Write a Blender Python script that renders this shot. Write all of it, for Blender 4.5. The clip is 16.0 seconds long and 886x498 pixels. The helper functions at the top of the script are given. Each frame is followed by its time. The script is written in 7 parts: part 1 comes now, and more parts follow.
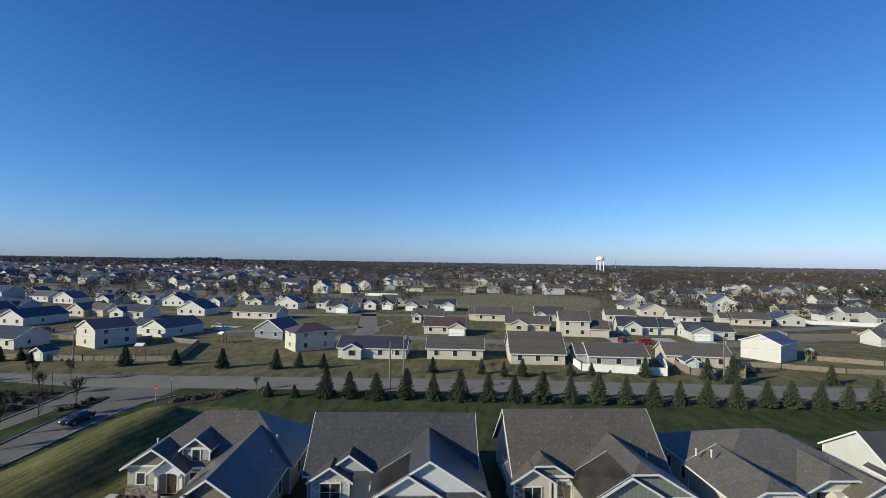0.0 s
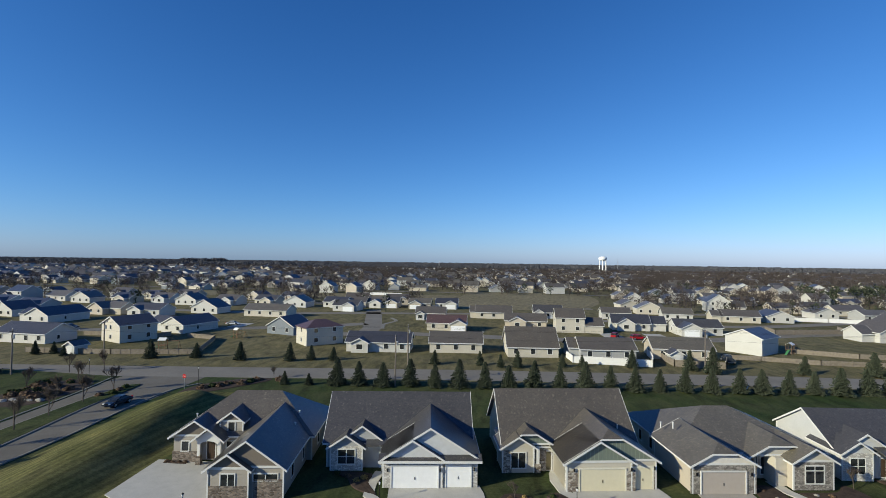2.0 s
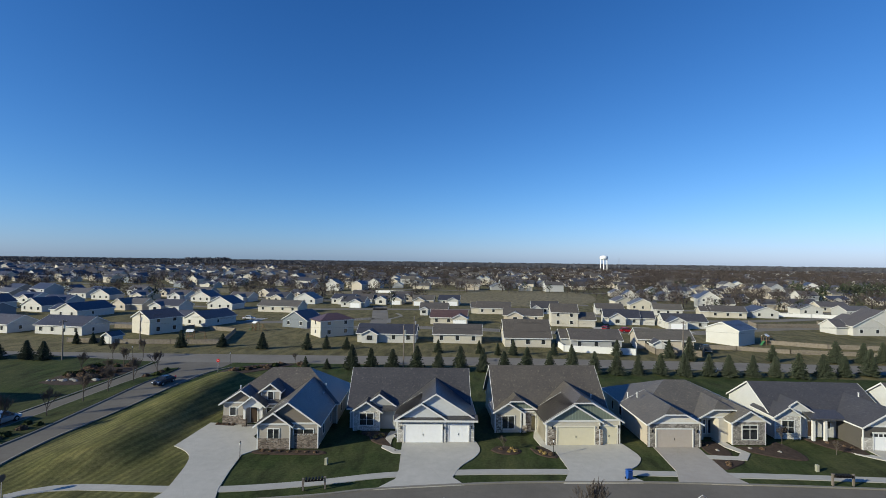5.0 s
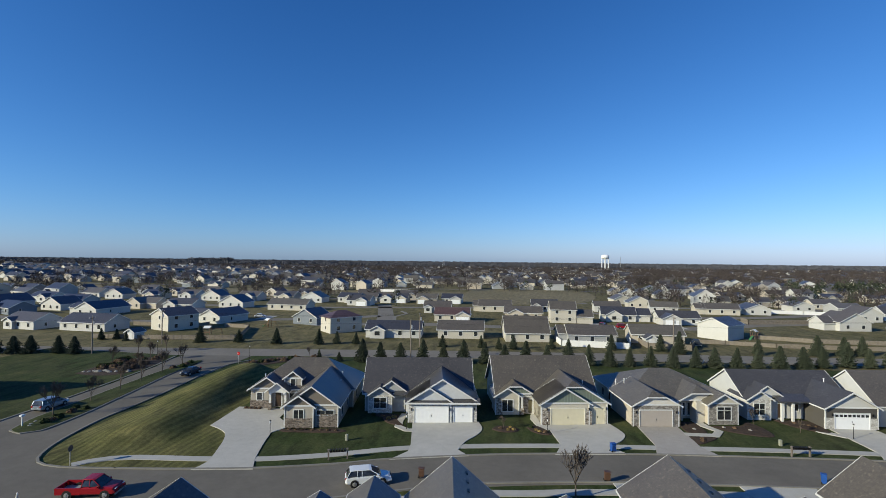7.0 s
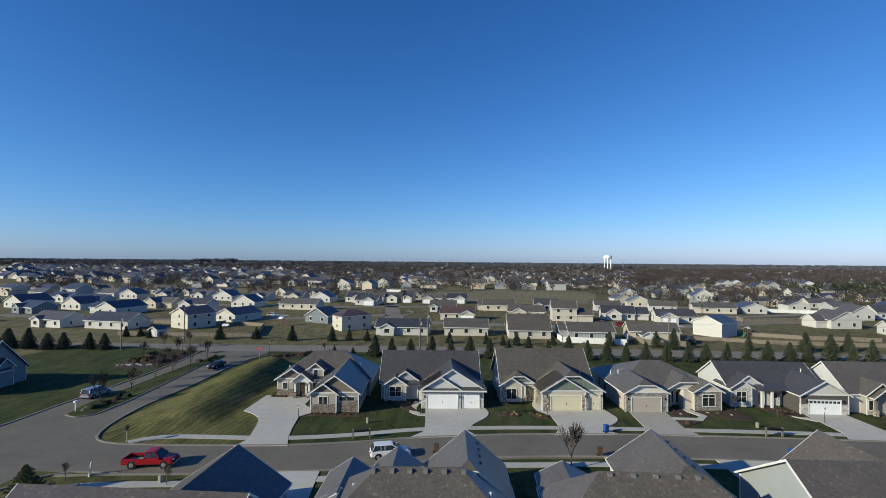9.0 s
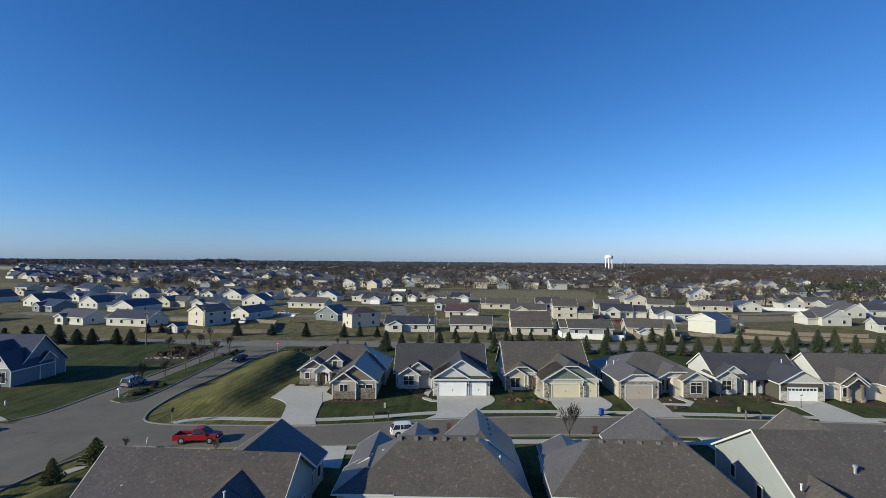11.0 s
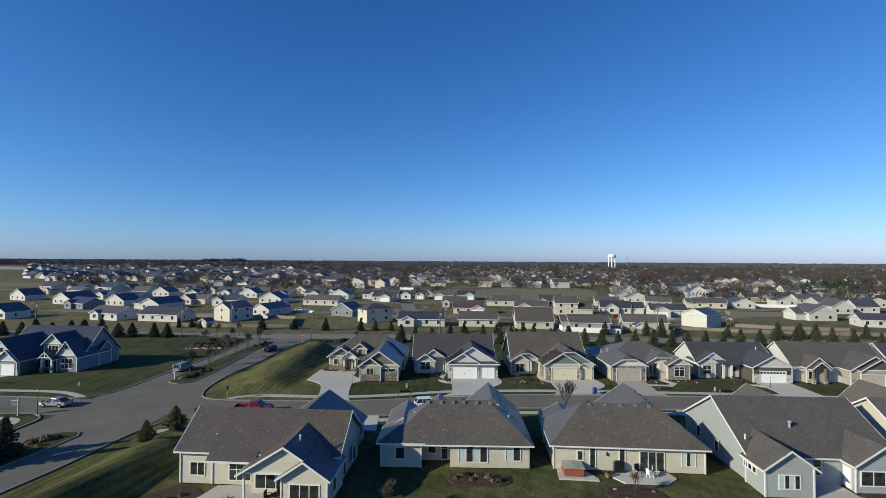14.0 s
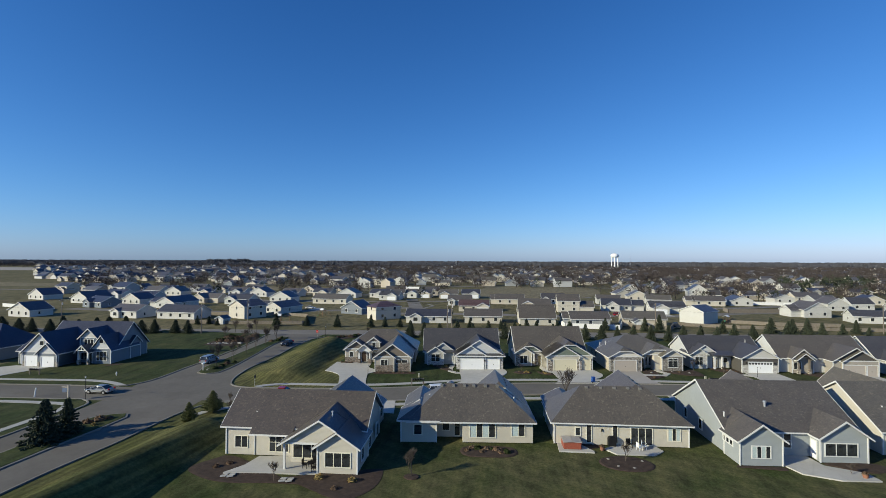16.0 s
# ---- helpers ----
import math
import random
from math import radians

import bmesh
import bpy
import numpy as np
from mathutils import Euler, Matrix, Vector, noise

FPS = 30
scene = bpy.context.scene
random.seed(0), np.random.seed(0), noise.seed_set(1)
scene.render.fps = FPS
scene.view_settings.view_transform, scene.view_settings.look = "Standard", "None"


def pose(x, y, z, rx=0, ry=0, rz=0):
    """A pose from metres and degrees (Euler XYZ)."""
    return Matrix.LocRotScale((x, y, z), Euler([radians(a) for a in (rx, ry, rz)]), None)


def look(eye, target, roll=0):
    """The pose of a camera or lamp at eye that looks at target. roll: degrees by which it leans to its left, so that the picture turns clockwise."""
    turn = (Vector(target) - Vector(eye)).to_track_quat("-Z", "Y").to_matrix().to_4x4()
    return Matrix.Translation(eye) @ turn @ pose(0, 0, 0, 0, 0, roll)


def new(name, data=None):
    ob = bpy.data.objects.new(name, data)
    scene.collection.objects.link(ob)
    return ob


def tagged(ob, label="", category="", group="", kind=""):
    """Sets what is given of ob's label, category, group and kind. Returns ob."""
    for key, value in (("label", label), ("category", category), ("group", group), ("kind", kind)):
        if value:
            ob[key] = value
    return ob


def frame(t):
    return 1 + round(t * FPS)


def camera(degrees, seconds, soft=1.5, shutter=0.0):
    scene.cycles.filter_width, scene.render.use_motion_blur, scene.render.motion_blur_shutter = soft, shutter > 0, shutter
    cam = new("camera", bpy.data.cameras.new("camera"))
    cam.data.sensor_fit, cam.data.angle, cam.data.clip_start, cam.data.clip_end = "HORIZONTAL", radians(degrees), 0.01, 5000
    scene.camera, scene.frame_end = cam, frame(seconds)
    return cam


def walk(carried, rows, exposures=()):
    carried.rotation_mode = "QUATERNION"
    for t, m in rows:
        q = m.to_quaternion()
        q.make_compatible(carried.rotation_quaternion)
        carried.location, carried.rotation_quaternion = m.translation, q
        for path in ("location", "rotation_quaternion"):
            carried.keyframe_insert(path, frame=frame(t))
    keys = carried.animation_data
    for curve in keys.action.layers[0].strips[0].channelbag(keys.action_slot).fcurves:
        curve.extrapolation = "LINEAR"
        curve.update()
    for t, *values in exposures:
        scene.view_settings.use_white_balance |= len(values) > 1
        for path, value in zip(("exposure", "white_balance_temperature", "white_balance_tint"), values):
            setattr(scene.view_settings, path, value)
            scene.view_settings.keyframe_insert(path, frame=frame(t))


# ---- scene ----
cam = camera(85.3, 16.0, 0.55)
PATH = [
    (0, (-0.361, -0.22, 24.355), (-0.499, 1.775, 24.403), 0.9),
    (1.5, (0.477, -6.415, 24.33), (0.328, -4.421, 24.379), 0.8),
    (3.5, (1.304, -14.437, 24.009), (1.147, -12.444, 24.057), 0.8),
    (7, (1.6, -27.671, 23.966), (1.431, -25.679, 24.01), 0.6),
    (9, (1.075, -35.072, 24.078), (0.895, -33.081, 24.124), 0.5),
    (12.5, (-0.223, -48.274, 24.024), (-0.414, -46.283, 24.069), 0.4),
    (14.5, (-0.712, -56.307, 24.034), (-0.915, -54.317, 24.077), 0.3),
    (16, (-1.125, -61.502, 23.813), (-1.337, -59.513, 23.856), 0.2),
]
walk(cam, [(t, look(eye, target, roll)) for t, eye, target, roll in PATH])

# ---- world and sun ----
SUN_EL, SUN_AZ = 21.0, 32.0          # degrees; azimuth: how far the light turns from +x towards +y
world = bpy.data.worlds.new("sky")
scene.world = world
world.use_nodes = True
wn = world.node_tree.nodes
sky = wn.new("ShaderNodeTexSky")
sky.sky_type = "NISHITA"
sky.sun_disc = False
sky.sun_elevation = radians(SUN_EL)
sky.sun_rotation = radians(270 - SUN_AZ)
sky.air_density, sky.dust_density, sky.ozone_density = 1.0, 0.3, 1.2
split, join = wn.new("ShaderNodeSeparateColor"), wn.new("ShaderNodeCombineColor")
link = world.node_tree.links.new


def bent(src, power, gain):
    """One channel of the sky raised to a power and scaled: a hazy blue winter sky."""
    p, g = wn.new("ShaderNodeMath"), wn.new("ShaderNodeMath")
    p.operation, g.operation = "POWER", "MULTIPLY"
    p.inputs[1].default_value, g.inputs[1].default_value = power, gain
    link(src, p.inputs[0])
    link(p.outputs[0], g.inputs[0])
    return g.outputs[0]


link(sky.outputs[0], split.inputs[0])
link(bent(split.outputs[0], 1.46, 0.32), join.inputs[0])
link(bent(split.outputs[1], 1.14, 0.905), join.inputs[1])
both = wn.new("ShaderNodeMath")
both.operation = "MULTIPLY"
link(bent(split.outputs[2], 0.81, 2.33), both.inputs[0])
link(bent(split.outputs[0], 0.162, 1.0), both.inputs[1])
link(both.outputs[0], join.inputs[2])
link(join.outputs[0], wn["Background"].inputs[0])
wn["Background"].inputs[1].default_value = 0.0515
sun = new("sun", bpy.data.lights.new("sun", "SUN"))
sun.data.energy, sun.data.angle, sun.data.color = 4.1, radians(0.5), (1.0, 0.945, 0.70)
_c = math.cos(radians(SUN_EL))
sun.matrix_world = look((0, 0, 60), (_c * math.cos(radians(SUN_AZ)), _c * math.sin(radians(SUN_AZ)), 60 - math.sin(radians(SUN_EL))))
scene.view_settings.exposure = 0.42


# ---- materials ----
def ramp(nt, fac, stops):
    r = nt.nodes.new("ShaderNodeValToRGB")
    els = r.color_ramp.elements
    while len(els) < len(stops):
        els.new(0.5)
    for e, (p, c) in zip(els, stops):
        e.position, e.color = p, (*c, 1)
    nt.links.new(fac, r.inputs[0])
    return r.outputs[0]


def noise_node(nt, vec, scale, detail=4, rough=0.6):
    n = nt.nodes.new("ShaderNodeTexNoise")
    n.inputs["Scale"].default_value, n.inputs["Detail"].default_value, n.inputs["Roughness"].default_value = scale, detail, rough
    nt.links.new(vec, n.inputs["Vector"])
    return n.outputs[0]


def mix(nt, fac, a, b, mode="MIX"):
    m = nt.nodes.new("ShaderNodeMix")
    m.data_type, m.blend_type = "RGBA", mode
    for sock, v in ((m.inputs[0], fac), (m.inputs[6], a), (m.inputs[7], b)):
        if isinstance(v, (int, float)):
            sock.default_value = v
        elif isinstance(v, tuple):
            sock.default_value = (*v, 1)
        else:
            nt.links.new(v, sock)
    return m.outputs[2]


def mathn(nt, op, a, b=0.0):
    m = nt.nodes.new("ShaderNodeMath")
    m.operation = op
    for sock, v in zip(m.inputs, (a, b)):
        if isinstance(v, (int, float)):
            sock.default_value = v
        else:
            nt.links.new(v, sock)
    return m.outputs[0]


def base_mat(name, rough=0.8, metal=0.0, spec=0.3):
    m = bpy.data.materials.new(name)
    m.use_nodes = True
    nt = m.node_tree
    b = nt.nodes["Principled BSDF"]
    b.inputs["Roughness"].default_value, b.inputs["Metallic"].default_value = rough, metal
    b.inputs["Specular IOR Level"].default_value = spec
    return m, nt, b


def bump(nt, b, height, strength, dist):
    n = nt.nodes.new("ShaderNodeBump")
    n.inputs["Strength"].default_value, n.inputs["Distance"].default_value = strength, dist
    nt.links.new(height, n.inputs["Height"])
    nt.links.new(n.outputs[0], b.inputs["Normal"])


def scaled(nt, vec, s):
    m = nt.nodes.new("ShaderNodeMapping")
    m.inputs["Scale"].default_value = s
    nt.links.new(vec, m.inputs[0])
    return m.outputs[0]


def position(nt):
    return nt.nodes.new("ShaderNodeNewGeometry").outputs["Position"]


def objco(nt):
    return nt.nodes.new("ShaderNodeTexCoord").outputs["Object"]


def plain(name, col, rough=0.6, metal=0.0, var=0.12, scale=2.0, spec=0.3):
    """Painted or cast surface with soft weathering at two scales."""
    m, nt, b = base_mat(name, rough, metal, spec)
    p = objco(nt)
    n1, n2 = noise_node(nt, p, scale), noise_node(nt, p, scale * 14)
    f = mathn(nt, "ADD", mathn(nt, "MULTIPLY", n1, 0.65), mathn(nt, "MULTIPLY", n2, 0.35))
    c = ramp(nt, f, [(0.3, tuple(v * (1 - var) for v in col)), (0.7, tuple(min(1, v * (1 + var)) for v in col))])
    nt.links.new(c, b.inputs["Base Color"])
    return m


def siding(name, col, lap=0.13):
    """Horizontal lap siding: thin shadow lines by relief and painted darker in the colour, faint streaks."""
    m, nt, b = base_mat(name, 0.55, 0, 0.3)
    p = objco(nt)
    sep = nt.nodes.new("ShaderNodeSeparateXYZ")
    nt.links.new(p, sep.inputs[0])
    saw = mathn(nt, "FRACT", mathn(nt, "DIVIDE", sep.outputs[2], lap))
    n = noise_node(nt, scaled(nt, p, (0.6, 0.6, 0.8)), 1.2)
    c = ramp(nt, n, [(0.3, tuple(v * 0.95 for v in col)), (0.7, tuple(min(1, v * 1.03) for v in col))])
    # Lap shadow painted in: colour darkens at the foot of each board.
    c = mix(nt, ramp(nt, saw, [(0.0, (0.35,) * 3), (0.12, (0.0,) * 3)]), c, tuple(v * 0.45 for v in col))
    nt.links.new(c, b.inputs["Base Color"])
    bump(nt, b, mathn(nt, "SUBTRACT", 1.0, saw), 0.5, 0.012)
    return m


def battens(name, col):
    """Vertical board-and-batten siding."""
    m, nt, b = base_mat(name, 0.6)
    p = objco(nt)
    sep = nt.nodes.new("ShaderNodeSeparateXYZ")
    nt.links.new(p, sep.inputs[0])
    saw = mathn(nt, "FRACT", mathn(nt, "DIVIDE", sep.outputs[0], 0.42))
    line = ramp(nt, saw, [(0.0, (1,) * 3), (0.1, (1,) * 3), (0.13, (0,) * 3)])
    c = mix(nt, line, tuple(v * 0.86 for v in col), tuple(min(1, v * 1.25) for v in col))
    nt.links.new(c, b.inputs["Base Color"])
    bump(nt, b, line, 0.6, 0.02)
    return m


def shingles(name, col, warm):
    """Asphalt roof shingles: faint courses, speckled granules with pale flecks, slow weather streaks, gloss tinted blue
    for sky colour on shaded slopes.
    """
    m, nt, b = base_mat(name, 0.36, 0, 0.6)
    # Sky blue is put into the gloss so slopes turned from the sun look blue.
    b.inputs["Specular Tint"].default_value = (0.22, 0.40, 1.0, 1)
    p = objco(nt)
    br = nt.nodes.new("ShaderNodeTexBrick")
    br.inputs["Scale"].default_value = 1.0
    br.inputs["Brick Width"].default_value, br.inputs["Row Height"].default_value = 0.34, 0.15
    br.inputs["Mortar Size"].default_value = 0.010
    br.inputs["Color1"].default_value = (*[v * 0.93 for v in col], 1)
    br.inputs["Color2"].default_value = (*[v * 1.02 for v in warm], 1)
    br.inputs["Mortar"].default_value = (*[v * 0.80 for v in col], 1)
    sep = nt.nodes.new("ShaderNodeSeparateXYZ")
    nt.links.new(p, sep.inputs[0])
    cmb = nt.nodes.new("ShaderNodeCombineXYZ")
    nt.links.new(mathn(nt, "ADD", sep.outputs[0], sep.outputs[1]), cmb.inputs[0])
    nt.links.new(mathn(nt, "MULTIPLY", sep.outputs[2], 1.6), cmb.inputs[1])
    nt.links.new(cmb.outputs[0], br.inputs["Vector"])
    n1 = noise_node(nt, p, 0.35)
    n2 = noise_node(nt, p, 4.2, 6, 0.75)
    n3 = noise_node(nt, scaled(nt, p, (3.4, 3.4, 1.7)), 1.0, 2, 0.5)
    c = mix(nt, 1.0, br.outputs[0], ramp(nt, n1, [(0.3, (0.88,) * 3), (0.7, (1.10,) * 3)]), "MULTIPLY")
    c = mix(nt, 1.0, c, ramp(nt, n2, [(0.3, (0.74,) * 3), (0.7, (1.26,) * 3)]), "MULTIPLY")
    c = mix(nt, 1.0, c, ramp(nt, n3, [(0.60, (0.96,) * 3), (0.70, (1.55,) * 3)]), "MULTIPLY")
    nt.links.new(c, b.inputs["Base Color"])
    bump(nt, b, br.outputs[1], 0.25, -0.012)
    return m


def stone(name, a, c2, joint=(0.16, 0.15, 0.14), scale=3.2):
    """Irregular ledge-stone veneer."""
    m, nt, b = base_mat(name, 0.85)
    p = scaled(nt, objco(nt), (1, 1, 1.9))
    v = nt.nodes.new("ShaderNodeTexVoronoi")
    v.inputs["Scale"].default_value = scale
    nt.links.new(p, v.inputs["Vector"])
    e = nt.nodes.new("ShaderNodeTexVoronoi")
    e.feature = "DISTANCE_TO_EDGE"
    e.inputs["Scale"].default_value = scale
    nt.links.new(p, e.inputs["Vector"])
    hsv = nt.nodes.new("ShaderNodeSeparateColor")
    nt.links.new(v.outputs["Color"], hsv.inputs[0])
    c = ramp(nt, hsv.outputs[0], [(0.1, a), (0.5, tuple((x + y) / 2 for x, y in zip(a, c2))), (0.9, c2)])
    edge = ramp(nt, e.outputs["Distance"], [(0.02, (1,) * 3), (0.07, (0,) * 3)])
    c = mix(nt, edge, c, joint)
    c = mix(nt, 0.5, c, ramp(nt, noise_node(nt, p, 9), [(0.3, (0.5,) * 3), (0.7, (1,) * 3)]), "MULTIPLY")
    nt.links.new(c, b.inputs["Base Color"])
    bump(nt, b, mathn(nt, "MINIMUM", e.outputs["Distance"], 0.15), 0.9, 0.08)
    return m


def ground_mat(name, greens, tans, lo, hi, stripe=0.0, angle=0.0, width=1.1):
    """Turf: green and dormant straw in patches, fine blades, optional mowing stripes."""
    m, nt, b = base_mat(name, 0.95, 0, 0.1)
    p = position(nt)
    big, mid, fine = noise_node(nt, p, 0.018, 3), noise_node(nt, p, 0.16, 5), noise_node(nt, p, 2.6, 5, 0.8)
    f = mathn(nt, "ADD", mathn(nt, "MULTIPLY", big, 0.38), mathn(nt, "ADD", mathn(nt, "MULTIPLY", mid, 0.42), mathn(nt, "MULTIPLY", fine, 0.20)))
    c = ramp(nt, f, [(lo, greens), (hi, tans)])
    c = mix(nt, 1.0, c, ramp(nt, fine, [(0.3, (0.66,) * 3), (0.7, (1.32,) * 3)]), "MULTIPLY")
    # worn and matted tufts, drawn out along the mower's way
    st = nt.nodes.new("ShaderNodeMapping")
    st.inputs["Rotation"].default_value, st.inputs["Scale"].default_value = (0, 0, radians(angle or 30)), (1.0, 0.3, 1.0)
    nt.links.new(p, st.inputs[0])
    c = mix(nt, 1.0, c, ramp(nt, noise_node(nt, st.outputs[0], 0.55, 6, 0.65), [(0.34, (0.60, 0.60, 0.64)), (0.5, (1.0, 1.0, 1.0)), (0.66, (1.34, 1.26, 1.2))]), "MULTIPLY")
    if stripe:
        mp = nt.nodes.new("ShaderNodeMapping")
        mp.inputs["Rotation"].default_value = (0, 0, radians(angle))
        nt.links.new(p, mp.inputs[0])
        w = nt.nodes.new("ShaderNodeTexWave")
        w.inputs["Scale"].default_value = 0.314 / width
        w.inputs["Distortion"].default_value, w.inputs["Detail"].default_value = 0.2, 2
        w.inputs["Detail Scale"].default_value = 0.3
        nt.links.new(mp.outputs[0], w.inputs["Vector"])
        c = mix(nt, 1.0, c, ramp(nt, w.outputs[1], [(0.25, (1 - stripe,) * 3), (0.75, (1 + stripe,) * 3)]), "MULTIPLY")
    nt.links.new(c, b.inputs["Base Color"])
    bump(nt, b, fine, 0.6, 0.08)
    return m


def paving(name, col, var=0.2, joint=0.0):
    """Concrete or worn asphalt: blotches, speckle, tyre-darkened stains, faint cracks."""
    m, nt, b = base_mat(name, 0.9, 0, 0.12)
    p = position(nt)
    n1, n2, n3 = noise_node(nt, p, 0.12, 5), noise_node(nt, p, 1.1, 6), noise_node(nt, p, 14, 3)
    c = ramp(nt, n1, [(0.3, tuple(v * (1 - var) for v in col)), (0.7, tuple(v * (1 + var * 0.6) for v in col))])
    c = mix(nt, 1.0, c, ramp(nt, n2, [(0.3, (0.93,) * 3), (0.7, (1.05,) * 3)]), "MULTIPLY")
    c = mix(nt, 1.0, c, ramp(nt, n3, [(0.3, (0.92,) * 3), (0.7, (1.07,) * 3)]), "MULTIPLY")
    v = nt.nodes.new("ShaderNodeTexVoronoi")
    v.feature = "DISTANCE_TO_EDGE"
    v.inputs["Scale"].default_value = 0.13
    nt.links.new(p, v.inputs["Vector"])
    crack = ramp(nt, v.outputs["Distance"], [(0.0, (1,) * 3), (0.006, (0,) * 3)])
    c = mix(nt, mathn(nt, "MULTIPLY", crack, 0.10), c, tuple(x * 0.35 for x in col))
    nt.links.new(c, b.inputs["Base Color"])
    bump(nt, b, n3, 0.3, 0.01)
    return m


def leafy(name, dark, light, rough=0.85):
    m, nt, b = base_mat(name, rough, 0, 0.15)
    g = nt.nodes.new("ShaderNodeNewGeometry")
    o = nt.nodes.new("ShaderNodeObjectInfo")
    f = mathn(nt, "ADD", mathn(nt, "MULTIPLY", g.outputs["Random Per Island"], 0.7), mathn(nt, "MULTIPLY", o.outputs["Random"], 0.3))
    nt.links.new(ramp(nt, f, [(0.0, dark), (1.0, light)]), b.inputs["Base Color"])
    return m


def glass_mat():
    m, nt, b = base_mat("window_glass", 0.06, 0, 0.6)
    p = objco(nt)
    nt.links.new(ramp(nt, noise_node(nt, p, 1.3), [(0.35, (0.012, 0.014, 0.017)), (0.7, (0.05, 0.055, 0.06))]), b.inputs["Base Color"])
    return m


GLASS = glass_mat()
CURTAIN = plain("curtained_glass", (0.42, 0.5, 0.5), 0.15, 0, 0.25, 5)
TRIM = plain("white_trim", (0.61, 0.61, 0.595), 0.5, 0, 0.06)
VINYL = plain("white_vinyl", (0.70, 0.70, 0.69), 0.45, 0, 0.05)
CREAM_TRIM = plain("cream_trim", (0.66, 0.63, 0.53), 0.5, 0, 0.06)
DOOR_WHITE = plain("white_door", (0.76, 0.77, 0.78), 0.4, 0, 0.05)
DOOR_CREAM = plain("cream_door", (0.62, 0.57, 0.42), 0.45, 0, 0.05)
DOOR_TAUPE = plain("taupe_door", (0.40, 0.355, 0.315), 0.45, 0, 0.05)
DARKWOOD = plain("dark_wood", (0.06, 0.04, 0.028), 0.5, 0, 0.3, 4)
METAL = plain("galvanised_metal", (0.5, 0.5, 0.5), 0.4, 0.7, 0.2)
VENT_GREY = plain("weathered_vent_grey", (0.17, 0.165, 0.155), 0.7, 0, 0.15)
BLACK = plain("black_metal", (0.012, 0.012, 0.013), 0.5, 0.2, 0.3)
TAR = plain("black_rubber", (0.015, 0.015, 0.016), 0.85, 0, 0.3)
MULCH = plain("bark_mulch", (0.050, 0.034, 0.026), 0.95, 0, 0.5, 1.6)
SHRUB_BROWN = leafy("dry_shrub", (0.075, 0.05, 0.034), (0.19, 0.125, 0.08))
SHRUB_GREEN = leafy("green_shrub", (0.015, 0.024, 0.008), (0.05, 0.065, 0.02))
SHRUB_GOLD = leafy("straw_grass", (0.2, 0.14, 0.05), (0.36, 0.26, 0.1))
SPRUCE_LEAF = leafy("spruce_needles", (0.020, 0.029, 0.018), (0.070, 0.080, 0.052))
PINE_LEAF = leafy("pine_needles", (0.05, 0.062, 0.02), (0.14, 0.14, 0.058))
BARK = plain("grey_bark", (0.10, 0.082, 0.07), 0.95, 0, 0.3, 3)
POLEWOOD = plain("weathered_pole_wood", (0.17, 0.145, 0.125), 0.9, 0, 0.3, 2)
FENCEWOOD = plain("weathered_fence_wood", (0.21, 0.18, 0.145), 0.9, 0, 0.3, 2)
CONCRETE = paving("pale_concrete", (0.45, 0.435, 0.40), 0.1)
WALKWAY = paving("footpath_concrete", (0.40, 0.39, 0.365), 0.1)
KERB = paving("kerb_concrete", (0.225, 0.214, 0.192), 0.15)
ASPHALT = paving("worn_asphalt", (0.158, 0.145, 0.126), 0.18)
ARTERIAL = paving("main_road_surface", (0.20, 0.185, 0.164), 0.16)
LAWN = ground_mat("lawn_turf", (0.028, 0.047, 0.015), (0.072, 0.076, 0.034), 0.40, 0.63)
MOWN = ground_mat("mown_turf", (0.062, 0.071, 0.020), (0.13, 0.122, 0.05), 0.36, 0.62, 0.15, 4, 1.0)
BACKLAWN = ground_mat("back_turf", (0.036, 0.054, 0.015), (0.105, 0.098, 0.046), 0.40, 0.60, 0.08, -58, 2.2)
ROUGHGRASS = ground_mat("dormant_grass", (0.080, 0.076, 0.034), (0.165, 0.145, 0.080), 0.34, 0.62)
FIELD = ground_mat("dry_field", (0.15, 0.133, 0.08), (0.22, 0.19, 0.12), 0.34, 0.62)
ROOF_BROWN = shingles("brown_grey_shingles", (0.106, 0.094, 0.074), (0.116, 0.101, 0.079))
ROOF_UMBER = shingles("umber_shingles", (0.094, 0.080, 0.060), (0.106, 0.089, 0.066))
ROOF_TAUPE = shingles("taupe_shingles", (0.120, 0.108, 0.082), (0.134, 0.119, 0.089))
ROOF_GREY = shingles("charcoal_shingles", (0.068, 0.065, 0.060), (0.078, 0.074, 0.068))
ROOF_DARK = shingles("black_shingles", (0.05, 0.052, 0.058), (0.06, 0.06, 0.064))
ROOF_RED = shingles("red_brown_shingles", (0.1, 0.062, 0.05), (0.12, 0.075, 0.06))
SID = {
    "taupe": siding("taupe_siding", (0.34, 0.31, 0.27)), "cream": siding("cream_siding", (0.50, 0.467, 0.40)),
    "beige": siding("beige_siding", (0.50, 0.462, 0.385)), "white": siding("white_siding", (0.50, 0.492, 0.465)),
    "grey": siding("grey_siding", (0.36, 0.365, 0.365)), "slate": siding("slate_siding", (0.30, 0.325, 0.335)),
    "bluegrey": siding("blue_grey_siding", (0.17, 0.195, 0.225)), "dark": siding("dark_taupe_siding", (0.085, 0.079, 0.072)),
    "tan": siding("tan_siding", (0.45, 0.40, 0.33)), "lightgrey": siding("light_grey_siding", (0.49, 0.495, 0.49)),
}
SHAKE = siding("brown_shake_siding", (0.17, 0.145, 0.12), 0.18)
GREEN_BB = battens("sage_board_and_batten", (0.175, 0.21, 0.175))
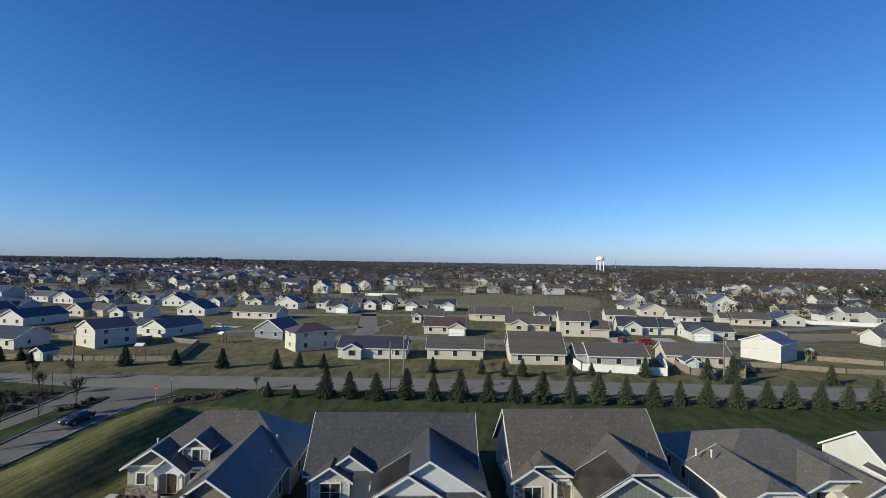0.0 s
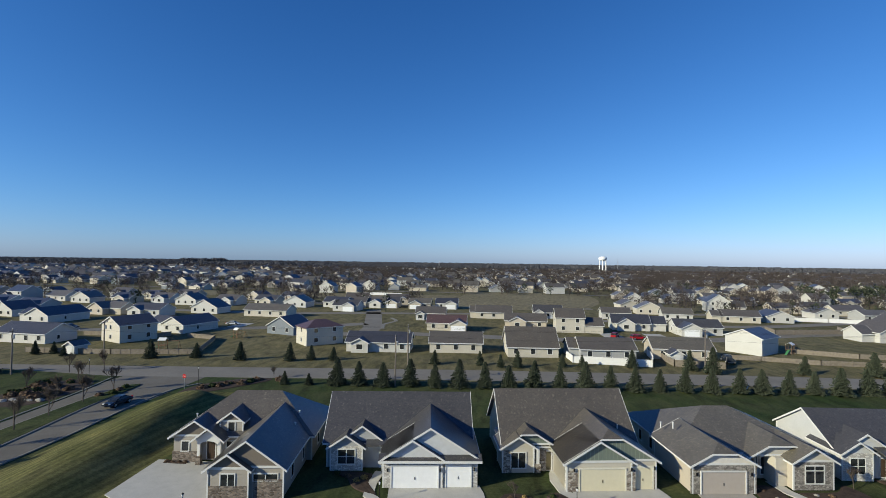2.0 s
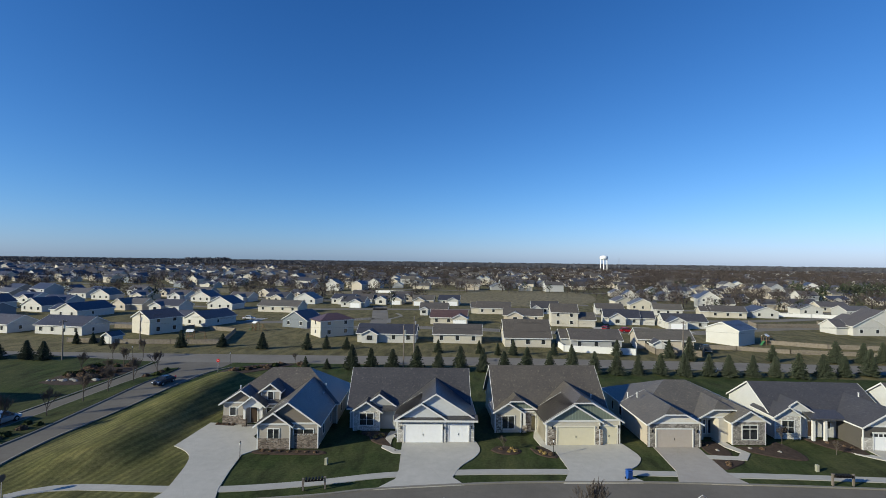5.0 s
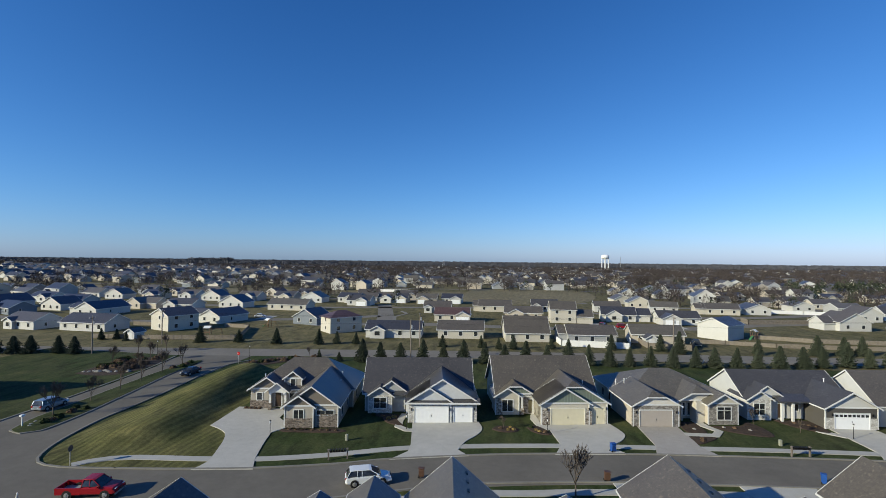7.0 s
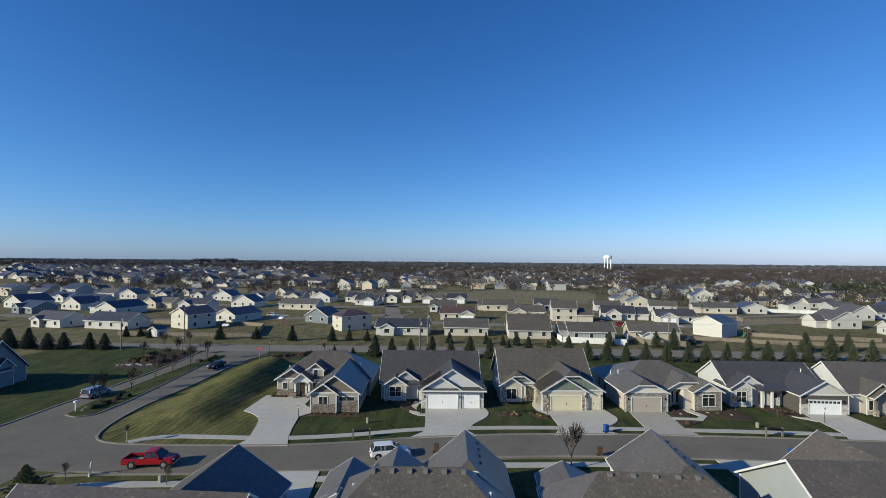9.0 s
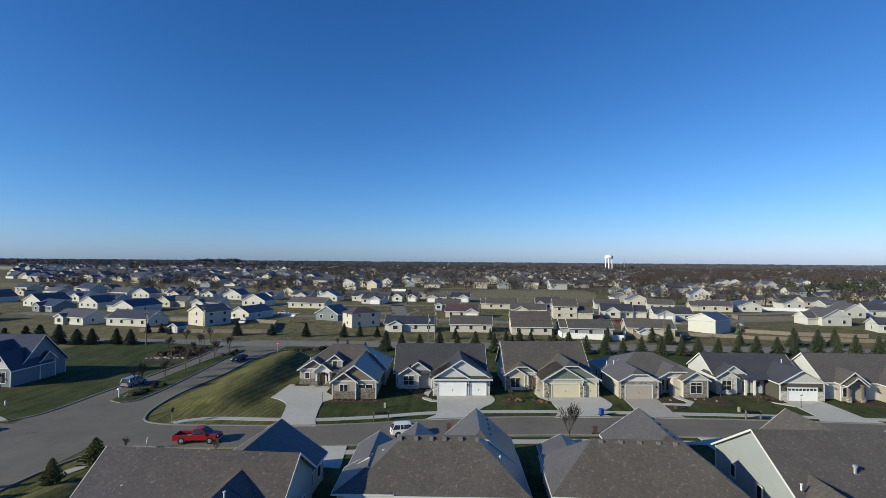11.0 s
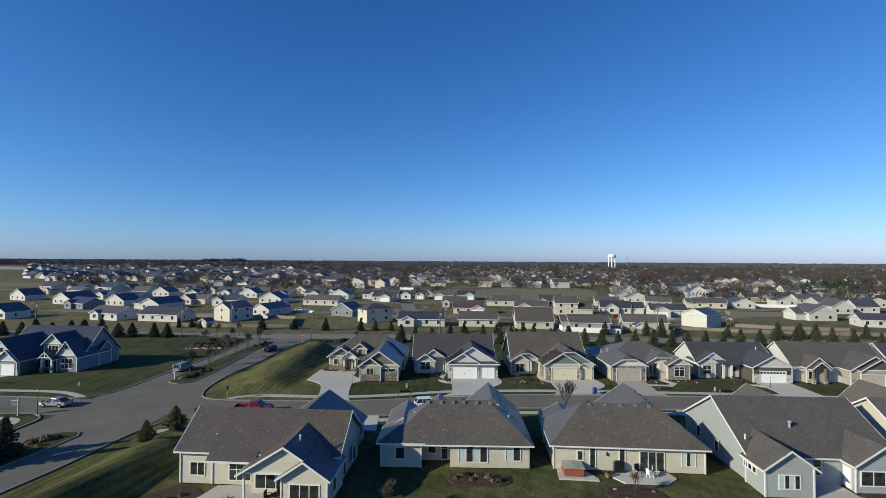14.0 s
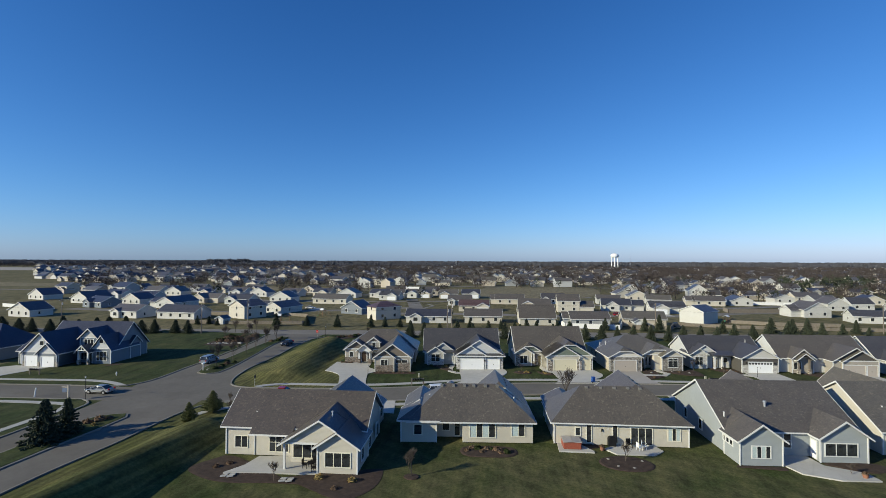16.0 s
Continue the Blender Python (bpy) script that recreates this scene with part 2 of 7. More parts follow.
GREY_BB = plain("light_grey_panel", (0.50, 0.51, 0.52), 0.6, 0, 0.08)
STONE_DARK = stone("brown_ledge_stone", (0.10, 0.075, 0.06), (0.30, 0.245, 0.20))
STONE_PALE = stone("pale_ledge_stone", (0.40, 0.38, 0.35), (0.72, 0.70, 0.66), (0.34, 0.33, 0.31))
STONE_MIX = stone("mixed_ledge_stone", (0.16, 0.12, 0.09), (0.55, 0.50, 0.43))
STONE_GREY = stone("grey_ledge_stone", (0.16, 0.145, 0.13), (0.40, 0.37, 0.33))


# ---- mesh helpers ----
def box(bm, x0, y0, z0, x1, y1, z1):
    v = [bm.verts.new(c) for c in ((x0, y0, z0), (x1, y0, z0), (x1, y1, z0), (x0, y1, z0), (x0, y0, z1), (x1, y0, z1), (x1, y1, z1), (x0, y1, z1))]
    for f in ((3, 2, 1, 0), (4, 5, 6, 7), (0, 1, 5, 4), (1, 2, 6, 5), (2, 3, 7, 6), (3, 0, 4, 7)):
        bm.faces.new([v[i] for i in f])


def prism(bm, top, thick):
    """A slab below the polygon top, by thick metres straight down."""
    a = [bm.verts.new(p) for p in top]
    b = [bm.verts.new((p[0], p[1], p[2] - thick)) for p in top]
    bm.faces.new(a)
    bm.faces.new(b[::-1])
    n = len(top)
    for i in range(n):
        bm.faces.new((a[i], b[i], b[(i + 1) % n], a[(i + 1) % n]))


def board(bm, p, q, h, t):
    """An upright board t thick along the edge p-q, hanging down by h, centred on it."""
    d = Vector((q[0] - p[0], q[1] - p[1], 0))
    if d.length < 1e-4:
        return
    d.normalize()
    n = Vector((-d.y, d.x, 0)) * t / 2
    v = []
    for s in (-1, 1):
        for c, dz in ((p, 0), (q, 0), (q, -h), (p, -h)):
            v.append(bm.verts.new((c[0] + s * n.x, c[1] + s * n.y, c[2] + dz)))
    for f in ((0, 1, 2, 3), (7, 6, 5, 4), (0, 4, 5, 1), (1, 5, 6, 2), (2, 6, 7, 3), (3, 7, 4, 0)):
        bm.faces.new([v[i] for i in f])


def tube(bm, p, q, r0, r1, n=6, cap=True):
    p, q = Vector(p), Vector(q)
    d = (q - p).normalized()
    u = d.orthogonal().normalized()
    w = d.cross(u)
    a, b = [], []
    for i in range(n):
        c = u * math.cos(2 * math.pi * i / n) + w * math.sin(2 * math.pi * i / n)
        a.append(bm.verts.new(p + c * r0))
        b.append(bm.verts.new(q + c * r1))
    for i in range(n):
        bm.faces.new((a[i], a[(i + 1) % n], b[(i + 1) % n], b[i]))
    if cap:
        bm.faces.new(a[::-1])
        bm.faces.new(b)


def finish(name, bm, mat):
    bmesh.ops.recalc_face_normals(bm, faces=bm.faces)
    me = bpy.data.meshes.new(name)
    bm.to_mesh(me)
    bm.free()
    me.materials.append(mat)
    return me


def part(name, bm, mat, parent, label=""):
    ob = new(name, finish(name, bm, mat))
    ob.parent = parent
    return tagged(ob, label)


def shared(name, me, parent, m=None, label=""):
    ob = new(name, me)
    ob.parent = parent
    if m is not None:
        ob.matrix_basis = m
    return tagged(ob, label)


def thing(name, label, category, m, group=""):
    ob = new(name)
    ob.empty_display_size = 0.2
    ob.matrix_basis = m
    return tagged(ob, label, category, group)


def curve_through(pts, step=1.5):
    """Catmull-Rom through plan points."""
    out = []
    p = [Vector(q) for q in pts]
    p = [2 * p[0] - p[1]] + p + [2 * p[-1] - p[-2]]
    for i in range(1, len(p) - 2):
        n = max(1, int((p[i + 1] - p[i]).length / step))
        for k in range(n):
            t = k / n
            out.append(0.5 * (2 * p[i] + (p[i + 1] - p[i - 1]) * t + (2 * p[i - 1] - 5 * p[i] + 4 * p[i + 1] - p[i + 2]) * t * t
                              + (3 * p[i] - p[i - 1] - 3 * p[i + 1] + p[i + 2]) * t ** 3))
    out.append(p[-2])
    return out


def berm(x, y):
    """Height of the land: two long mounds beside the entry road, low rise under the houses, level elsewhere."""
    def ridge(ax, ay, bx, by, h, west, east):
        dx, dy = bx - ax, by - ay
        n = dx * dx + dy * dy
        t = min(1, max(0, ((x - ax) * dx + (y - ay) * dy) / n))
        ox, oy = x - ax - t * dx, y - ay - t * dy
        wide = west + (east - west) * min(1, max(0, 0.5 + ox / 5))
        d = math.hypot(ox, oy) / wide
        return h * (0.6 + 0.4 * min(1, t * 1.6)) * max(0.0, 1 - d * d) ** 2
    z = ridge(-43.6, 35.0, -45.6, 67, 2.45, 9.0, 6.6) + ridge(-41.0, 1, -42, -40, 2.9, 5.6, 4.8)
    return z


def ground_z(x, y):
    return berm(x, y)


def flat_area(name, pts, z, thick, mat, label="", parent=None):
    bm = bmesh.new()
    prism(bm, [(p[0], p[1], z) for p in pts], thick)
    bmesh.ops.triangulate(bm, faces=[f for f in bm.faces if len(f.verts) > 4])
    ob = new(name, finish(name, bm, mat))
    return tagged(ob, label, kind="structure")


def ribbon(name, pts, left, right, z, thick, mat, label="", step=1.5):
    """A band that follows pts, from left metres on its left to right metres on its right."""
    c = curve_through(pts, step)
    bm = bmesh.new()
    rows = []
    for i, p in enumerate(c):
        d = (c[min(i + 1, len(c) - 1)] - c[max(i - 1, 0)]).normalized()
        n = Vector((-d.y, d.x))
        a, b = p + n * left, p - n * right
        rows.append([bm.verts.new((q.x, q.y, z + dz)) for q in (a, b) for dz in (0, -thick)])
    for r, s in zip(rows, rows[1:]):
        bm.faces.new((r[0], r[2], s[2], s[0]))
        bm.faces.new((r[0], s[0], s[1], r[1]))
        bm.faces.new((r[2], r[3], s[3], s[2]))
    ob = new(name, finish(name, bm, mat))
    return tagged(ob, label, kind="structure")


# ---- house kit ----
MESHES = {}


def window_mesh(w, h, nx, ny, trim):
    key = ("win", w, h, nx, ny, trim.name)
    if key not in MESHES:
        bm, t = bmesh.new(), 0.11
        for x0, x1, z0, z1 in ((-w / 2 - t, w / 2 + t, h, h + t), (-w / 2 - t, w / 2 + t, -t, 0), (-w / 2 - t, -w / 2, 0, h), (w / 2, w / 2 + t, 0, h)):
            box(bm, x0, -0.07, z0, x1, 0.05, z1)
        bmesh.ops.remove_doubles(bm, verts=bm.verts, dist=0.001)
        frame_me = finish("window", bm, trim)
        bars = []
        for i in range(1, nx):
            x = -w / 2 + w * i / nx
            bm = bmesh.new()
            box(bm, x - 0.04, -0.055, 0, x + 0.04, 0.045, h)
            bars.append(finish("mullion", bm, trim))
        for i in range(1, ny):
            z = h * i / ny
            bm = bmesh.new()
            box(bm, -w / 2, -0.05, z - 0.03, w / 2, 0.04, z + 0.03)
            bars.append(finish("mullion", bm, trim))
        bm = bmesh.new()
        pw = w / nx - 0.06
        box(bm, -pw / 2, -0.03, 0.02, pw / 2, 0.02, h - 0.02)
        MESHES[key] = frame_me, finish("pane", bm, GLASS), bars
    return MESHES[key]


def window(parent, x, y, z, w, h, turn=0, nx=2, ny=1, trim=None, curtain=False):
    """A window in a wall whose outer face is at (x, y), sill at z; turn: degrees that it faces away from -y."""
    fr, pane, bars = window_mesh(w, h, nx, ny, trim or TRIM)
    ob = shared("window", fr, parent, pose(x, y, z, 0, 0, turn))
    for b in bars:
        shared("mullion", b, ob)
    for i in range(nx):
        p = shared("pane", pane, ob, pose(-w / 2 + w * (i + 0.5) / nx, 0, 0))
        if curtain and i % 2 == 0:
            p.material_slots[0].link = "OBJECT"
            p.material_slots[0].material = CURTAIN
    return ob


def garage_door(parent, x, y, z, w, h, mat, trim=None, lights=False):
    """Sectional garage door with raised panels, framed."""
    bm = bmesh.new()
    rows, cols = 4, max(4, round(w / 0.62))
    box(bm, -w / 2, 0.0, 0, w / 2, 0.06, h)
    for r in range(rows):
        for c in range(cols):
            if lights and r == rows - 1:
                continue
            x0, z0 = -w / 2 + w * c / cols, h * r / rows
            box(bm, x0 + 0.06, -0.005, z0 + 0.06, x0 + w / cols - 0.06, 0.001, z0 + h / rows - 0.06)
    ob = part("garage_door", bm, mat, parent)
    ob.matrix_basis = pose(x, y, z)
    bm = bmesh.new()
    for a, b, c, d in ((-w / 2 - 0.14, -w / 2, 0, h + 0.14), (w / 2, w / 2 + 0.14, 0, h + 0.14), (-w / 2, w / 2, h, h + 0.14)):
        box(bm, a, -0.07, c, b, 0.05, d)
    part("door_surround", bm, trim or TRIM, ob)
    if lights:
        n = max(4, round(w / 0.62))
        for i in range(n):
            bm = bmesh.new()
            x0 = -w / 2 + w * i / n
            box(bm, x0 + 0.08, -0.015, h * 0.79, x0 + w / n - 0.08, 0.01, h * 0.95)
            part("pane", bm, GLASS, ob)
    bm = bmesh.new()
    box(bm, -0.03, -0.05, 0.9, 0.03, -0.018, 1.15)
    part("handle", bm, BLACK, ob)
    return ob


def wing(parent, x0, x1, y0, y1, ze, pitch, axis, wall, roof, trim=None, c0=0.0, c1=0.0, over=0.45, z0=0.0, walls=True, gable=None):
    """A block of a house: walls and a gabled (0), clipped (part) or hipped (1) roof at its two ends c0, c1 along its ridge axis."""
    trim = trim or TRIM
    along_y = axis == "y"
    w, n0, n1 = ((x1 - x0), y0, y1) if along_y else ((y1 - y0), x0, x1)
    mid = (x0 + x1) / 2 if along_y else (y0 + y1) / 2
    hw, W = w / 2, w / 2 + over
    lift = 0.15

    def P(s, n, z):
        return (mid + s, n, z) if along_y else (n, mid + s, z)

    def zr(s):
        return ze + (hw - abs(s)) * pitch + lift

    a, b = n0 - over * (c0 < 1) - over * (c0 >= 1), n1 + over
    roof_bm = bmesh.new()

    def fascia(p, q, h):
        e = bmesh.new()
        board(e, p, q, h, 0.05)
        part("fascia", e, trim, parent)

    ra, rb = a + c0 * W, b - c1 * W
    if ra > rb:
        ra = rb = (ra + rb) / 2
    for s in (1, -1):
        poly = [P(s * W, a, zr(W)), P(s * W, b, zr(W))]
        if 0 < c1 < 1:
            poly.append(P(s * c1 * W, b, zr(c1 * W)))
        poly.append(P(0, rb, zr(0)))
        if rb - ra > 0.02:
            poly.append(P(0, ra, zr(0)))
        if 0 < c0 < 1:
            poly.append(P(s * c0 * W, a, zr(c0 * W)))
        prism(roof_bm, poly, 0.16)
        e = s * (W + 0.015)
        fascia(P(e, a - 0.02, zr(W) + 0.01), P(e, b + 0.02, zr(W) + 0.01), 0.17)
        for end, c in ((a - 0.015, c0), (b + 0.015, c1)):
            if c < 1:
                fascia(P(s * W, end, zr(W) + 0.015), P(s * c * W, end, zr(c * W) + 0.015), 0.22)
    for end, c, rr in ((a, c0, ra), (b, c1, rb)):
        if c > 0:
            prism(roof_bm, [P(-c * W, end, zr(c * W)), P(c * W, end, zr(c * W)), P(0, rr, zr(0))], 0.16)
            e = end + (0.015 if end == b else -0.015)
            fascia(P(-c * W, e, zr(c * W) + 0.01), P(c * W, e, zr(c * W) + 0.01), 0.17)
    bmesh.ops.remove_doubles(roof_bm, verts=roof_bm.verts, dist=0.002)
    part("roof", roof_bm, roof, parent)
    if walls:
        bm = bmesh.new()

        def profile(c, n):
            xs = min(hw, c * W)
            pts = [(-hw, z0), (hw, z0), (hw, ze)]
            if c < 1:
                pts += [(xs, ze + (hw - xs) * pitch), (-xs, ze + (hw - xs) * pitch)] if xs > 0.01 else [(0, ze + hw * pitch)]
            pts.append((-hw, ze))
            return [bm.verts.new(P(s, n, z)) for s, z in pts]
        A, B = profile(c0, n0), profile(c1, n1)
        bm.faces.new(A)
        bm.faces.new(B[::-1])
        for i, j in ((0, -1), (1, 2), (0, 1)):
            bm.faces.new((A[i], A[j], B[j], B[i]))
        bm.faces.new((A[-1], A[2], B[2], B[-1]))
        part("wall", bm, wall, parent)
        for n in (n0, n1):
            for q in (-hw, hw):
                cx, cy, _ = P(q, n, 0)
                corner = bmesh.new()
                box(corner, cx - 0.075, cy - 0.075, z0, cx + 0.075, cy + 0.075, ze - 0.02)
                part("corner_trim", corner, trim, parent)
    if gable:
        bm = bmesh.new()
        xs = c0 * W
        top = ze + (hw - xs) * pitch - 0.12
        lo = ze + 0.02
        pts = [(-hw + 0.1, lo), (hw - 0.1, lo)] + ([(xs, top), (-xs, top)] if xs > 0.01 else [(0, top)])
        f = [bm.verts.new(P(s, n0 - 0.03, z)) for s, z in pts]
        g = [bm.verts.new(P(s, n0 + 0.02, z)) for s, z in pts]
        bm.faces.new(f)
        bm.faces.new(g[::-1])
        for i in range(len(f)):
            bm.faces.new((f[i], g[i], g[(i + 1) % len(f)], f[(i + 1) % len(f)]))
        part("gable_panel", bm, gable, parent)
        bm = bmesh.new()
        p, q = P(-hw, n0 - 0.06, lo + 0.1), P(hw, n0 - 0.06, lo + 0.1)
        board(bm, p, q, 0.22, 0.07)
        part("frieze_board", bm, trim, parent)


def saddle(parent, xm, ye, yr, zr, half, zs, roof):
    """Roof of a wing carried back from its end at ye to where its ridge meets the slope behind, at yr."""
    for s in (-1, 1):
        bm = bmesh.new()
        prism(bm, [(xm, ye - 0.55, zr + 0.04), (xm, yr, zr + 0.04), (xm + s * half, ye + 0.06, zs + 0.04), (xm + s * half, ye - 0.55, zs + 0.04)], 0.12)
        part("roof", bm, roof, parent)


def veneer(parent, x0, x1, y, z0, z1, mat, side=0.0):
    """Stone facing proud of a front wall, with a sill course."""
    bm = bmesh.new()
    box(bm, x0 - 0.06, y - 0.07, z0, x1 + 0.06, y + 0.2 + side, z1)
    part("stone_veneer", bm, mat, parent)


def block(parent, name, x0, y0, z0, x1, y1, z1, mat, label=""):
    bm = bmesh.new()
    box(bm, x0, y0, z0, x1, y1, z1)
    bmesh.ops.bevel(bm, geom=bm.edges[:], offset=min(0.03, (x1 - x0) / 8, (y1 - y0) / 8, (z1 - z0) / 8), segments=1, affect="EDGES")
    return part(name, bm, mat, parent, label)


def front_door(parent, x, y, z, mat=None, w=0.95, turn=0):
    bm = bmesh.new()
    box(bm, -w / 2, -0.03, 0, w / 2, 0.03, 2.08)
    for s in (-0.22, 0.22):
        for a, b in ((0.2, 0.85), (1.05, 1.9)):
            box(bm, s - 0.15, -0.045, a, s + 0.15, -0.03, b)
    ob = part("front_door", bm, mat or DARKWOOD, parent)
    ob.matrix_basis = pose(x, y, z, 0, 0, turn)
    bm = bmesh.new()
    for a, b, c, d in ((-w / 2 - 0.12, -w / 2, 0, 2.2), (w / 2, w / 2 + 0.12, 0, 2.2), (-w / 2, w / 2, 2.08, 2.2)):
        box(bm, a, -0.06, c, b, 0.03, d)
    part("door_frame", bm, TRIM, ob)
    bm = bmesh.new()
    tube(bm, (w / 2 - 0.1, -0.03, 1.0), (w / 2 - 0.1, -0.1, 1.0), 0.03, 0.035)
    part("handle", bm, METAL, ob)


def column(parent, x, y, z0, z1, mat, base=None, s=0.16):
    bm = bmesh.new()
    box(bm, x - s, y - s, z0, x + s, y + s, z1)
    box(bm, x - s - 0.05, y - s - 0.05, z1 - 0.18, x + s + 0.05, y + s + 0.05, z1 - 0.002)
    part("column", bm, mat, parent)
    if base:
        bm = bmesh.new()
        box(bm, x - s - 0.12, y - s - 0.12, z0, x + s + 0.12, y + s + 0.12, z0 + 1.0)
        part("column_base", bm, base, parent)


def vent_pipe(parent, x, y, z, h=0.12):
    bm = bmesh.new()
    tube(bm, (x, y, z - 0.4), (x, y, z + h), 0.08, 0.08, 8)
    tube(bm, (x, y, z + h), (x, y, z + h + 0.07), 0.12, 0.12, 8)
    part("vent_pipe", bm, TRIM, parent)


def roof_vent(parent, x, y, z):
    bm = bmesh.new()
    box(bm, x - 0.2, y - 0.2, z - 0.2, x + 0.2, y + 0.2, z + 0.14)
    part("roof_vent", bm, VENT_GREY, parent)


def wall_lamp(parent, x, y, z):
    bm = bmesh.new()
    box(bm, x - 0.06, y - 0.16, z, x + 0.06, y, z + 0.28)
    tube(bm, (x, y - 0.08, z + 0.28), (x, y - 0.08, z + 0.4), 0.1, 0.02, 6)
    part("wall_lamp", bm, BLACK, parent)


# ---- ground, roads, paving ----
def spread(lo, hi, step, far):
    mid = [lo + step * i for i in range(int((hi - lo) / step) + 1)]
    out, d = [], step
    x = mid[-1]
    while x < far:
        d *= 1.35
        x += d
        out.append(x)
    left, d, x = [], step, lo
    while x > -far:
        d *= 1.35
        x -= d
        left.append(x)
    return left[::-1] + mid + out


def build_ground():
    xs, ys = spread(-100, 110, 0.8, 4600), spread(-85, 112, 0.8, 4600)
    verts = [(x, y, ground_z(x, y)) for y in ys for x in xs]
    nx = len(xs)
    faces, mats = [], []
    for j in range(len(ys) - 1):
        for i in range(nx - 1):
            faces.append((j * nx + i, j * nx + i + 1, (j + 1) * nx + i + 1, (j + 1) * nx + i))
            x, y = (xs[i] + xs[i + 1]) / 2, (ys[j] + ys[j + 1]) / 2
            k = 3
            if y < 13 and -52 < x < -37:
                k = 1
            elif y < 22 and -52 < x < 110:
                k = 2
            elif 22 <= y < 76 and -52.5 < x < (-30.5 if y < 38 else -36.8):
                k = 1
            elif y < 88 and -110 < x < 110:
                k = 0
            mats.append(k)
    me = bpy.data.meshes.new("ground")
    me.from_pydata(verts, [], faces)
    for m in (LAWN, MOWN, BACKLAWN, ROUGHGRASS):
        me.materials.append(m)
    me.polygons.foreach_set("material_index", mats)
    me.polygons.foreach_set("use_smooth", [True] * len(faces))
    tagged(new("ground", me), "level turf, green lawns turning to dormant straw grass", "ground", kind="structure")


build_ground()
ART = [(-400, 70.0), (-200, 79.5), (-98, 87.0), (-36, 92.0), (-7, 94.4), (24, 96.0), (52, 97.3), (74, 97.8), (150, 99.5), (400, 104)]
ribbon("road_main", ART, 4.6, 4.6, 0.03, 0.3, ARTERIAL, "wide pale grey main road with gravel shoulders", 12)
S1N = [(-46.2, 23.3), (-39.7, 23.6), (-32.1, 24.3), (-24.1, 25.4), (-15.0, 27.6), (-8.7, 29.7), (4.8, 32.5), (18.8, 34.1), (32.5, 34.9), (49.8, 35.4), (75, 35.5), (130, 34)]
ribbon("road_street", [(-60, 22.5)] + S1N, 0.1, 8.0, 0.034, 0.3, ASPHALT, "worn grey asphalt residential street")
ribbon("kerb", S1N[1:], 0.28, 0.0, 0.15, 0.3, KERB, "pale concrete kerb along the street")
S1S = [(-46, 14.3), (-40, 15.3), (-32, 16.3), (-22.6, 18.0), (-14.3, 19.6), (-1.6, 24.0), (4.0, 25.0), (14.5, 26.3), (33, 27.2), (50, 27.6), (75, 27.6), (130, 26)]
ribbon("kerb", S1S, 0.0, 0.28, 0.15, 0.3, KERB, "pale concrete kerb along the street")
# entry road with its planted divider, and the road on past the crossing
ribbon("road_entry", [(-54.4, 90), (-54.7, 60), (-53.9, 40), (-52.5, 29), (-50.5, 20), (-49.3, 6), (-49.6, -5), (-50.3, -18), (-51, -40), (-52, -90)], 0.0, 16.5, 0.026, 0.3, ASPHALT,
       "broad worn grey asphalt entry road")
ribbon("kerb", [(-52.5, 81), (-55.0, 76), (-55.3, 66), (-54.4, 54), (-54.2, 45.4), (-54.2, 38.5), (-53.0, 31), (-51.5, 26.6), (-49.6, 24.2), (-46.0, 23.3), (-39.5, 23.6)], 0.28, 0.0, 0.15, 0.3, KERB, "pale concrete kerb round the corner lawn")
ribbon("kerb", [(-39.5, 15.4), (-44.5, 15.2), (-47.3, 13.4), (-48.8, 9.5), (-49.3, 5), (-49.4, -4), (-50.2, -12), (-50.4, -18), (-51, -40)], 0.0, 0.2, 0.145, 0.3, KERB, "pale concrete kerb")
for poly, nm in (([(-62.5, 33.0), (-60, 32.2), (-58.3, 33.4), (-58.1, 37), (-58.4, 42), (-59.2, 48), (-60, 54), (-61.6, 65), (-62.5, 76), (-63.3, 79), (-64.6, 78), (-65.4, 73), (-65.5, 66), (-65.0, 55), (-64.4, 46), (-64.2, 41), (-63.9, 37)], "n"),
                 ([(-55.6, 5.4), (-56.5, 6.8), (-58.5, 6.6), (-60.4, 5.2), (-60.9, 2), (-60.8, -6), (-60.8, -14), (-61.5, -30), (-57.0, -30), (-56.3, -14), (-56.0, -6), (-55.6, 0)], "s")):
    flat_area("kerb", [tuple(p) for p in curve_through(poly + [poly[0]], 1.2)[:-1]], 0.16, 0.3, KERB, "pale concrete kerb round the planted divider")
    cx, cy = sum(p[0] for p in poly) / len(poly), sum(p[1] for p in poly) / len(poly)
    inner = []
    for p in curve_through(poly + [poly[0]], 1.2)[:-1]:
        d = Vector((cx, p.y)) - p
        d.y += max(-1, min(1, (cy - p.y) * 0.05))
        inner.append(tuple(p + d.normalized() * 0.32))
    flat_area("planting_strip", inner, 0.2, 0.1, LAWN, "grass strip of the road divider")
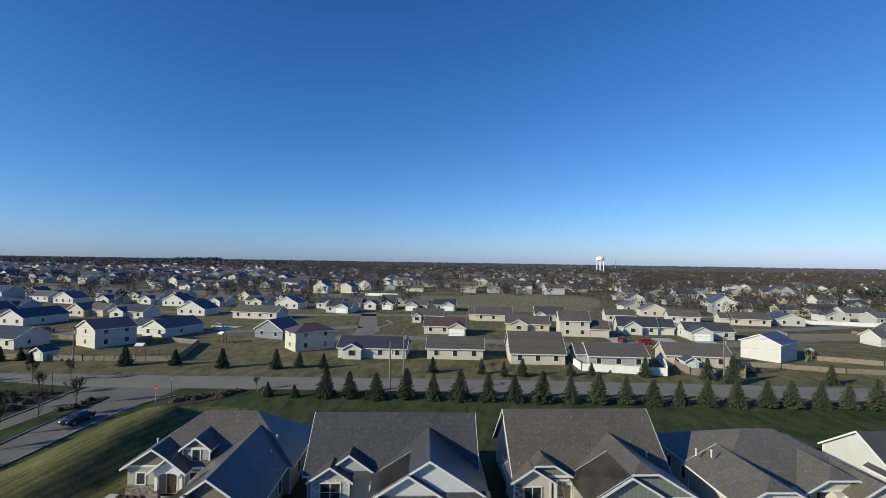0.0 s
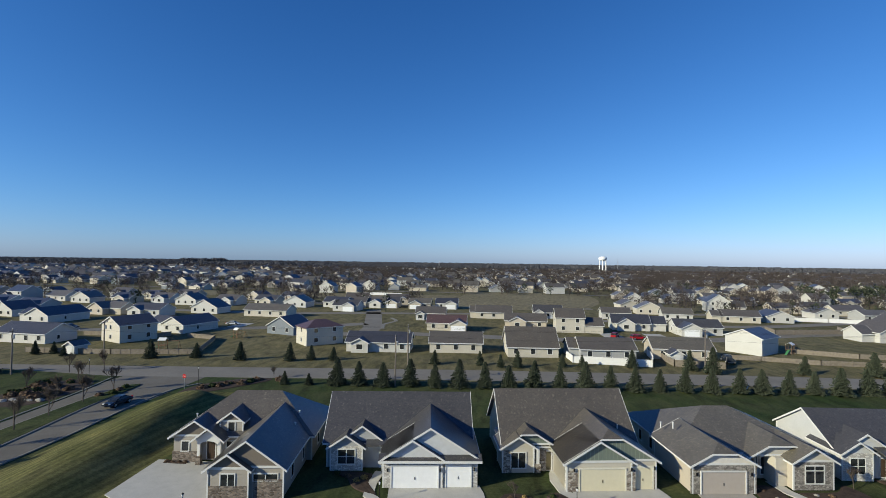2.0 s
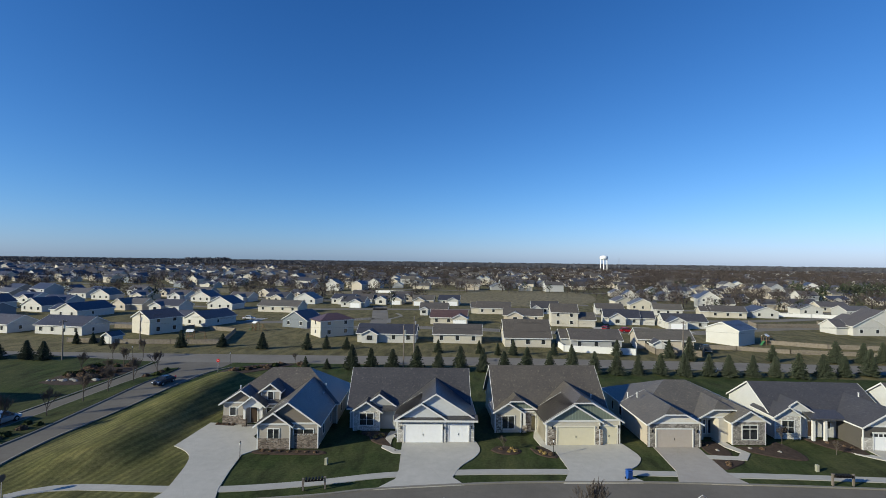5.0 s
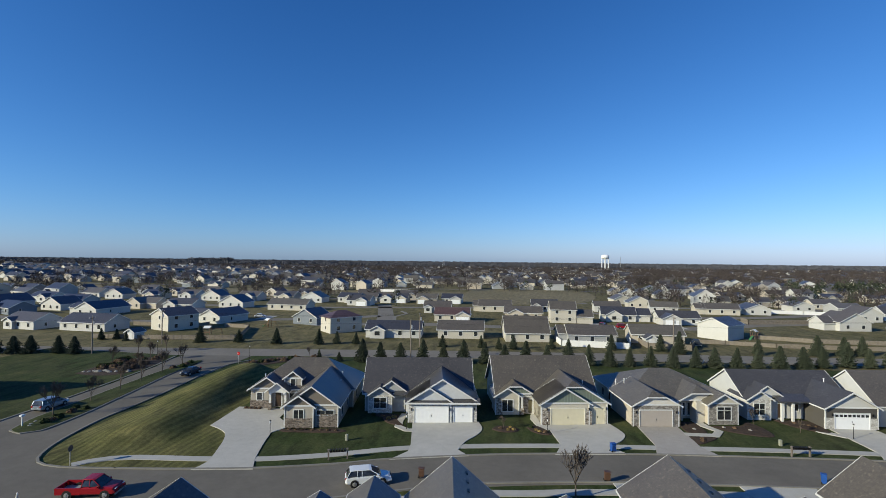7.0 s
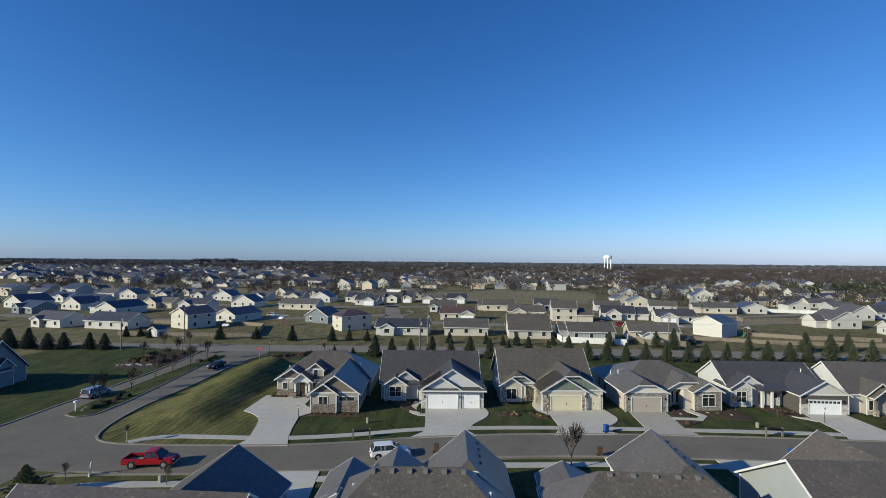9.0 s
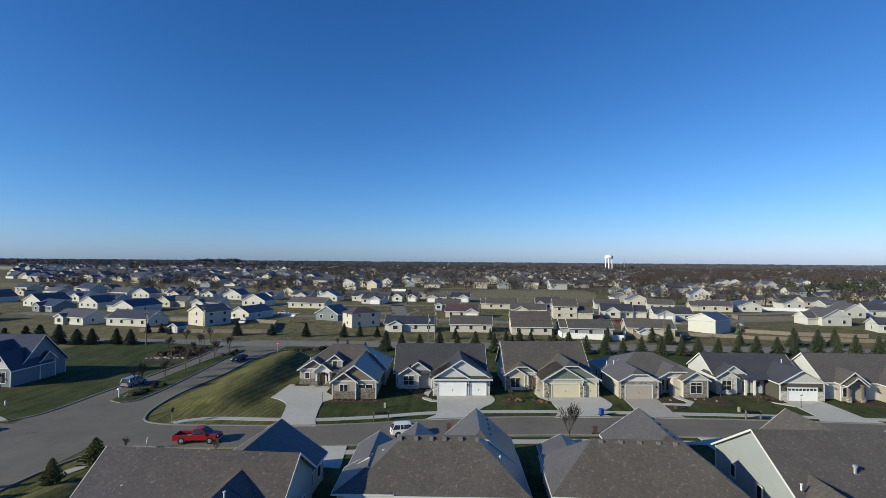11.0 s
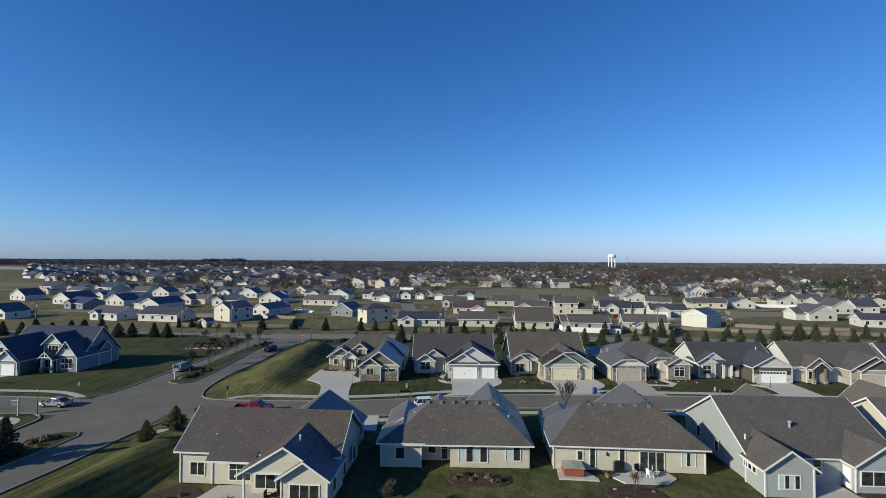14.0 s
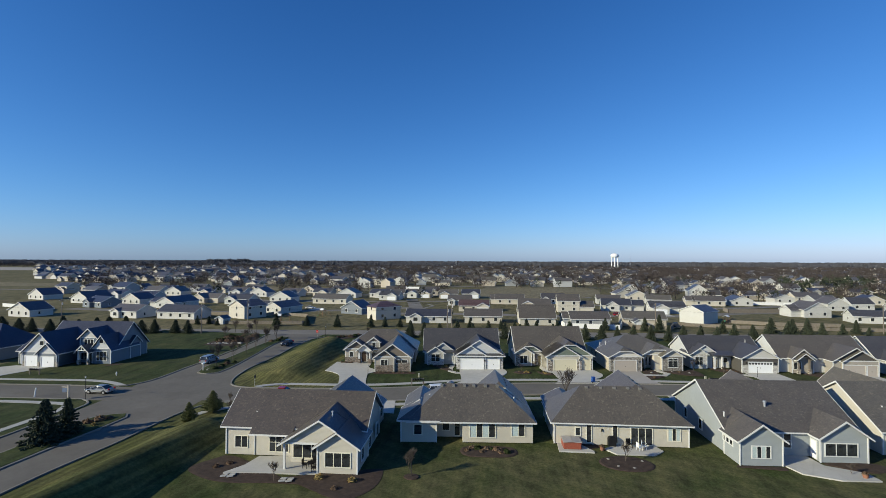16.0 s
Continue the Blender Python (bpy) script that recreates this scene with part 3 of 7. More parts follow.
# side street to the west
ribbon("road_side", [(-60, 17.2), (-72, 17.0), (-85, 16.4), (-110, 15), (-180, 11)], 4.1, 4.1, 0.036, 0.3, ASPHALT, "worn grey asphalt side street")
ribbon("kerb", [(-67.6, 45), (-67.6, 36.8), (-67.2, 28), (-68.2, 23.4), (-71.4, 21.2), (-82.3, 20.8), (-94, 20.0), (-150, 16.5)], 0.0, 0.28, 0.15, 0.3, KERB, "pale concrete kerb")
ribbon("kerb", [(-67.6, 45), (-68.6, 60), (-69.8, 72), (-72, 83)], 0.28, 0.0, 0.15, 0.3, KERB, "pale concrete kerb")
ribbon("kerb", [(-150, 8.6), (-85, 12.5), (-74.5, 12.9), (-70.4, 13.4), (-67.3, 11.5), (-66.5, 8.5), (-66.2, 2.8), (-66, -10), (-67, -40)], 0.0, 0.28, 0.15, 0.3, KERB, "pale concrete kerb")
flat_area("road_lane_grass", [(-67.7, 44), (-67.6, 30), (-68.4, 24), (-71, 22), (-110, 20), (-110, 88), (-72, 84), (-69.5, 72), (-68, 58)], 0.06, 0.1, LAWN, "corner lawn in the shade of a house")
flat_area("road_lane_grass", [(-66.3, 8.5), (-67.3, 11.2), (-70.4, 13.1), (-85, 12.2), (-150, 8.2), (-150, -90), (-69, -90), (-66.2, -10)], 0.06, 0.1, LAWN, "corner lawn beside the side street")
flat_area("road_crossing", [(-54.5, 31), (-53.1, 30.8), (-51.6, 26.6), (-49.7, 24.15), (-46.0, 23.25), (-46.0, 21), (-54.5, 21)], 0.030, 0.2, ASPHALT, "worn grey asphalt at the street corner")
# footpaths
WALKS = [(-45.2, 24.1), (-44.0, 25.3), (-42.2, 26.3), (-39.5, 26.9), (-30.6, 27.4), (-24, 28.2), (-16, 30.4), (-9, 33.0), (-1, 34.6), (12, 36.2), (24, 36.9), (40.7, 37.7), (60, 37.9), (110, 37.5)]
ribbon("footpath", WALKS, 0.65, 0.65, 0.07, 0.2, WALKWAY, "pale concrete footpath between lawn and verge")
ribbon("footpath", [(-41.5, 12.25), (-38, 13.0), (-28, 14.5), (-14, 17.4), (-2, 21.8), (6, 22.8), (15, 24.0), (33, 25.0), (60, 25.4), (110, 25)], 0.65, 0.65, 0.07, 0.2, WALKWAY, "pale concrete footpath between lawn and verge")
ribbon("footpath", [(-46.6, 7.2), (-45.6, 9.6), (-43.6, 11.5), (-41.6, 12.2)], 0.6, 0.6, 0.075, 0.2, WALKWAY, "pale concrete footpath curving round the corner")
ribbon("footpath", [(-120, 22.6), (-97, 23.6), (-86, 24.3), (-78, 24.6), (-73.5, 23.6), (-70.2, 22.0)], 0.6, 0.6, 0.1, 0.2, WALKWAY, "pale concrete footpath")
ribbon("footpath", [(-120, 8), (-88, 10.2), (-74, 10.6), (-69.5, 9.6), (-68.6, 4), (-69, -8), (-70, -30)], 0.6, 0.6, 0.1, 0.2, WALKWAY, "pale concrete footpath")
# driveways
flat_area("driveway", [tuple(p) for p in curve_through([(-31.0, 24.3), (-30.4, 26.6), (-31.3, 30.4), (-32.2, 33.4), (-33.3, 35.6), (-35.1, 37.2), (-36.9, 38.2)], 1.0)] + [(-37.2, 46.9)] + [(-32.8, 47.0), (-29.0, 47.0), (-28.6, 42.5), (-26.3, 40.0), (-25.9, 38.6), (-27.2, 36.5), (-26.3, 32), (-25.3, 28), (-24.2, 25.2)], 0.09, 0.3, CONCRETE, "broad pale concrete driveway")
flat_area("driveway", [(-8.6, 42.9), (-7.6, 34.5), (-7.6, 32.2), (-9.4, 29.5), (0.0, 31.6)] + [tuple(p) for p in curve_through([(-1.4, 33.3), (-0.6, 36.2), (1.0, 39.0), (1.6, 41.5), (1.0, 44.2)], 0.8)], 0.09, 0.3, CONCRETE, "pale concrete driveway with tyre stains")
flat_area("driveway", [(10.8, 44.2), (11.8, 36.3), (10.6, 33.1), (19.8, 34.2)] + [tuple(p) for p in curve_through([(17.8, 36.6), (20.0, 38.6), (21.2, 41.0), (20.9, 43.2), (20.2, 45.6)], 0.8)], 0.09, 0.3, CONCRETE, "pale concrete driveway")
flat_area("driveway", [(24.0, 45.2), (24.1, 37.6), (23.2, 34.5), (31.0, 34.8), (29.8, 37.5), (29.8, 46.0)], 0.09, 0.3, paving("taupe_concrete", (0.36, 0.335, 0.305), 0.1), "taupe-grey concrete driveway")
flat_area("driveway", [(51.6, 47.2), (51.6, 38), (50.3, 35.5), (60.2, 35.6), (58.5, 38), (58.0, 47.4)], 0.09, 0.3, CONCRETE, "pale concrete driveway")
flat_area("driveway", [(69.5, 46.6), (69.5, 38), (68.5, 35.6), (79, 35.6), (77.5, 38), (77.2, 46.6)], 0.09, 0.3, WALKWAY, "pale concrete driveway")
flat_area("driveway", [(-120, 21), (-97, 21.2), (-100, 26), (-97.2, 33.9), (-106, 34.6), (-110, 31), (-120, 30)], 0.11, 0.3, CONCRETE, "pale concrete driveway")
flat_area("driveway", [(16.6, 21.0), (21.5, 21.0), (22, 27.0), (15.6, 26.4)], 0.09, 0.3, CONCRETE, "pale concrete driveway")
flat_area("driveway", [(-22.5, 12.0), (-16.5, 12.0), (-17.6, 18.6), (-22.2, 17.8)], 0.09, 0.3, CONCRETE, "pale concrete driveway")
flat_area("driveway", [(29.5, 19.5), (36, 19.5), (37, 27.4), (29, 27.2)], 0.09, 0.3, CONCRETE, "pale concrete driveway")
# garden paths
ribbon("footpath", [(9.9, 49.4), (9.4, 46.4), (10.0, 43.6), (11.3, 42.0)], 0.6, 0.6, 0.1, 0.2, CONCRETE, "narrow concrete garden path")
ribbon("footpath", [(-10.3, 46.5), (-10.6, 43.5), (-10.4, 40.9), (-8.9, 39.6), (-7.9, 39.6)], 0.55, 0.55, 0.1, 0.2, CONCRETE, "narrow concrete garden path")
ribbon("footpath", [(33.6, 48.8), (33.9, 46.2), (35.0, 44.0), (33.8, 42.3), (31, 42.2), (29.6, 42.3)], 0.6, 0.6, 0.1, 0.2, CONCRETE, "curved concrete garden path")
ribbon("footpath", [(46.8, 50.6), (47.8, 48.4), (49.8, 45.4), (51.8, 43.8)], 0.6, 0.6, 0.1, 0.2, CONCRETE, "curved concrete garden path")
ribbon("footpath", [(64.0, 50.6), (65.0, 48), (67.5, 44.6), (69.8, 43.4)], 0.6, 0.6, 0.1, 0.2, CONCRETE, "curved concrete garden path")
# patios
flat_area("patio", [(-29.1, -5.9), (-29.6, -8.4), (-31.0, -10.6), (-24.4, -10.0), (-20.4, -9.9), (-20.4, -5.0)], 0.16, 0.3, CONCRETE, "pale concrete patio")
flat_area("patio", [(14.8, 2.9), (19.3, 2.6), (19.8, 1.2), (18.4, -0.2), (13.8, -0.4), (12.6, 1.2)], 0.14, 0.3, CONCRETE, "pale concrete patio slab")
flat_area("patio", [(32.2, -1.2), (33.0, -3.6), (36.3, -4.9), (40.4, -4.6), (40.2, -2.6), (36.8, -1.0), (36.5, 2.2), (32.6, 2.2)], 0.14, 0.3, CONCRETE, "pale concrete patio")


# ---- row of houses facing the street ----
def house_one():
    h = thing("house", "taupe single-storey house with brown shingle roof, stone base and dormer", "house", pose(-26.1, 38.3, 0.1, 0, 0, 6), "street-facing houses")
    w = SID["taupe"]
    wing(h, -8.2, 8.0, 9.6, 20.0, 3.1, 0.70, "x", w, ROOF_BROWN, c0=1, c1=1)
    wing(h, 0.0, 7.4, 0.35, 13.5, 3.1, 0.70, "y", w, ROOF_BROWN, gable=SHAKE)
    wing(h, 0.0, 4.0, 0.0, 5.0, 3.1, 0.70, "y", w, ROOF_BROWN, gable=SHAKE)
    wing(h, -8.1, -2.9, 9.0, 14.0, 3.1, 0.66, "y", w, ROOF_BROWN, gable=SHAKE, walls=False)
    block(h, "wall", -8.05, 9.0, 0, -5.25, 12, 3.1, w)
    wing(h, -5.1, -2.1, 8.1, 13.0, 3.05, 0.78, "y", w, ROOF_BROWN, walls=False)
    part_arch(h, -5.1, -2.1, 8.15, 2.3, 4.1)
    for x in (-4.8, -2.4):
        column(h, x, 8.35, 0, 3.0, TRIM, STONE_DARK)
    veneer(h, 0.0, 3.9, 0.0, 0, 1.35, STONE_DARK)
    veneer(h, 4.5, 7.35, 0.35, 0, 1.85, STONE_DARK)
    veneer(h, -8.1, -5.3, 9.0, 0, 1.25, STONE_DARK)
    window(h, 1.95, 0.0, 1.0, 1.35, 1.5, nx=2)
    window(h, 5.6, 0.35, 1.75, 2.4, 0.62, nx=2)
    window(h, -6.7, 9.0, 1.3, 0.8, 1.1, nx=1)
    front_door(h, -3.9, 9.58, 0.15)
    window(h, -2.9, 9.58, 0.4, 0.4, 1.7, nx=1)
    window(h, -1.2, 9.58, 0.6, 1.8, 1.6, nx=2)
    wing(h, -3.0, -0.3, 9.8, 13.0, 4.55, 0.75, "y", w, ROOF_BROWN, z0=3.0, over=0.3, gable=SHAKE)
    window(h, -1.65, 9.8, 3.35, 0.75, 1.05, nx=1)
    for y, z in ((3.5, 0.8), (8.0, 0.8), (13.0, 0.8)):
        window(h, 7.4 if y < 9 else 8.0, y, z, 0.9, 1.3, 90, nx=1)
    vent_pipe(h, 6.0, 9.6, 4.3)
    vent_pipe(h, 5.8, 12.2, 4.9)
    vent_pipe(h, -7.0, 12.5, 4.4)


def part_arch(h, x0, x1, y, z0, z1):
    """White arched porch surround under a small gable."""
    bm = bmesh.new()
    mid, r = (x0 + x1) / 2, (x1 - x0) / 2 - 0.5
    n = 10
    top = [(mid - r * math.cos(math.pi * i / n), z0 + 0.45 * math.sin(math.pi * i / n)) for i in range(n + 1)]
    outer = [(x0 + (x1 - x0) * i / n, z1 - 0.1 - abs(i - n / 2) / (n / 2) * (z1 - z0 - 0.75)) for i in range(n + 1)]
    a = [[bm.verts.new((x, yy, z)) for x, z in top] for yy in (y - 0.06, y + 0.14)]
    b = [[bm.verts.new((x, yy, z)) for x, z in outer] for yy in (y - 0.06, y + 0.14)]
    for i in range(n):
        bm.faces.new((a[0][i], a[0][i + 1], b[0][i + 1], b[0][i]))
        bm.faces.new((a[1][i + 1], a[1][i], b[1][i], b[1][i + 1]))
        bm.faces.new((a[0][i], a[1][i], a[1][i + 1], a[0][i + 1]))
        bm.faces.new((b[0][i + 1], b[1][i + 1], b[1][i], b[0][i]))
    part("porch_arch", bm, TRIM, h)


def house_two():
    h = thing("house", "light grey house with pale stone garage front and charcoal shingle roof", "house", pose(-9.2, 42.6, 0.1, 0, 0, 6), "street-facing houses")
    w = SID["grey"]
    wing(h, -7.0, 9.6, 5.2, 14.8, 3.1, 0.88, "x", w, ROOF_GREY)
    wing(h, 0.0, 10.0, 0.3, 11.0, 3.1, 0.62, "y", w, ROOF_GREY, gable=GREY_BB)
    wing(h, 0.0, 6.2, 0.0, 4.5, 3.1, 0.62, "y", w, ROOF_GREY, gable=GREY_BB)
    wing(h, -6.4, -2.8, 4.2, 9.0, 2.8, 0.66, "y", w, ROOF_GREY)
    wing(h, -5.0, -0.8, 5.0, 9.5, 3.3, 0.70, "y", w, ROOF_GREY, over=0.3)
    bm = bmesh.new()
    prism(bm, [(-0.5, -0.55, 3.0), (10.5, -0.55, 3.0), (10.5, 0.4, 3.45), (-0.5, 0.4, 3.45)], 0.14)
    part("skirt_roof", bm, ROOF_GREY, h)
    bm = bmesh.new()
    board(bm, (-0.5, -0.58, 3.02), (10.5, -0.58, 3.02), 0.24, 0.06)
    part("gutter", bm, TRIM, h)
    veneer(h, 0.0, 6.3, 0.0, 0, 2.85, STONE_PALE)
    veneer(h, 6.3, 10.0, 0.2, 0, 2.85, STONE_PALE)
    veneer(h, -6.35, -2.85, 4.2, 0, 2.75, STONE_PALE)
    garage_door(h, 3.35, -0.09, 0, 4.88, 2.3, DOOR_WHITE)
    garage_door(h, 8.0, 0.11, 0, 2.6, 2.3, DOOR_WHITE)
    window(h, -4.6, 4.13, 0.8, 1.9, 1.6, nx=2, ny=2)
    front_door(h, -1.0, 5.2, 0.15)
    bm = bmesh.new()
    prism(bm, [(-2.4, 3.9, 3.0), (0.4, 3.9, 3.0), (0.4, 5.6, 3.4), (-2.4, 5.6, 3.4)], 0.2)
    part("porch_roof", bm, ROOF_GREY, h)
    column(h, -0.4, 4.2, 0, 2.8, TRIM)
    for x, y in ((0.45, 0), (6.05, 0), (9.7, 0.2)):
        wall_lamp(h, x, y - 0.08, 1.75)
    for y in (3, 6, 9, 12):
        window(h, 10.0 if y < 10 else 9.6, y, 1.0, 0.9, 1.2, 90, nx=1)
    vent_pipe(h, 7.0, 9, 5.4)


def house_three():
    h = thing("house", "cream house with sage board-and-batten gables and brown shingle roof", "house", pose(10.2, 43.8, 0.1, 0, 0, 7.5), "street-facing houses")
    w = SID["beige"]
    wing(h, -5.65, 9.7, 5.3, 16.0, 3.1, 0.89, "x", w, ROOF_BROWN)
    wing(h, 0.0, 9.8, 0.3, 12.0, 3.1, 0.60, "y", w, ROOF_BROWN, c0=0.22, gable=GREEN_BB)
    wing(h, 0.0, 7.0, 0.0, 5.0, 3.1, 0.60, "y", w, ROOF_BROWN, gable=GREEN_BB)
    wing(h, -5.6, -0.2, 5.0, 10.0, 3.1, 0.62, "y", w, ROOF_BROWN, c0=0.3, gable=GREEN_BB)
    wing(h, -6.0, -2.4, 4.6, 8.0, 2.95, 0.62, "y", w, ROOF_BROWN)
    veneer(h, -6.0, -5.0, 4.6, 0, 2.6, STONE_MIX)
    for x0, x1 in ((0.0, 1.1), (6.5, 7.35), (9.45, 9.8)):
        veneer(h, x0, x1, 0.0 if x1 < 8 else 0.3, 0, 2.1, STONE_MIX, 0.3)
    veneer(h, -2.2, -0.9, 5.0, 0, 2.7, STONE_MIX)
    garage_door(h, 3.85, -0.02, 0, 4.88, 2.3, DOOR_CREAM, CREAM_TRIM)
    garage_door(h, 8.35, 0.27, 0, 2.1, 2.3, DOOR_CREAM, CREAM_TRIM)
    window(h, -4.2, 4.6, 0.55, 1.7, 1.7, nx=2)
    front_door(h, -0.55, 5.0, 0.15, plain("olive_door", (0.1, 0.085, 0.05), 0.5))
    column(h, -1.9, 4.7, 0, 2.9, TRIM, STONE_MIX)
    for x, y in ((0.75, 0.0), (6.95, 0.0), (9.6, 0.3)):
        wall_lamp(h, x, y - 0.08, 2.1)
    for y in (3, 5, 7, 9):
        window(h, 9.8, y, 0.9, 0.7, 1.6, 90, nx=1)
    bm = bmesh.new()
    box(bm, 8.4, 8.4, 4, 8.8, 8.8, 5.4)
    part("chimney_flue", bm, METAL, h)
    vent_pipe(h, 8.2, 6.5, 4.6)


def house_four():
    h = thing("house", "taupe house with ledge-stone garage front and hipped taupe shingle roof", "house", pose(23.3, 44.7, 0.1, 0, 0, 6), "street-facing houses")
    w, r = SID["tan"], ROOF_TAUPE
    wing(h, 0.35, 17.0, 3.6, 17.0, 3.1, 0.44, "x", w, r, c0=1, c1=1)
    wing(h, 0.1, 6.75, 0.0, 8.5, 3.1, 0.54, "y", w, r, c0=0.36, gable=plain("pale_gable", (0.6, 0.57, 0.52), 0.6))
    wing(h, 8.0, 14.6, 2.4, 9.0, 3.1, 0.55, "y", w, r, c0=0.4, gable=SID["cream"], walls=False)
    block(h, "wall", 10.3, 1.7, 0.0, 11.6, 5.0, 3.05, SID["cream"])
    wing(h, 11.6, 16.0, 0.8, 7.0, 3.1, 0.6, "y", w, r, gable=SID["cream"])
    veneer(h, 0.0, 0.95, 0.0, 0, 3.0, STONE_GREY)
    veneer(h, 5.9, 6.9, 0.0, 0, 3.0, STONE_GREY)
    veneer(h, 0.95, 5.9, 0.0, 2.45, 3.0, STONE_GREY)
    veneer(h, 11.7, 16.0, 0.8, 0, 3.0, STONE_GREY, 0.5)
    garage_door(h, 3.4, -0.1, 0, 4.7, 2.3, DOOR_TAUPE)
    window(h, 13.9, 0.73, 0.75, 2.0, 1.3, nx=2)
    window(h, 13.9, 0.73, 2.15, 2.0, 0.42, nx=2)
    front_door(h, 8.2, 3.6, 0.15)
    for x in (7.1, 9.3, 10.2):
        window(h, x, 3.6, 0.5, 0.5, 1.9, nx=1)
    column(h, 8.6, 2.7, 0, 3.0, SID["cream"], None, 0.14)
    column(h, 11.2, 2.7, 0, 3.0, SID["cream"], None, 0.3)
    wall_lamp(h, 0.5, -0.08, 1.9)
    wall_lamp(h, 6.4, -0.08, 1.9)
    vent_pipe(h, 0.6, 8.0, 4.5, 0.3)
    vent_pipe(h, 1.4, 6.6, 4.9, 0.3)
    for y in (5, 7.5, 10, 13):
        window(h, 0.35, y, 0.9, 0.8, 1.3, -90, nx=1)


def house_five():
    h = thing("house", "pale grey house with dark siding garage wing and charcoal roof", "house", pose(51.0, 46.8, 0.1, 0, 0, 3), "street-facing houses")
    w, r = SID["lightgrey"], ROOF_GREY
    wing(h, -8.85, 6.6, 4.4, 14.6, 3.1, 0.61, "x", w, r, over=0.35)
    wing(h, 0.0, 7.4, 0.0, 9.5, 3.1, 0.58, "y", SID["dark"], r, gable=SID["white"])
    wing(h, -9.0, -5.6, 3.4, 8.0, 3.2, 0.66, "y", w, r)
    wing(h, -8.0, -3.4, 4.2, 9.0, 3.4, 0.66, "y", w, r, over=0.3)
    veneer(h, -9.0, -5.6, 3.4, 0, 3.1, STONE_PALE)
    veneer(h, 0.0, 1.2, 0.0, 0, 1.6, STONE_PALE)
    veneer(h, 6.3, 7.4, 0.0, 0, 1.6, STONE_PALE)
    garage_door(h, 3.75, -0.02, 0, 4.88, 2.2, DOOR_WHITE, None, True)
    window(h, -7.3, 3.33, 0.8, 1.6, 1.7, nx=2, ny=2)
    front_door(h, -3.6, 4.2, 0.15)
    window(h, -1.2, 4.4, 1.2, 0.8, 1.0, nx=1)
    for x in (-4.2, -2.6):
        column(h, x, 2.9, 0, 3.0, TRIM)
    bm = bmesh.new()
    prism(bm, [(-4.8, 2.5, 3.1), (0.1, 2.5, 3.1), (0.1, 4.8, 3.7), (-4.8, 4.8, 3.7)], 0.2)
    part("porch_roof", bm, r, h)
    wall_lamp(h, 0.9, -0.08, 1.9)
    wall_lamp(h, 6.6, -0.08, 1.9)
    vent_pipe(h, 3.2, 4.6, 6.0)


def house_six():
    h = thing("house", "taupe house with pale grey end wall and brown shingle roof", "house", pose(68.6, 46.4, 0.1, 0, 0, 2), "street-facing houses")
    w, r = SID["taupe"], ROOF_BROWN
    wing(h, -9.1, 9.0, 2.6, 13.6, 3.1, 0.70, "x", SID["lightgrey"], r, over=0.35)
    wing(h, 0.0, 8.6, 0.0, 9.0, 3.1, 0.60, "y", w, r, gable=SID["dark"])
    wing(h, 1.6, 8.6, -0.4, 6.0, 3.1, 0.60, "y", w, r, gable=SID["dark"])
    wing(h, -7.2, -3.0, 1.4, 7.0, 3.3, 0.8, "y", w, r, gable=SHAKE)
    wing(h, -6.6, -3.8, 0.6, 5.0, 3.1, 0.8, "y", w, r, walls=False)
    for x in (-6.3, -4.1):
        column(h, x, 0.8, 0, 3.0, SHAKE, STONE_MIX)
    garage_door(h, 3.9, -0.42, 0, 4.6, 2.2, DOOR_TAUPE)
    garage_door(h, 7.2, -0.42, 0, 2.2, 2.2, DOOR_TAUPE)
    front_door(h, -3.6, 2.6, 0.1)
    window(h, -6.2, 1.4, 0.8, 1.4, 1.5, nx=2)
    veneer(h, 0.0, 1.5, 0.0, 0, 1.3, STONE_GREY)
    vent_pipe(h, 4.6, 10.5, 5.6)


def house_seven():
    h = thing("house", "pale house with charcoal roof beside the street", "house", pose(88.5, 47.0, 0.1, 0, 0, 0), "street-facing houses")
    wing(h, -9.0, 9.0, 3.0, 14.0, 3.1, 0.68, "x", SID["white"], ROOF_GREY)
    wing(h, 0.0, 8.0, 0.0, 9.0, 3.1, 0.62, "y", SID["white"], ROOF_GREY)
    wing(h, -8.2, -4.0, 1.2, 8.0, 3.1, 0.7, "y", SID["white"], ROOF_GREY)
    garage_door(h, 4.0, -0.02, 0, 4.88, 2.2, DOOR_WHITE)
    window(h, -6.1, 1.2, 0.8, 1.4, 1.5, nx=2)


for build in (house_one, house_two, house_three, house_four, house_five, house_six, house_seven):
    build()


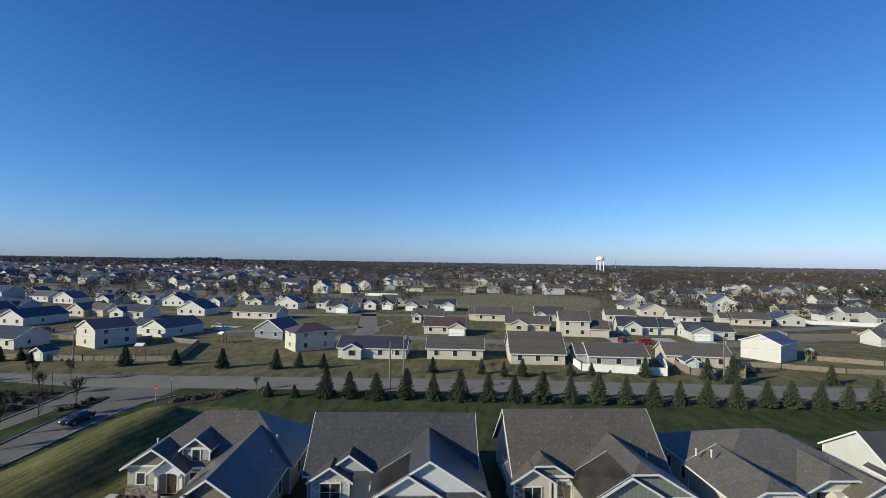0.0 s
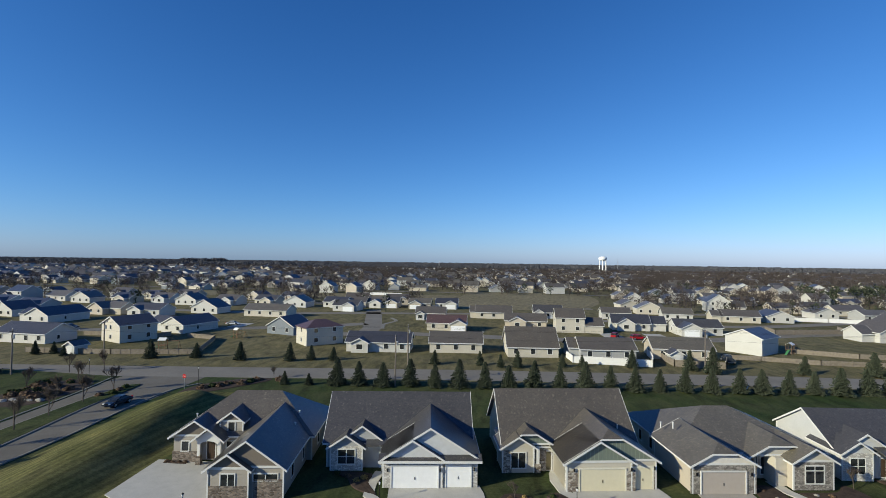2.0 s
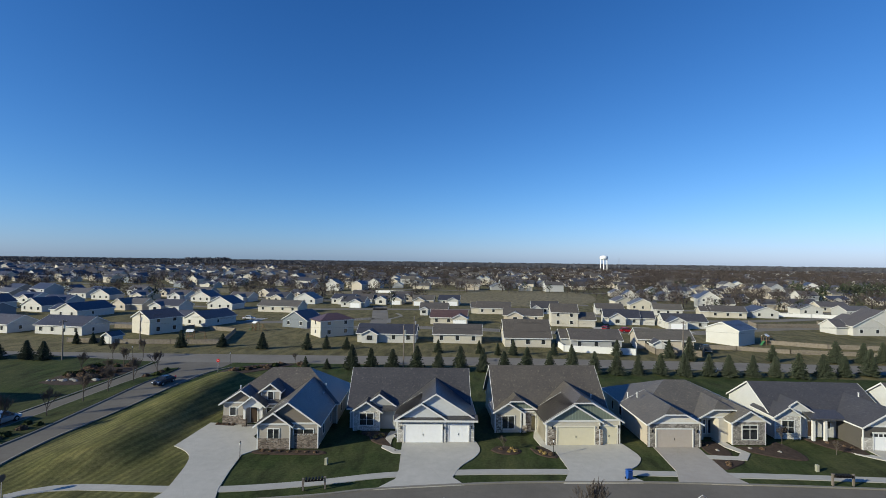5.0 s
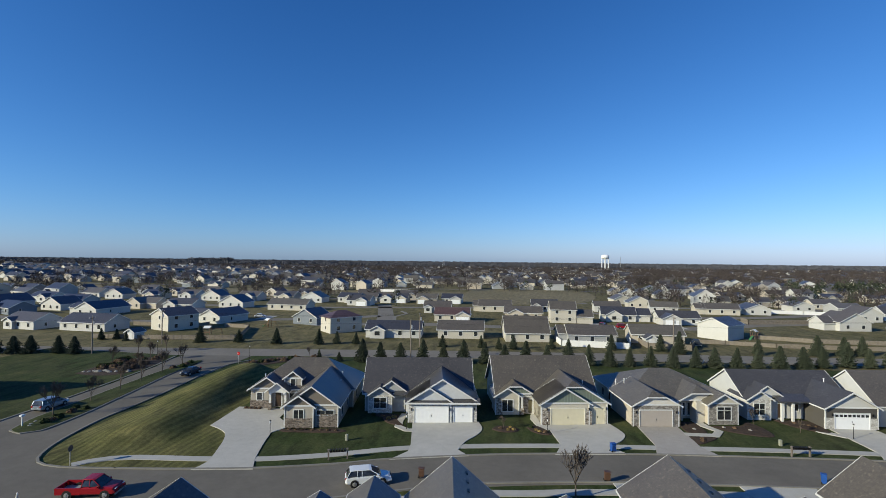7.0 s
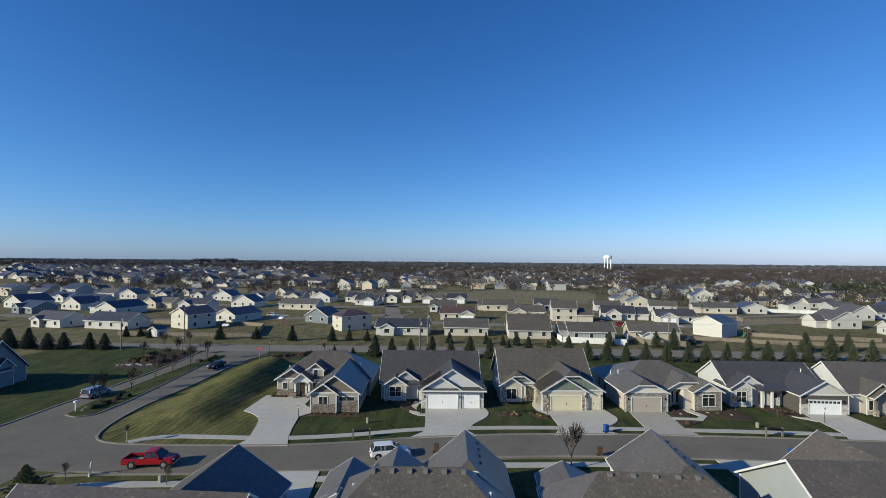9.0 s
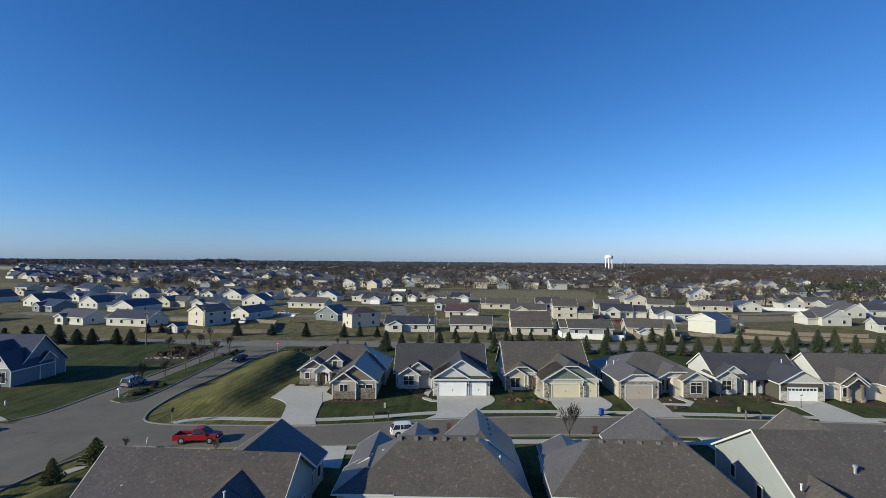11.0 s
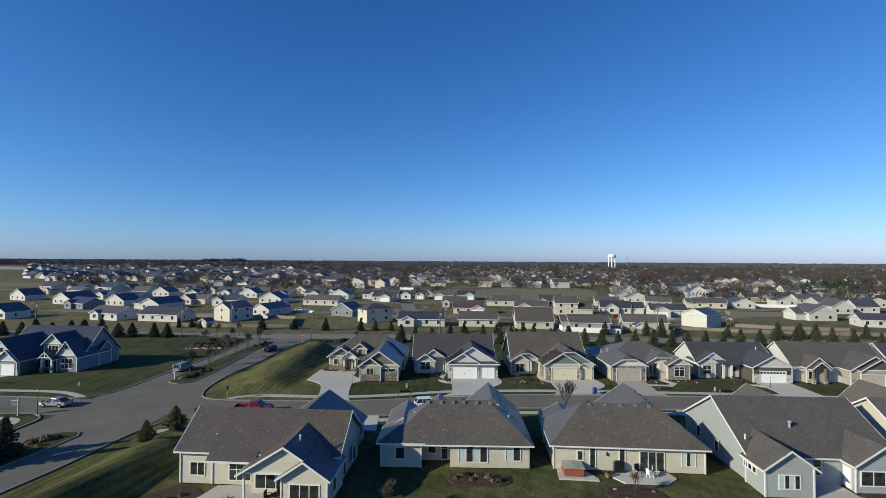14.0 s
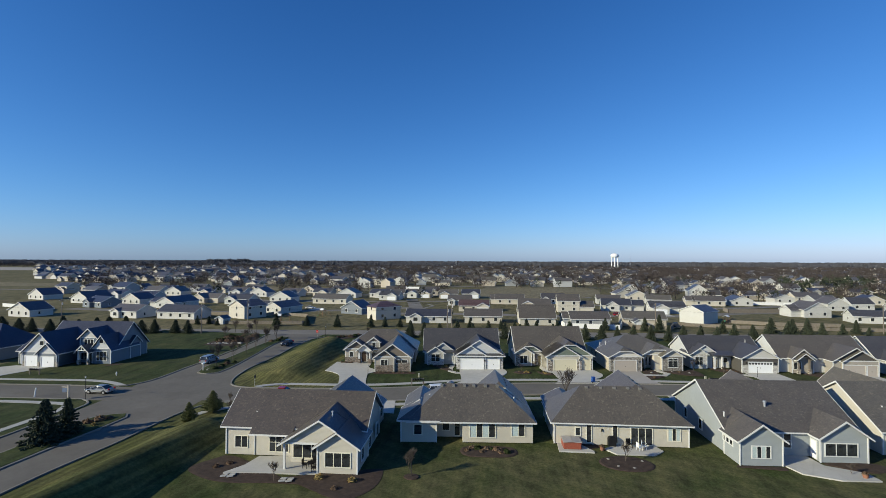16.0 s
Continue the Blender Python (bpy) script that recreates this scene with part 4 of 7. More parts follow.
# ---- row of houses seen from their gardens ----
def near_one():
    h = thing("house", "cream house with gabled garden room and brown shingle roof", "house", pose(-33.5, -5.8, 0.1, 0, 0, 1.5), "houses with gardens")
    w, r = SID["cream"], ROOF_UMBER
    wing(h, 0.0, 17.0, 0.2, 8.8, 3.65, 0.70, "x", w, r, over=0.5)
    wing(h, 8.6, 17.2, -3.5, 0.3, 3.0, 0.61, "y", w, r, over=0.45, walls=False, gable=w)
    # open porch beside the garden room, its glazed wall set back
    block(h, "wall", 8.75, -1.5, 0.0, 12.85, 0.6, 3.05, w)
    saddle(h, 12.9, 0.75, 3.1, 5.77, 2.7, 4.12, r)
    wing(h, 12.8, 17.3, -4.0, 1.0, 3.0, 0.66, "y", w, r, over=0.45)
    wing(h, 6.8, 16.4, 5.5, 14.2, 3.0, 0.66, "y", w, r)
    window(h, 1.9, 0.2, 0.9, 1.5, 1.3, nx=2, trim=CREAM_TRIM)
    window(h, 6.6, 0.2, 0.5, 2.3, 2.2, nx=3, ny=2, trim=CREAM_TRIM)
    window(h, 10.7, -1.5, 0.6, 3.2, 1.8, nx=3, trim=CREAM_TRIM)
    window(h, 15.1, -4.0, 0.75, 2.8, 1.5, nx=3, trim=CREAM_TRIM)
    column(h, 8.8, -3.45, 0, 3.0, TRIM, None, 0.11)
    for y in (-2, 1.5, 5.5):
        window(h, 17.4, y, 0.9, 0.9, 1.5, 90, nx=1)
    for y in (10.5, 13.0):
        window(h, 16.4, y, 0.9, 0.9, 1.2, 90, nx=1)
    # the eave comes down lower over the recess beside the porch
    bm = bmesh.new()
    prism(bm, [(3.5, -1.15, 2.95), (8.7, -1.15, 2.95), (8.7, -0.1, 3.685), (3.5, -0.1, 3.685)], 0.16)
    part("roof", bm, r, h)
    bm = bmesh.new()
    board(bm, (3.45, -1.17, 2.97), (8.7, -1.17, 2.97), 0.2, 0.06)
    part("fascia", bm, TRIM, h)
    block(h, "corner_board", 3.5, 0.1, 0.0, 3.62, 0.2, 2.9, TRIM)
    block(h, "corner_board", -0.03, 0.1, 0.0, 0.09, 0.2, 2.9, TRIM)
    vent_pipe(h, 3.2, 1.6, 4.6)
    vent_pipe(h, 13.6, -1.2, 5.6, 0.3)


def near_two():
    h = thing("house", "cream house with hipped charcoal-brown shingle roof and ridge vents", "house", pose(-13.2, 1.2, 0.1, 0, 0, 4.5), "houses with gardens")
    w, r = SID["beige"], ROOF_BROWN
    wing(h, 1.2, 17.0, -0.6, 8.2, 3.0, 0.76, "x", w, r, c0=1, c1=1, over=0.5, walls=False)
    block(h, "wall", 8.0, -0.5, 0.0, 17.1, 8.0, 3.02, w)
    block(h, "wall", 1.3, 1.4, 0.0, 8.0, 7.9, 3.0, w)
    wing(h, 0.0, 4.6, -0.6, 4.0, 3.0, 0.5, "y", w, r, c0=1, over=0.5)
    wing(h, 9.5, 17.0, 5.6, 13.0, 3.0, 0.84, "y", w, r, c0=0.2)
    wing(h, 0.2, 4.0, 4.0, 10.5, 3.0, 0.62, "y", w, r)
    wing(h, 4.4, 8.2, 4.0, 13.0, 3.0, 0.72, "y", w, r)
    window(h, 10.6, -0.5, 0.7, 3.2, 1.9, nx=4, curtain=True, trim=CREAM_TRIM)
    window(h, 15.2, -0.5, 0.9, 1.6, 1.5, nx=2, curtain=True, trim=CREAM_TRIM)
    window(h, 7.3, 1.4, 0.2, 0.7, 2.5, nx=1, ny=2, trim=CREAM_TRIM)
    window(h, 5.8, 1.4, 0.9, 0.9, 1.4, nx=1, trim=CREAM_TRIM)
    window(h, 2.2, -0.6, 1.0, 1.0, 1.2, nx=1, trim=CREAM_TRIM)
    for x in (5.2, 6.8, 8.3, 9.6, 11.2, 12.8):
        roof_vent(h, x, 3.45, 6.3)
    for y in (7.6, 9.2, 10.8, 12.4):
        roof_vent(h, 14.4, y, 5.22)
    vent_pipe(h, 3.5, 3.8, 4.8)
    vent_pipe(h, 15.0, 2.4, 4.9)
    for y in (2, 6, 11):
        window(h, 17.2 if y < 9 else 16.4, y, 0.9, 0.8, 1.3, 90, nx=1)


def near_three():
    h = thing("house", "cream house with hipped brown-grey shingle roof and glazed patio doors", "house", pose(6.6, 2.9, 0.1, 0, 0, 1.5), "houses with gardens")
    w, r = SID["beige"], ROOF_BROWN
    wing(h, 0.0, 16.8, -0.5, 7.7, 3.05, 0.80, "x", w, r, c0=1, c1=1, over=0.5)
    wing(h, 8.2, 16.6, 6.0, 14.8, 3.0, 0.72, "y", w, r, c0=0.2)
    wing(h, 0.1, 4.6, 5.6, 10.4, 3.0, 0.50, "y", w, r)
    for x, hgt, z in ((3.0, 1.0, 1.1), (4.4, 2.2, 0.3), (7.7, 2.2, 0.3)):
        window(h, x, -0.5, z, 0.55, hgt, nx=1, trim=CREAM_TRIM)
    window(h, 11.0, -0.5, 0.15, 2.6, 2.1, nx=3, trim=CREAM_TRIM)
    window(h, 15.0, -0.5, 0.8, 1.4, 1.5, nx=3, trim=CREAM_TRIM, curtain=True)
    for x in (4.9, 6.8, 8.6, 10.4, 12.0):
        roof_vent(h, x, 3.4, 6.28)
    for y in (8, 10, 12, 14):
        roof_vent(h, 13.6, y, 5.22)
    vent_pipe(h, 3.2, 2.2, 4.9)
    wall_lamp(h, 6.0, -0.5, 1.7)
    for y in (2, 6, 11):
        window(h, 16.8 if y < 9 else 15.6, y, 0.9, 0.8, 1.3, 90, nx=1)


def near_four():
    h = thing("house", "slate-grey house with two garden gables and white trim", "house", pose(26.6, -2.0, 0.1, 0, 0, 3), "houses with gardens")
    w, r = SID["slate"], ROOF_BROWN
    wing(h, 0.85, 16.2, 3.2, 18.0, 3.0, 0.565, "x", w, r, over=0.4)
    wing(h, 0.6, 5.4, 0.0, 3.4, 3.0, 0.71, "y", w, r, over=0.45)
    saddle(h, 3.0, 3.85, 6.5, 4.85, 1.95, 3.47, r)
    wing(h, 10.55, 15.9, 1.4, 10.0, 3.0, 0.68, "y", w, r, over=0.45)
    wing(h, 7.2, 14.6, 11.0, 21.0, 3.0, 0.84, "y", w, r)
    wing(h, 1.5, 6.4, 12.0, 18.4, 2.6, 0.36, "y", w, r)
    window(h, 3.0, 0.0, 0.9, 2.0, 1.3, nx=4, curtain=True)
    window(h, 12.9, 1.4, 0.8, 3.6, 1.4, nx=3)
    window(h, 7.9, 3.2, 1.0, 0.8, 1.6, nx=1, ny=2)
    front_door(h, 10.55, 2.5, 0.12, DOOR_WHITE, 0.9, -90)
    for y in (1.2, 2.0, 2.8):
        window(h, 0.6, y + 0.6, 1.7, 0.6, 0.55, -90, nx=1)
    window(h, 0.6, 9.5, 0.9, 0.8, 1.3, -90, nx=1)
    window(h, 0.85, 14.5, 0.9, 0.8, 1.3, -90, nx=1)
    vent_pipe(h, 1.1, 4.4, 4.6)
    bm = bmesh.new()
    tube(bm, (7.2, 6.4, 4.6), (7.2, 6.4, 5.55), 0.13, 0.13, 10)
    tube(bm, (7.2, 6.4, 5.5), (7.2, 6.4, 5.7), 0.22, 0.2, 10)
    part("flue_pipe", bm, METAL, h)


def near_five():
    h = thing("house", "cream house with brown shingle roof and white rakes", "house", pose(46.2, 2.6, 0.1, 0, 0, 3), "houses with gardens")
    w, r = SID["cream"], ROOF_TAUPE
    wing(h, 0.0, 17.0, 0.6, 14.4, 3.0, 0.60, "x", w, r)
    wing(h, 9.0, 16.0, -2.6, 8.0, 3.0, 0.7, "y", w, r)
    wing(h, 4.0, 12.0, 8.0, 19.0, 3.0, 0.9, "y", w, r)
    window(h, 2.6, 0.6, 0.9, 1.4, 1.5, nx=2)
    window(h, 6.0, 0.6, 0.2, 2.4, 2.0, nx=3)
    window(h, 12.5, -2.6, 0.9, 2.4, 1.4, nx=3)
    vent_pipe(h, 2.4, 3.6, 4.9)


def near_six():
    h = thing("house", "beige house with brown shingle roof at the end of the row", "house", pose(64.5, 2.0, 0.1, 0, 0, 0), "houses with gardens")
    wing(h, 0.0, 17.0, 0.0, 12.0, 3.0, 0.65, "x", SID["tan"], ROOF_BROWN, c0=1)
    wing(h, 4.0, 12.0, 6.0, 18.0, 3.0, 0.9, "y", SID["tan"], ROOF_BROWN)
    window(h, 4.0, 0.0, 0.9, 2.4, 1.4, nx=3)


for build in (near_one, near_two, near_three, near_four, near_five, near_six):
    build()


# ---- blue-grey house on the side street ----
def corner_house():
    h = thing("house", "blue-grey two-storey house with white trim, three garage doors and dark roof", "house", pose(-104.4, 34.3, 0.1, 0, 0, 2), "side-street houses")
    w, r = SID["bluegrey"], ROOF_DARK
    wing(h, 0.0, 17.2, 5.6, 16.2, 3.1, 1.0, "x", w, r)
    wing(h, 0.2, 8.6, 0.0, 12.0, 3.1, 0.98, "y", w, r, gable=GREY_BB)
    wing(h, 4.2, 8.6, -0.5, 6.0, 3.0, 0.90, "y", w, r, gable=GREY_BB)
    wing(h, -2.6, 1.0, 2.0, 10.0, 3.0, 0.5, "x", w, r)
    wing(h, 13.4, 17.8, 3.6, 12.0, 3.4, 1.3, "y", w, r, gable=GREY_BB)
    wing(h, 9.6, 13.8, 4.6, 12.0, 5.6, 0.95, "y", w, r, gable=SID["white"])
    wing(h, 11.0, 13.6, 2.2, 7.0, 3.0, 0.95, "y", w, r, walls=False)
    for x in (11.2, 13.4):
        column(h, x, 2.4, 0, 3.0, TRIM, STONE_MIX)
    bm = bmesh.new()
    for s in (-1, 1):
        board(bm, (12.3, 1.82, 4.35), (12.3 + s * 1.0, 1.82, 3.15), 0.16, 0.06)
    board(bm, (11.2, 1.82, 3.3), (13.4, 1.82, 3.3), 0.2, 0.06)
    board(bm, (12.22, 1.82, 4.4), (12.38, 1.82, 4.4), 1.1, 0.06)
    part("porch_truss", bm, TRIM, h)
    for x, y in ((2.3, 0.0), (6.6, -0.5)):
        garage_door(h, x, y - 0.02, 0, 2.9, 2.2, DOOR_WHITE)
    garage_door(h, -0.9, 1.98, 0, 2.4, 2.2, DOOR_WHITE)
    for x in (0.6, 4.4, 8.6):
        veneer(h, x - 0.2, x + 0.25, -0.5 if x > 4 else 0.0, 0, 1.1, STONE_MIX)
    window(h, 15.6, 3.6, 0.7, 2.4, 2.0, nx=3, ny=2)
    window(h, 11.7, 4.6, 4.0, 2.2, 1.2, nx=3)
    window(h, 15.6, 3.55, 4.6, 0.9, 0.9, nx=1)
    window(h, 4.7, -0.03, 4.6, 0.9, 0.9, nx=1)
    front_door(h, 12.3, 4.6, 0.15)
    window(h, 10.6, 4.6, 0.6, 1.4, 1.6, nx=2)
    wing(h, 14.0, 17.9, 9.6, 13.0, 3.6, 0.9, "x", w, r, over=0.3)


corner_house()
n2 = thing("house", "dark blue-grey house with dark shingle roof", "house", pose(-131, 36, 0.1, 0, 0, -5), "side-street houses")
wing(n2, 0, 16, 3, 15, 3.1, 0.75, "x", SID["bluegrey"], ROOF_DARK, c1=1)
wing(n2, 8, 15, 0, 9, 3.1, 0.75, "y", SID["bluegrey"], ROOF_DARK)
window(n2, 11.5, 0, 0.8, 2.0, 1.4, nx=2)
n3 = thing("house", "pale ranch house with dark roof south of the side street", "house", pose(-118, -14, 0.1, 0, 0, -3), "side-street houses")
wing(n3, 0, 17, 0, 11, 3.1, 0.7, "x", SID["slate"], ROOF_DARK)


# ---- trees and shrubs ----
def spruce_mesh(seed, h=4.6, r=1.55, droop=0.25, spiky=0.5):
    rnd = random.Random(seed)
    verts, faces = [], []
    n = 150
    for i in range(n):
        t = (i + rnd.random()) / n
        t = t ** 1.25
        z = 0.25 + (h - 0.35) * t
        L = r * (1 - t) ** 0.82 * rnd.choice((0.62, 0.85, 1.0, 1.0, 1.15)) * rnd.uniform(0.85, 1.1) + 0.06
        a = i * 2.39996 + rnd.uniform(-0.3, 0.3)
        ca, sa = math.cos(a), math.sin(a)
        k = max(2, int(L / 0.24))
        for j in range(k):
            u = (j + 0.6) / k
            cx, cy = ca * L * u, sa * L * u
            cz = z - droop * L * u + 0.22 * L * u * u
            s = (0.30 * (1 - 0.45 * u) + 0.08) * rnd.uniform(0.75, 1.25) * (0.6 + 0.4 * (1 - t))
            for side in (-1, 1, 0):
                yaw = a + side * 0.95 + rnd.uniform(-0.25, 0.25)
                dx, dy = math.cos(yaw), math.sin(yaw)
                px, py = -dy, dx
                b = len(verts)
                lift = rnd.uniform(-0.12, 0.16)
                verts += [(cx - dx * 0.05, cy - dy * 0.05, cz + 0.03), (cx + dx * s * 0.5 + px * s * 0.3, cy + dy * s * 0.5 + py * s * 0.3, cz - 0.06 + lift * 0.5),
                          (cx + dx * s * 1.25, cy + dy * s * 1.25, cz + lift), (cx + dx * s * 0.5 - px * s * 0.3, cy + dy * s * 0.5 - py * s * 0.3, cz - 0.06 + lift * 0.5),
                          (cx + dx * s * 0.5, cy + dy * s * 0.5, cz + 0.14)]
                faces += [(b, b + 1, b + 4), (b + 1, b + 2, b + 4), (b + 2, b + 3, b + 4), (b + 3, b, b + 4)]
    me = bpy.data.meshes.new("crown")
    me.from_pydata(verts, [], faces)
    return me


def trunk_mesh(h, r):
    bm = bmesh.new()
    tube(bm, (0, 0, -0.3), (0, 0, h * 0.5), r, r * 0.6, 7)
    tube(bm, (0, 0, h * 0.5), (0, 0, h), r * 0.6, 0.015, 7)
    return finish("trunk", bm, BARK)


SPRUCE = []
for k in range(4):
    me = spruce_mesh(20 + k, 4.6, 1.4 + 0.13 * k, 0.2 + 0.05 * k)
    me.materials.append(SPRUCE_LEAF)
    SPRUCE.append((me, trunk_mesh(4.3, 0.11)))
PINE = spruce_mesh(51, 4.2, 1.7, -0.1)
PINE.materials.append(PINE_LEAF)


def spruce(x, y, h=4.6, seed=0, pine=False, group="row of spruces", fat=1.0):
    rnd = random.Random(seed * 7 + int(x * 3))
    crown, trunk = SPRUCE[rnd.randrange(4)]
    if pine:
        crown = PINE
    s = h / 4.6
    wide = s * fat * rnd.uniform(0.9, 1.14)
    m = pose(x, y, ground_z(x, y), rnd.uniform(-2, 2), rnd.uniform(-2, 2), rnd.uniform(0, 360)) @ Matrix.Diagonal((wide, wide, s, 1))
    t = thing("pine_tree" if pine else "spruce_tree", "yellow-green young pine on the lawn" if pine else "dark green young spruce standing in grass", "tree", m, group)
    shared("trunk", trunk, t)
    shared("crown", crown, t)


def spruce_rows():
    rnd = random.Random(4)
    small = {0: 2.6, 1: 2.2}
    for i in range(23):
        x = -36.4 + 4.78 * i
        spruce(x + rnd.uniform(-0.3, 0.3), 83.0 + 0.045 * (x + 36) + rnd.uniform(-0.4, 0.4), small.get(i, rnd.uniform(4.3, 5.6)), i)
    for i in range(10):
        x = 74.5 + 5.2 * i
        spruce(x + rnd.uniform(-0.8, 0.8), 89.5 + rnd.uniform(-1, 2.0), rnd.uniform(4.4, 6.0), 40 + i)
    for i in range(13):
        x = -97.8 - 5.1 * i
        spruce(x + rnd.uniform(-0.8, 0.8), 82.8 + 0.07 * (x + 98) + rnd.uniform(-0.6, 0.6), rnd.uniform(4.2, 5.4), 60 + i, fat=1.3)


spruce_rows()
for i, (x, y, h) in enumerate(((-77.6, 101.9, 4.6), (-67.4, 104, 3.6), (-55.8, 102.7, 4.4), (-43.9, 103.3, 4.4), (-39.3, 105, 3.6), (-34.1, 105.8, 3.2), (-9.5, 104.3, 3.4), (1.2, 104.8, 3.4),
                               (5.9, 102.9, 3.2), (9.8, 103.4, 3.9), (20.3, 105.8, 3.0), (24.9, 106.5, 2.8), (36.2, 106.5, 4.2), (49.1, 106.3, 4.6), (52.6, 103, 6.0), (73, 104.7, 4.2))):
    spruce(x, y, h, 80 + i, group="spruces beyond the main road")
for i, (x, y, h) in enumerate(((-107.5, 102, 3.4), (-99.5, 101.4, 2.6), (-104, 103.5, 3.0), (88, 105, 5.4), (95, 106, 5.0), (100, 106.5, 5.2), (116, 108.7, 4.6), (129, 110, 4.4))):
    spruce(x, y, h, 100 + i, group="spruces beyond the main road")
for i, (x, y, h) in enumerate(((-58.7, -5.0, 5.7), (-58.3, -1.8, 4.9))):
    spruce(x, y, h, 120 + i, group="evergreens near the crossing")
spruce(-45.2, 4.6, 3.2, 131, True, "evergreens near the crossing")
spruce(-44.6, 9.6, 3.6, 132, True, "evergreens near the crossing", 1.1)


def bare_mesh(seed, h=4.5, upright=0.5, levels=6):
    rnd = random.Random(seed)
    bm = bmesh.new()

    def grow(p, d, L, r, lev):
        q = p + d * L
        tube(bm, p, q, r, r * 0.68, 4 if lev else 6, False)
        if lev >= levels:
            return
        n = 4 if lev == 0 else 3 if lev < 4 else 2
        for _ in range(n):
            e = Vector((rnd.uniform(-1, 1), rnd.uniform(-1, 1), rnd.uniform(-0.2, 0.9)))
            nd = (d * 0.9 + e * (0.75 - 0.35 * upright) + Vector((0, 0, 0.25 * upright))).normalized()
            grow(p + d * L * rnd.uniform(0.45, 1.0), nd, L * rnd.uniform(0.62, 0.82), max(0.016, r * 0.6), lev + 1)

    grow(Vector((0, 0, -0.2)), Vector((0, 0, 1)), h * 0.33, h * 0.018, 0)
    return finish("crown", bm, BARK)


BARE = [bare_mesh(70 + k, 4.6, 0.4 + 0.3 * (k % 2)) for k in range(3)]
BAREBROWN = []
for me in BARE[:2]:
    c = me.copy()
    c.materials[0] = plain("brown_twigs", (0.090, 0.072, 0.060), 0.95, 0, 0.25, 3)
    BAREBROWN.append(c)


def bare_tree(x, y, h=4.5, seed=0, brown=False, ring=0.0, group="bare street trees"):
    rnd = random.Random(seed + 300)
    me = (BAREBROWN if brown else BARE)[rnd.randrange(2 if brown else 3)]
    s = h / 4.6
    t = thing("bare_tree", "leafless young tree with fine grey-brown twigs", "tree", pose(x, y, ground_z(x, y) + 0.05, 0, 0, rnd.uniform(0, 360)) @ Matrix.Scale(s, 4), group)
    shared("crown", me, t)
    if ring:
        mulch_bed([(x + ring * math.cos(a * 0.7), y + ring * math.sin(a * 0.7) * 0.85) for a in range(9)])


def mulch_bed(pts, h=0.12, label="dark bark mulch bed"):
    c = [tuple(p) for p in curve_through(list(pts) + [pts[0]], 0.5)[:-1]]
    cx, cy = sum(p[0] for p in c) / len(c), sum(p[1] for p in c) / len(c)
    bm = bmesh.new()
    rings = []
    rnd = random.Random(len(c))
    for f, z in ((1.0, 0.0), (0.93, 0.7), (0.6, 0.95)):
        rings.append([bm.verts.new((cx + (p[0] - cx) * f, cy + (p[1] - cy) * f, ground_z(*p) + 0.03 + h * z * rnd.uniform(0.85, 1.15))) for p in c])
    top = bm.verts.new((cx, cy, ground_z(cx, cy) + 0.03 + h))
    n = len(c)
    for a, b in zip(rings, rings[1:]):
        for i in range(n):
            bm.faces.new((a[i], a[(i + 1) % n], b[(i + 1) % n], b[i]))
    for i in range(n):
        bm.faces.new((rings[-1][i], rings[-1][(i + 1) % n], top))
    tagged(new("mulch_bed", finish("mulch_bed", bm, MULCH)), label, "planting bed")


def clump_mesh(seed, mat, n=160, tall=0.9):
    """A rounded shrub of many small leaves."""
    rnd = random.Random(seed)
    v, f = [], []
    for _ in range(n):
        d = Vector((rnd.gauss(0, 1), rnd.gauss(0, 1), abs(rnd.gauss(0, 1)) * tall)).normalized() * rnd.uniform(0.55, 1.05)
        d.z = max(0.02, d.z * 0.9)
        u = Vector((rnd.uniform(-1, 1), rnd.uniform(-1, 1), rnd.uniform(-1, 1))).normalized() * 0.22
        w = d.cross(u).normalized() * 0.16
        b = len(v)
        v += [tuple(d - u), tuple(d + w), tuple(d + u * 1.2), tuple(d - w)]
        f.append((b, b + 1, b + 2, b + 3))
    me = bpy.data.meshes.new("foliage")
    me.from_pydata(v, [], f)
    me.materials.append(mat)
    return me


CLUMP = {"brown": clump_mesh(1, SHRUB_BROWN), "green": clump_mesh(2, SHRUB_GREEN), "gold": clump_mesh(3, SHRUB_GOLD, 120, 1.6)}
SHRUB_LABEL = {"brown": "dry brown rounded shrub in mulch", "green": "dark green rounded shrub in mulch", "gold": "straw-coloured ornamental grass clump in mulch"}


def shrub(x, y, r=0.5, kind="brown", z=0.0):
    t = thing("shrub", SHRUB_LABEL[kind], "shrub", pose(x, y, ground_z(x, y) + 0.08 + z, 0, 0, (x * 37 + y * 91) % 360) @ Matrix.Diagonal((r, r, r * 0.9, 1)), "garden shrubs")
    shared("foliage", CLUMP[kind], t)


def rock(x, y, s=0.3, seed=0):
    rnd = random.Random(seed + int(x * 10))
    bm = bmesh.new()
    bmesh.ops.create_icosphere(bm, subdivisions=2, radius=s)
    for v in bm.verts:
        v.co *= rnd.uniform(0.8, 1.15)
        v.co.z *= 0.7
    ob = new("boulder", finish("boulder", bm, ROCK))
    ob.matrix_basis = pose(x, y, ground_z(x, y) + s * 0.3)
    tagged(ob, "pale rounded landscape boulder in mulch", "boulder", "landscape boulders")


ROCK = plain("pale_rock", (0.30, 0.28, 0.25), 0.9, 0, 0.3, 4)

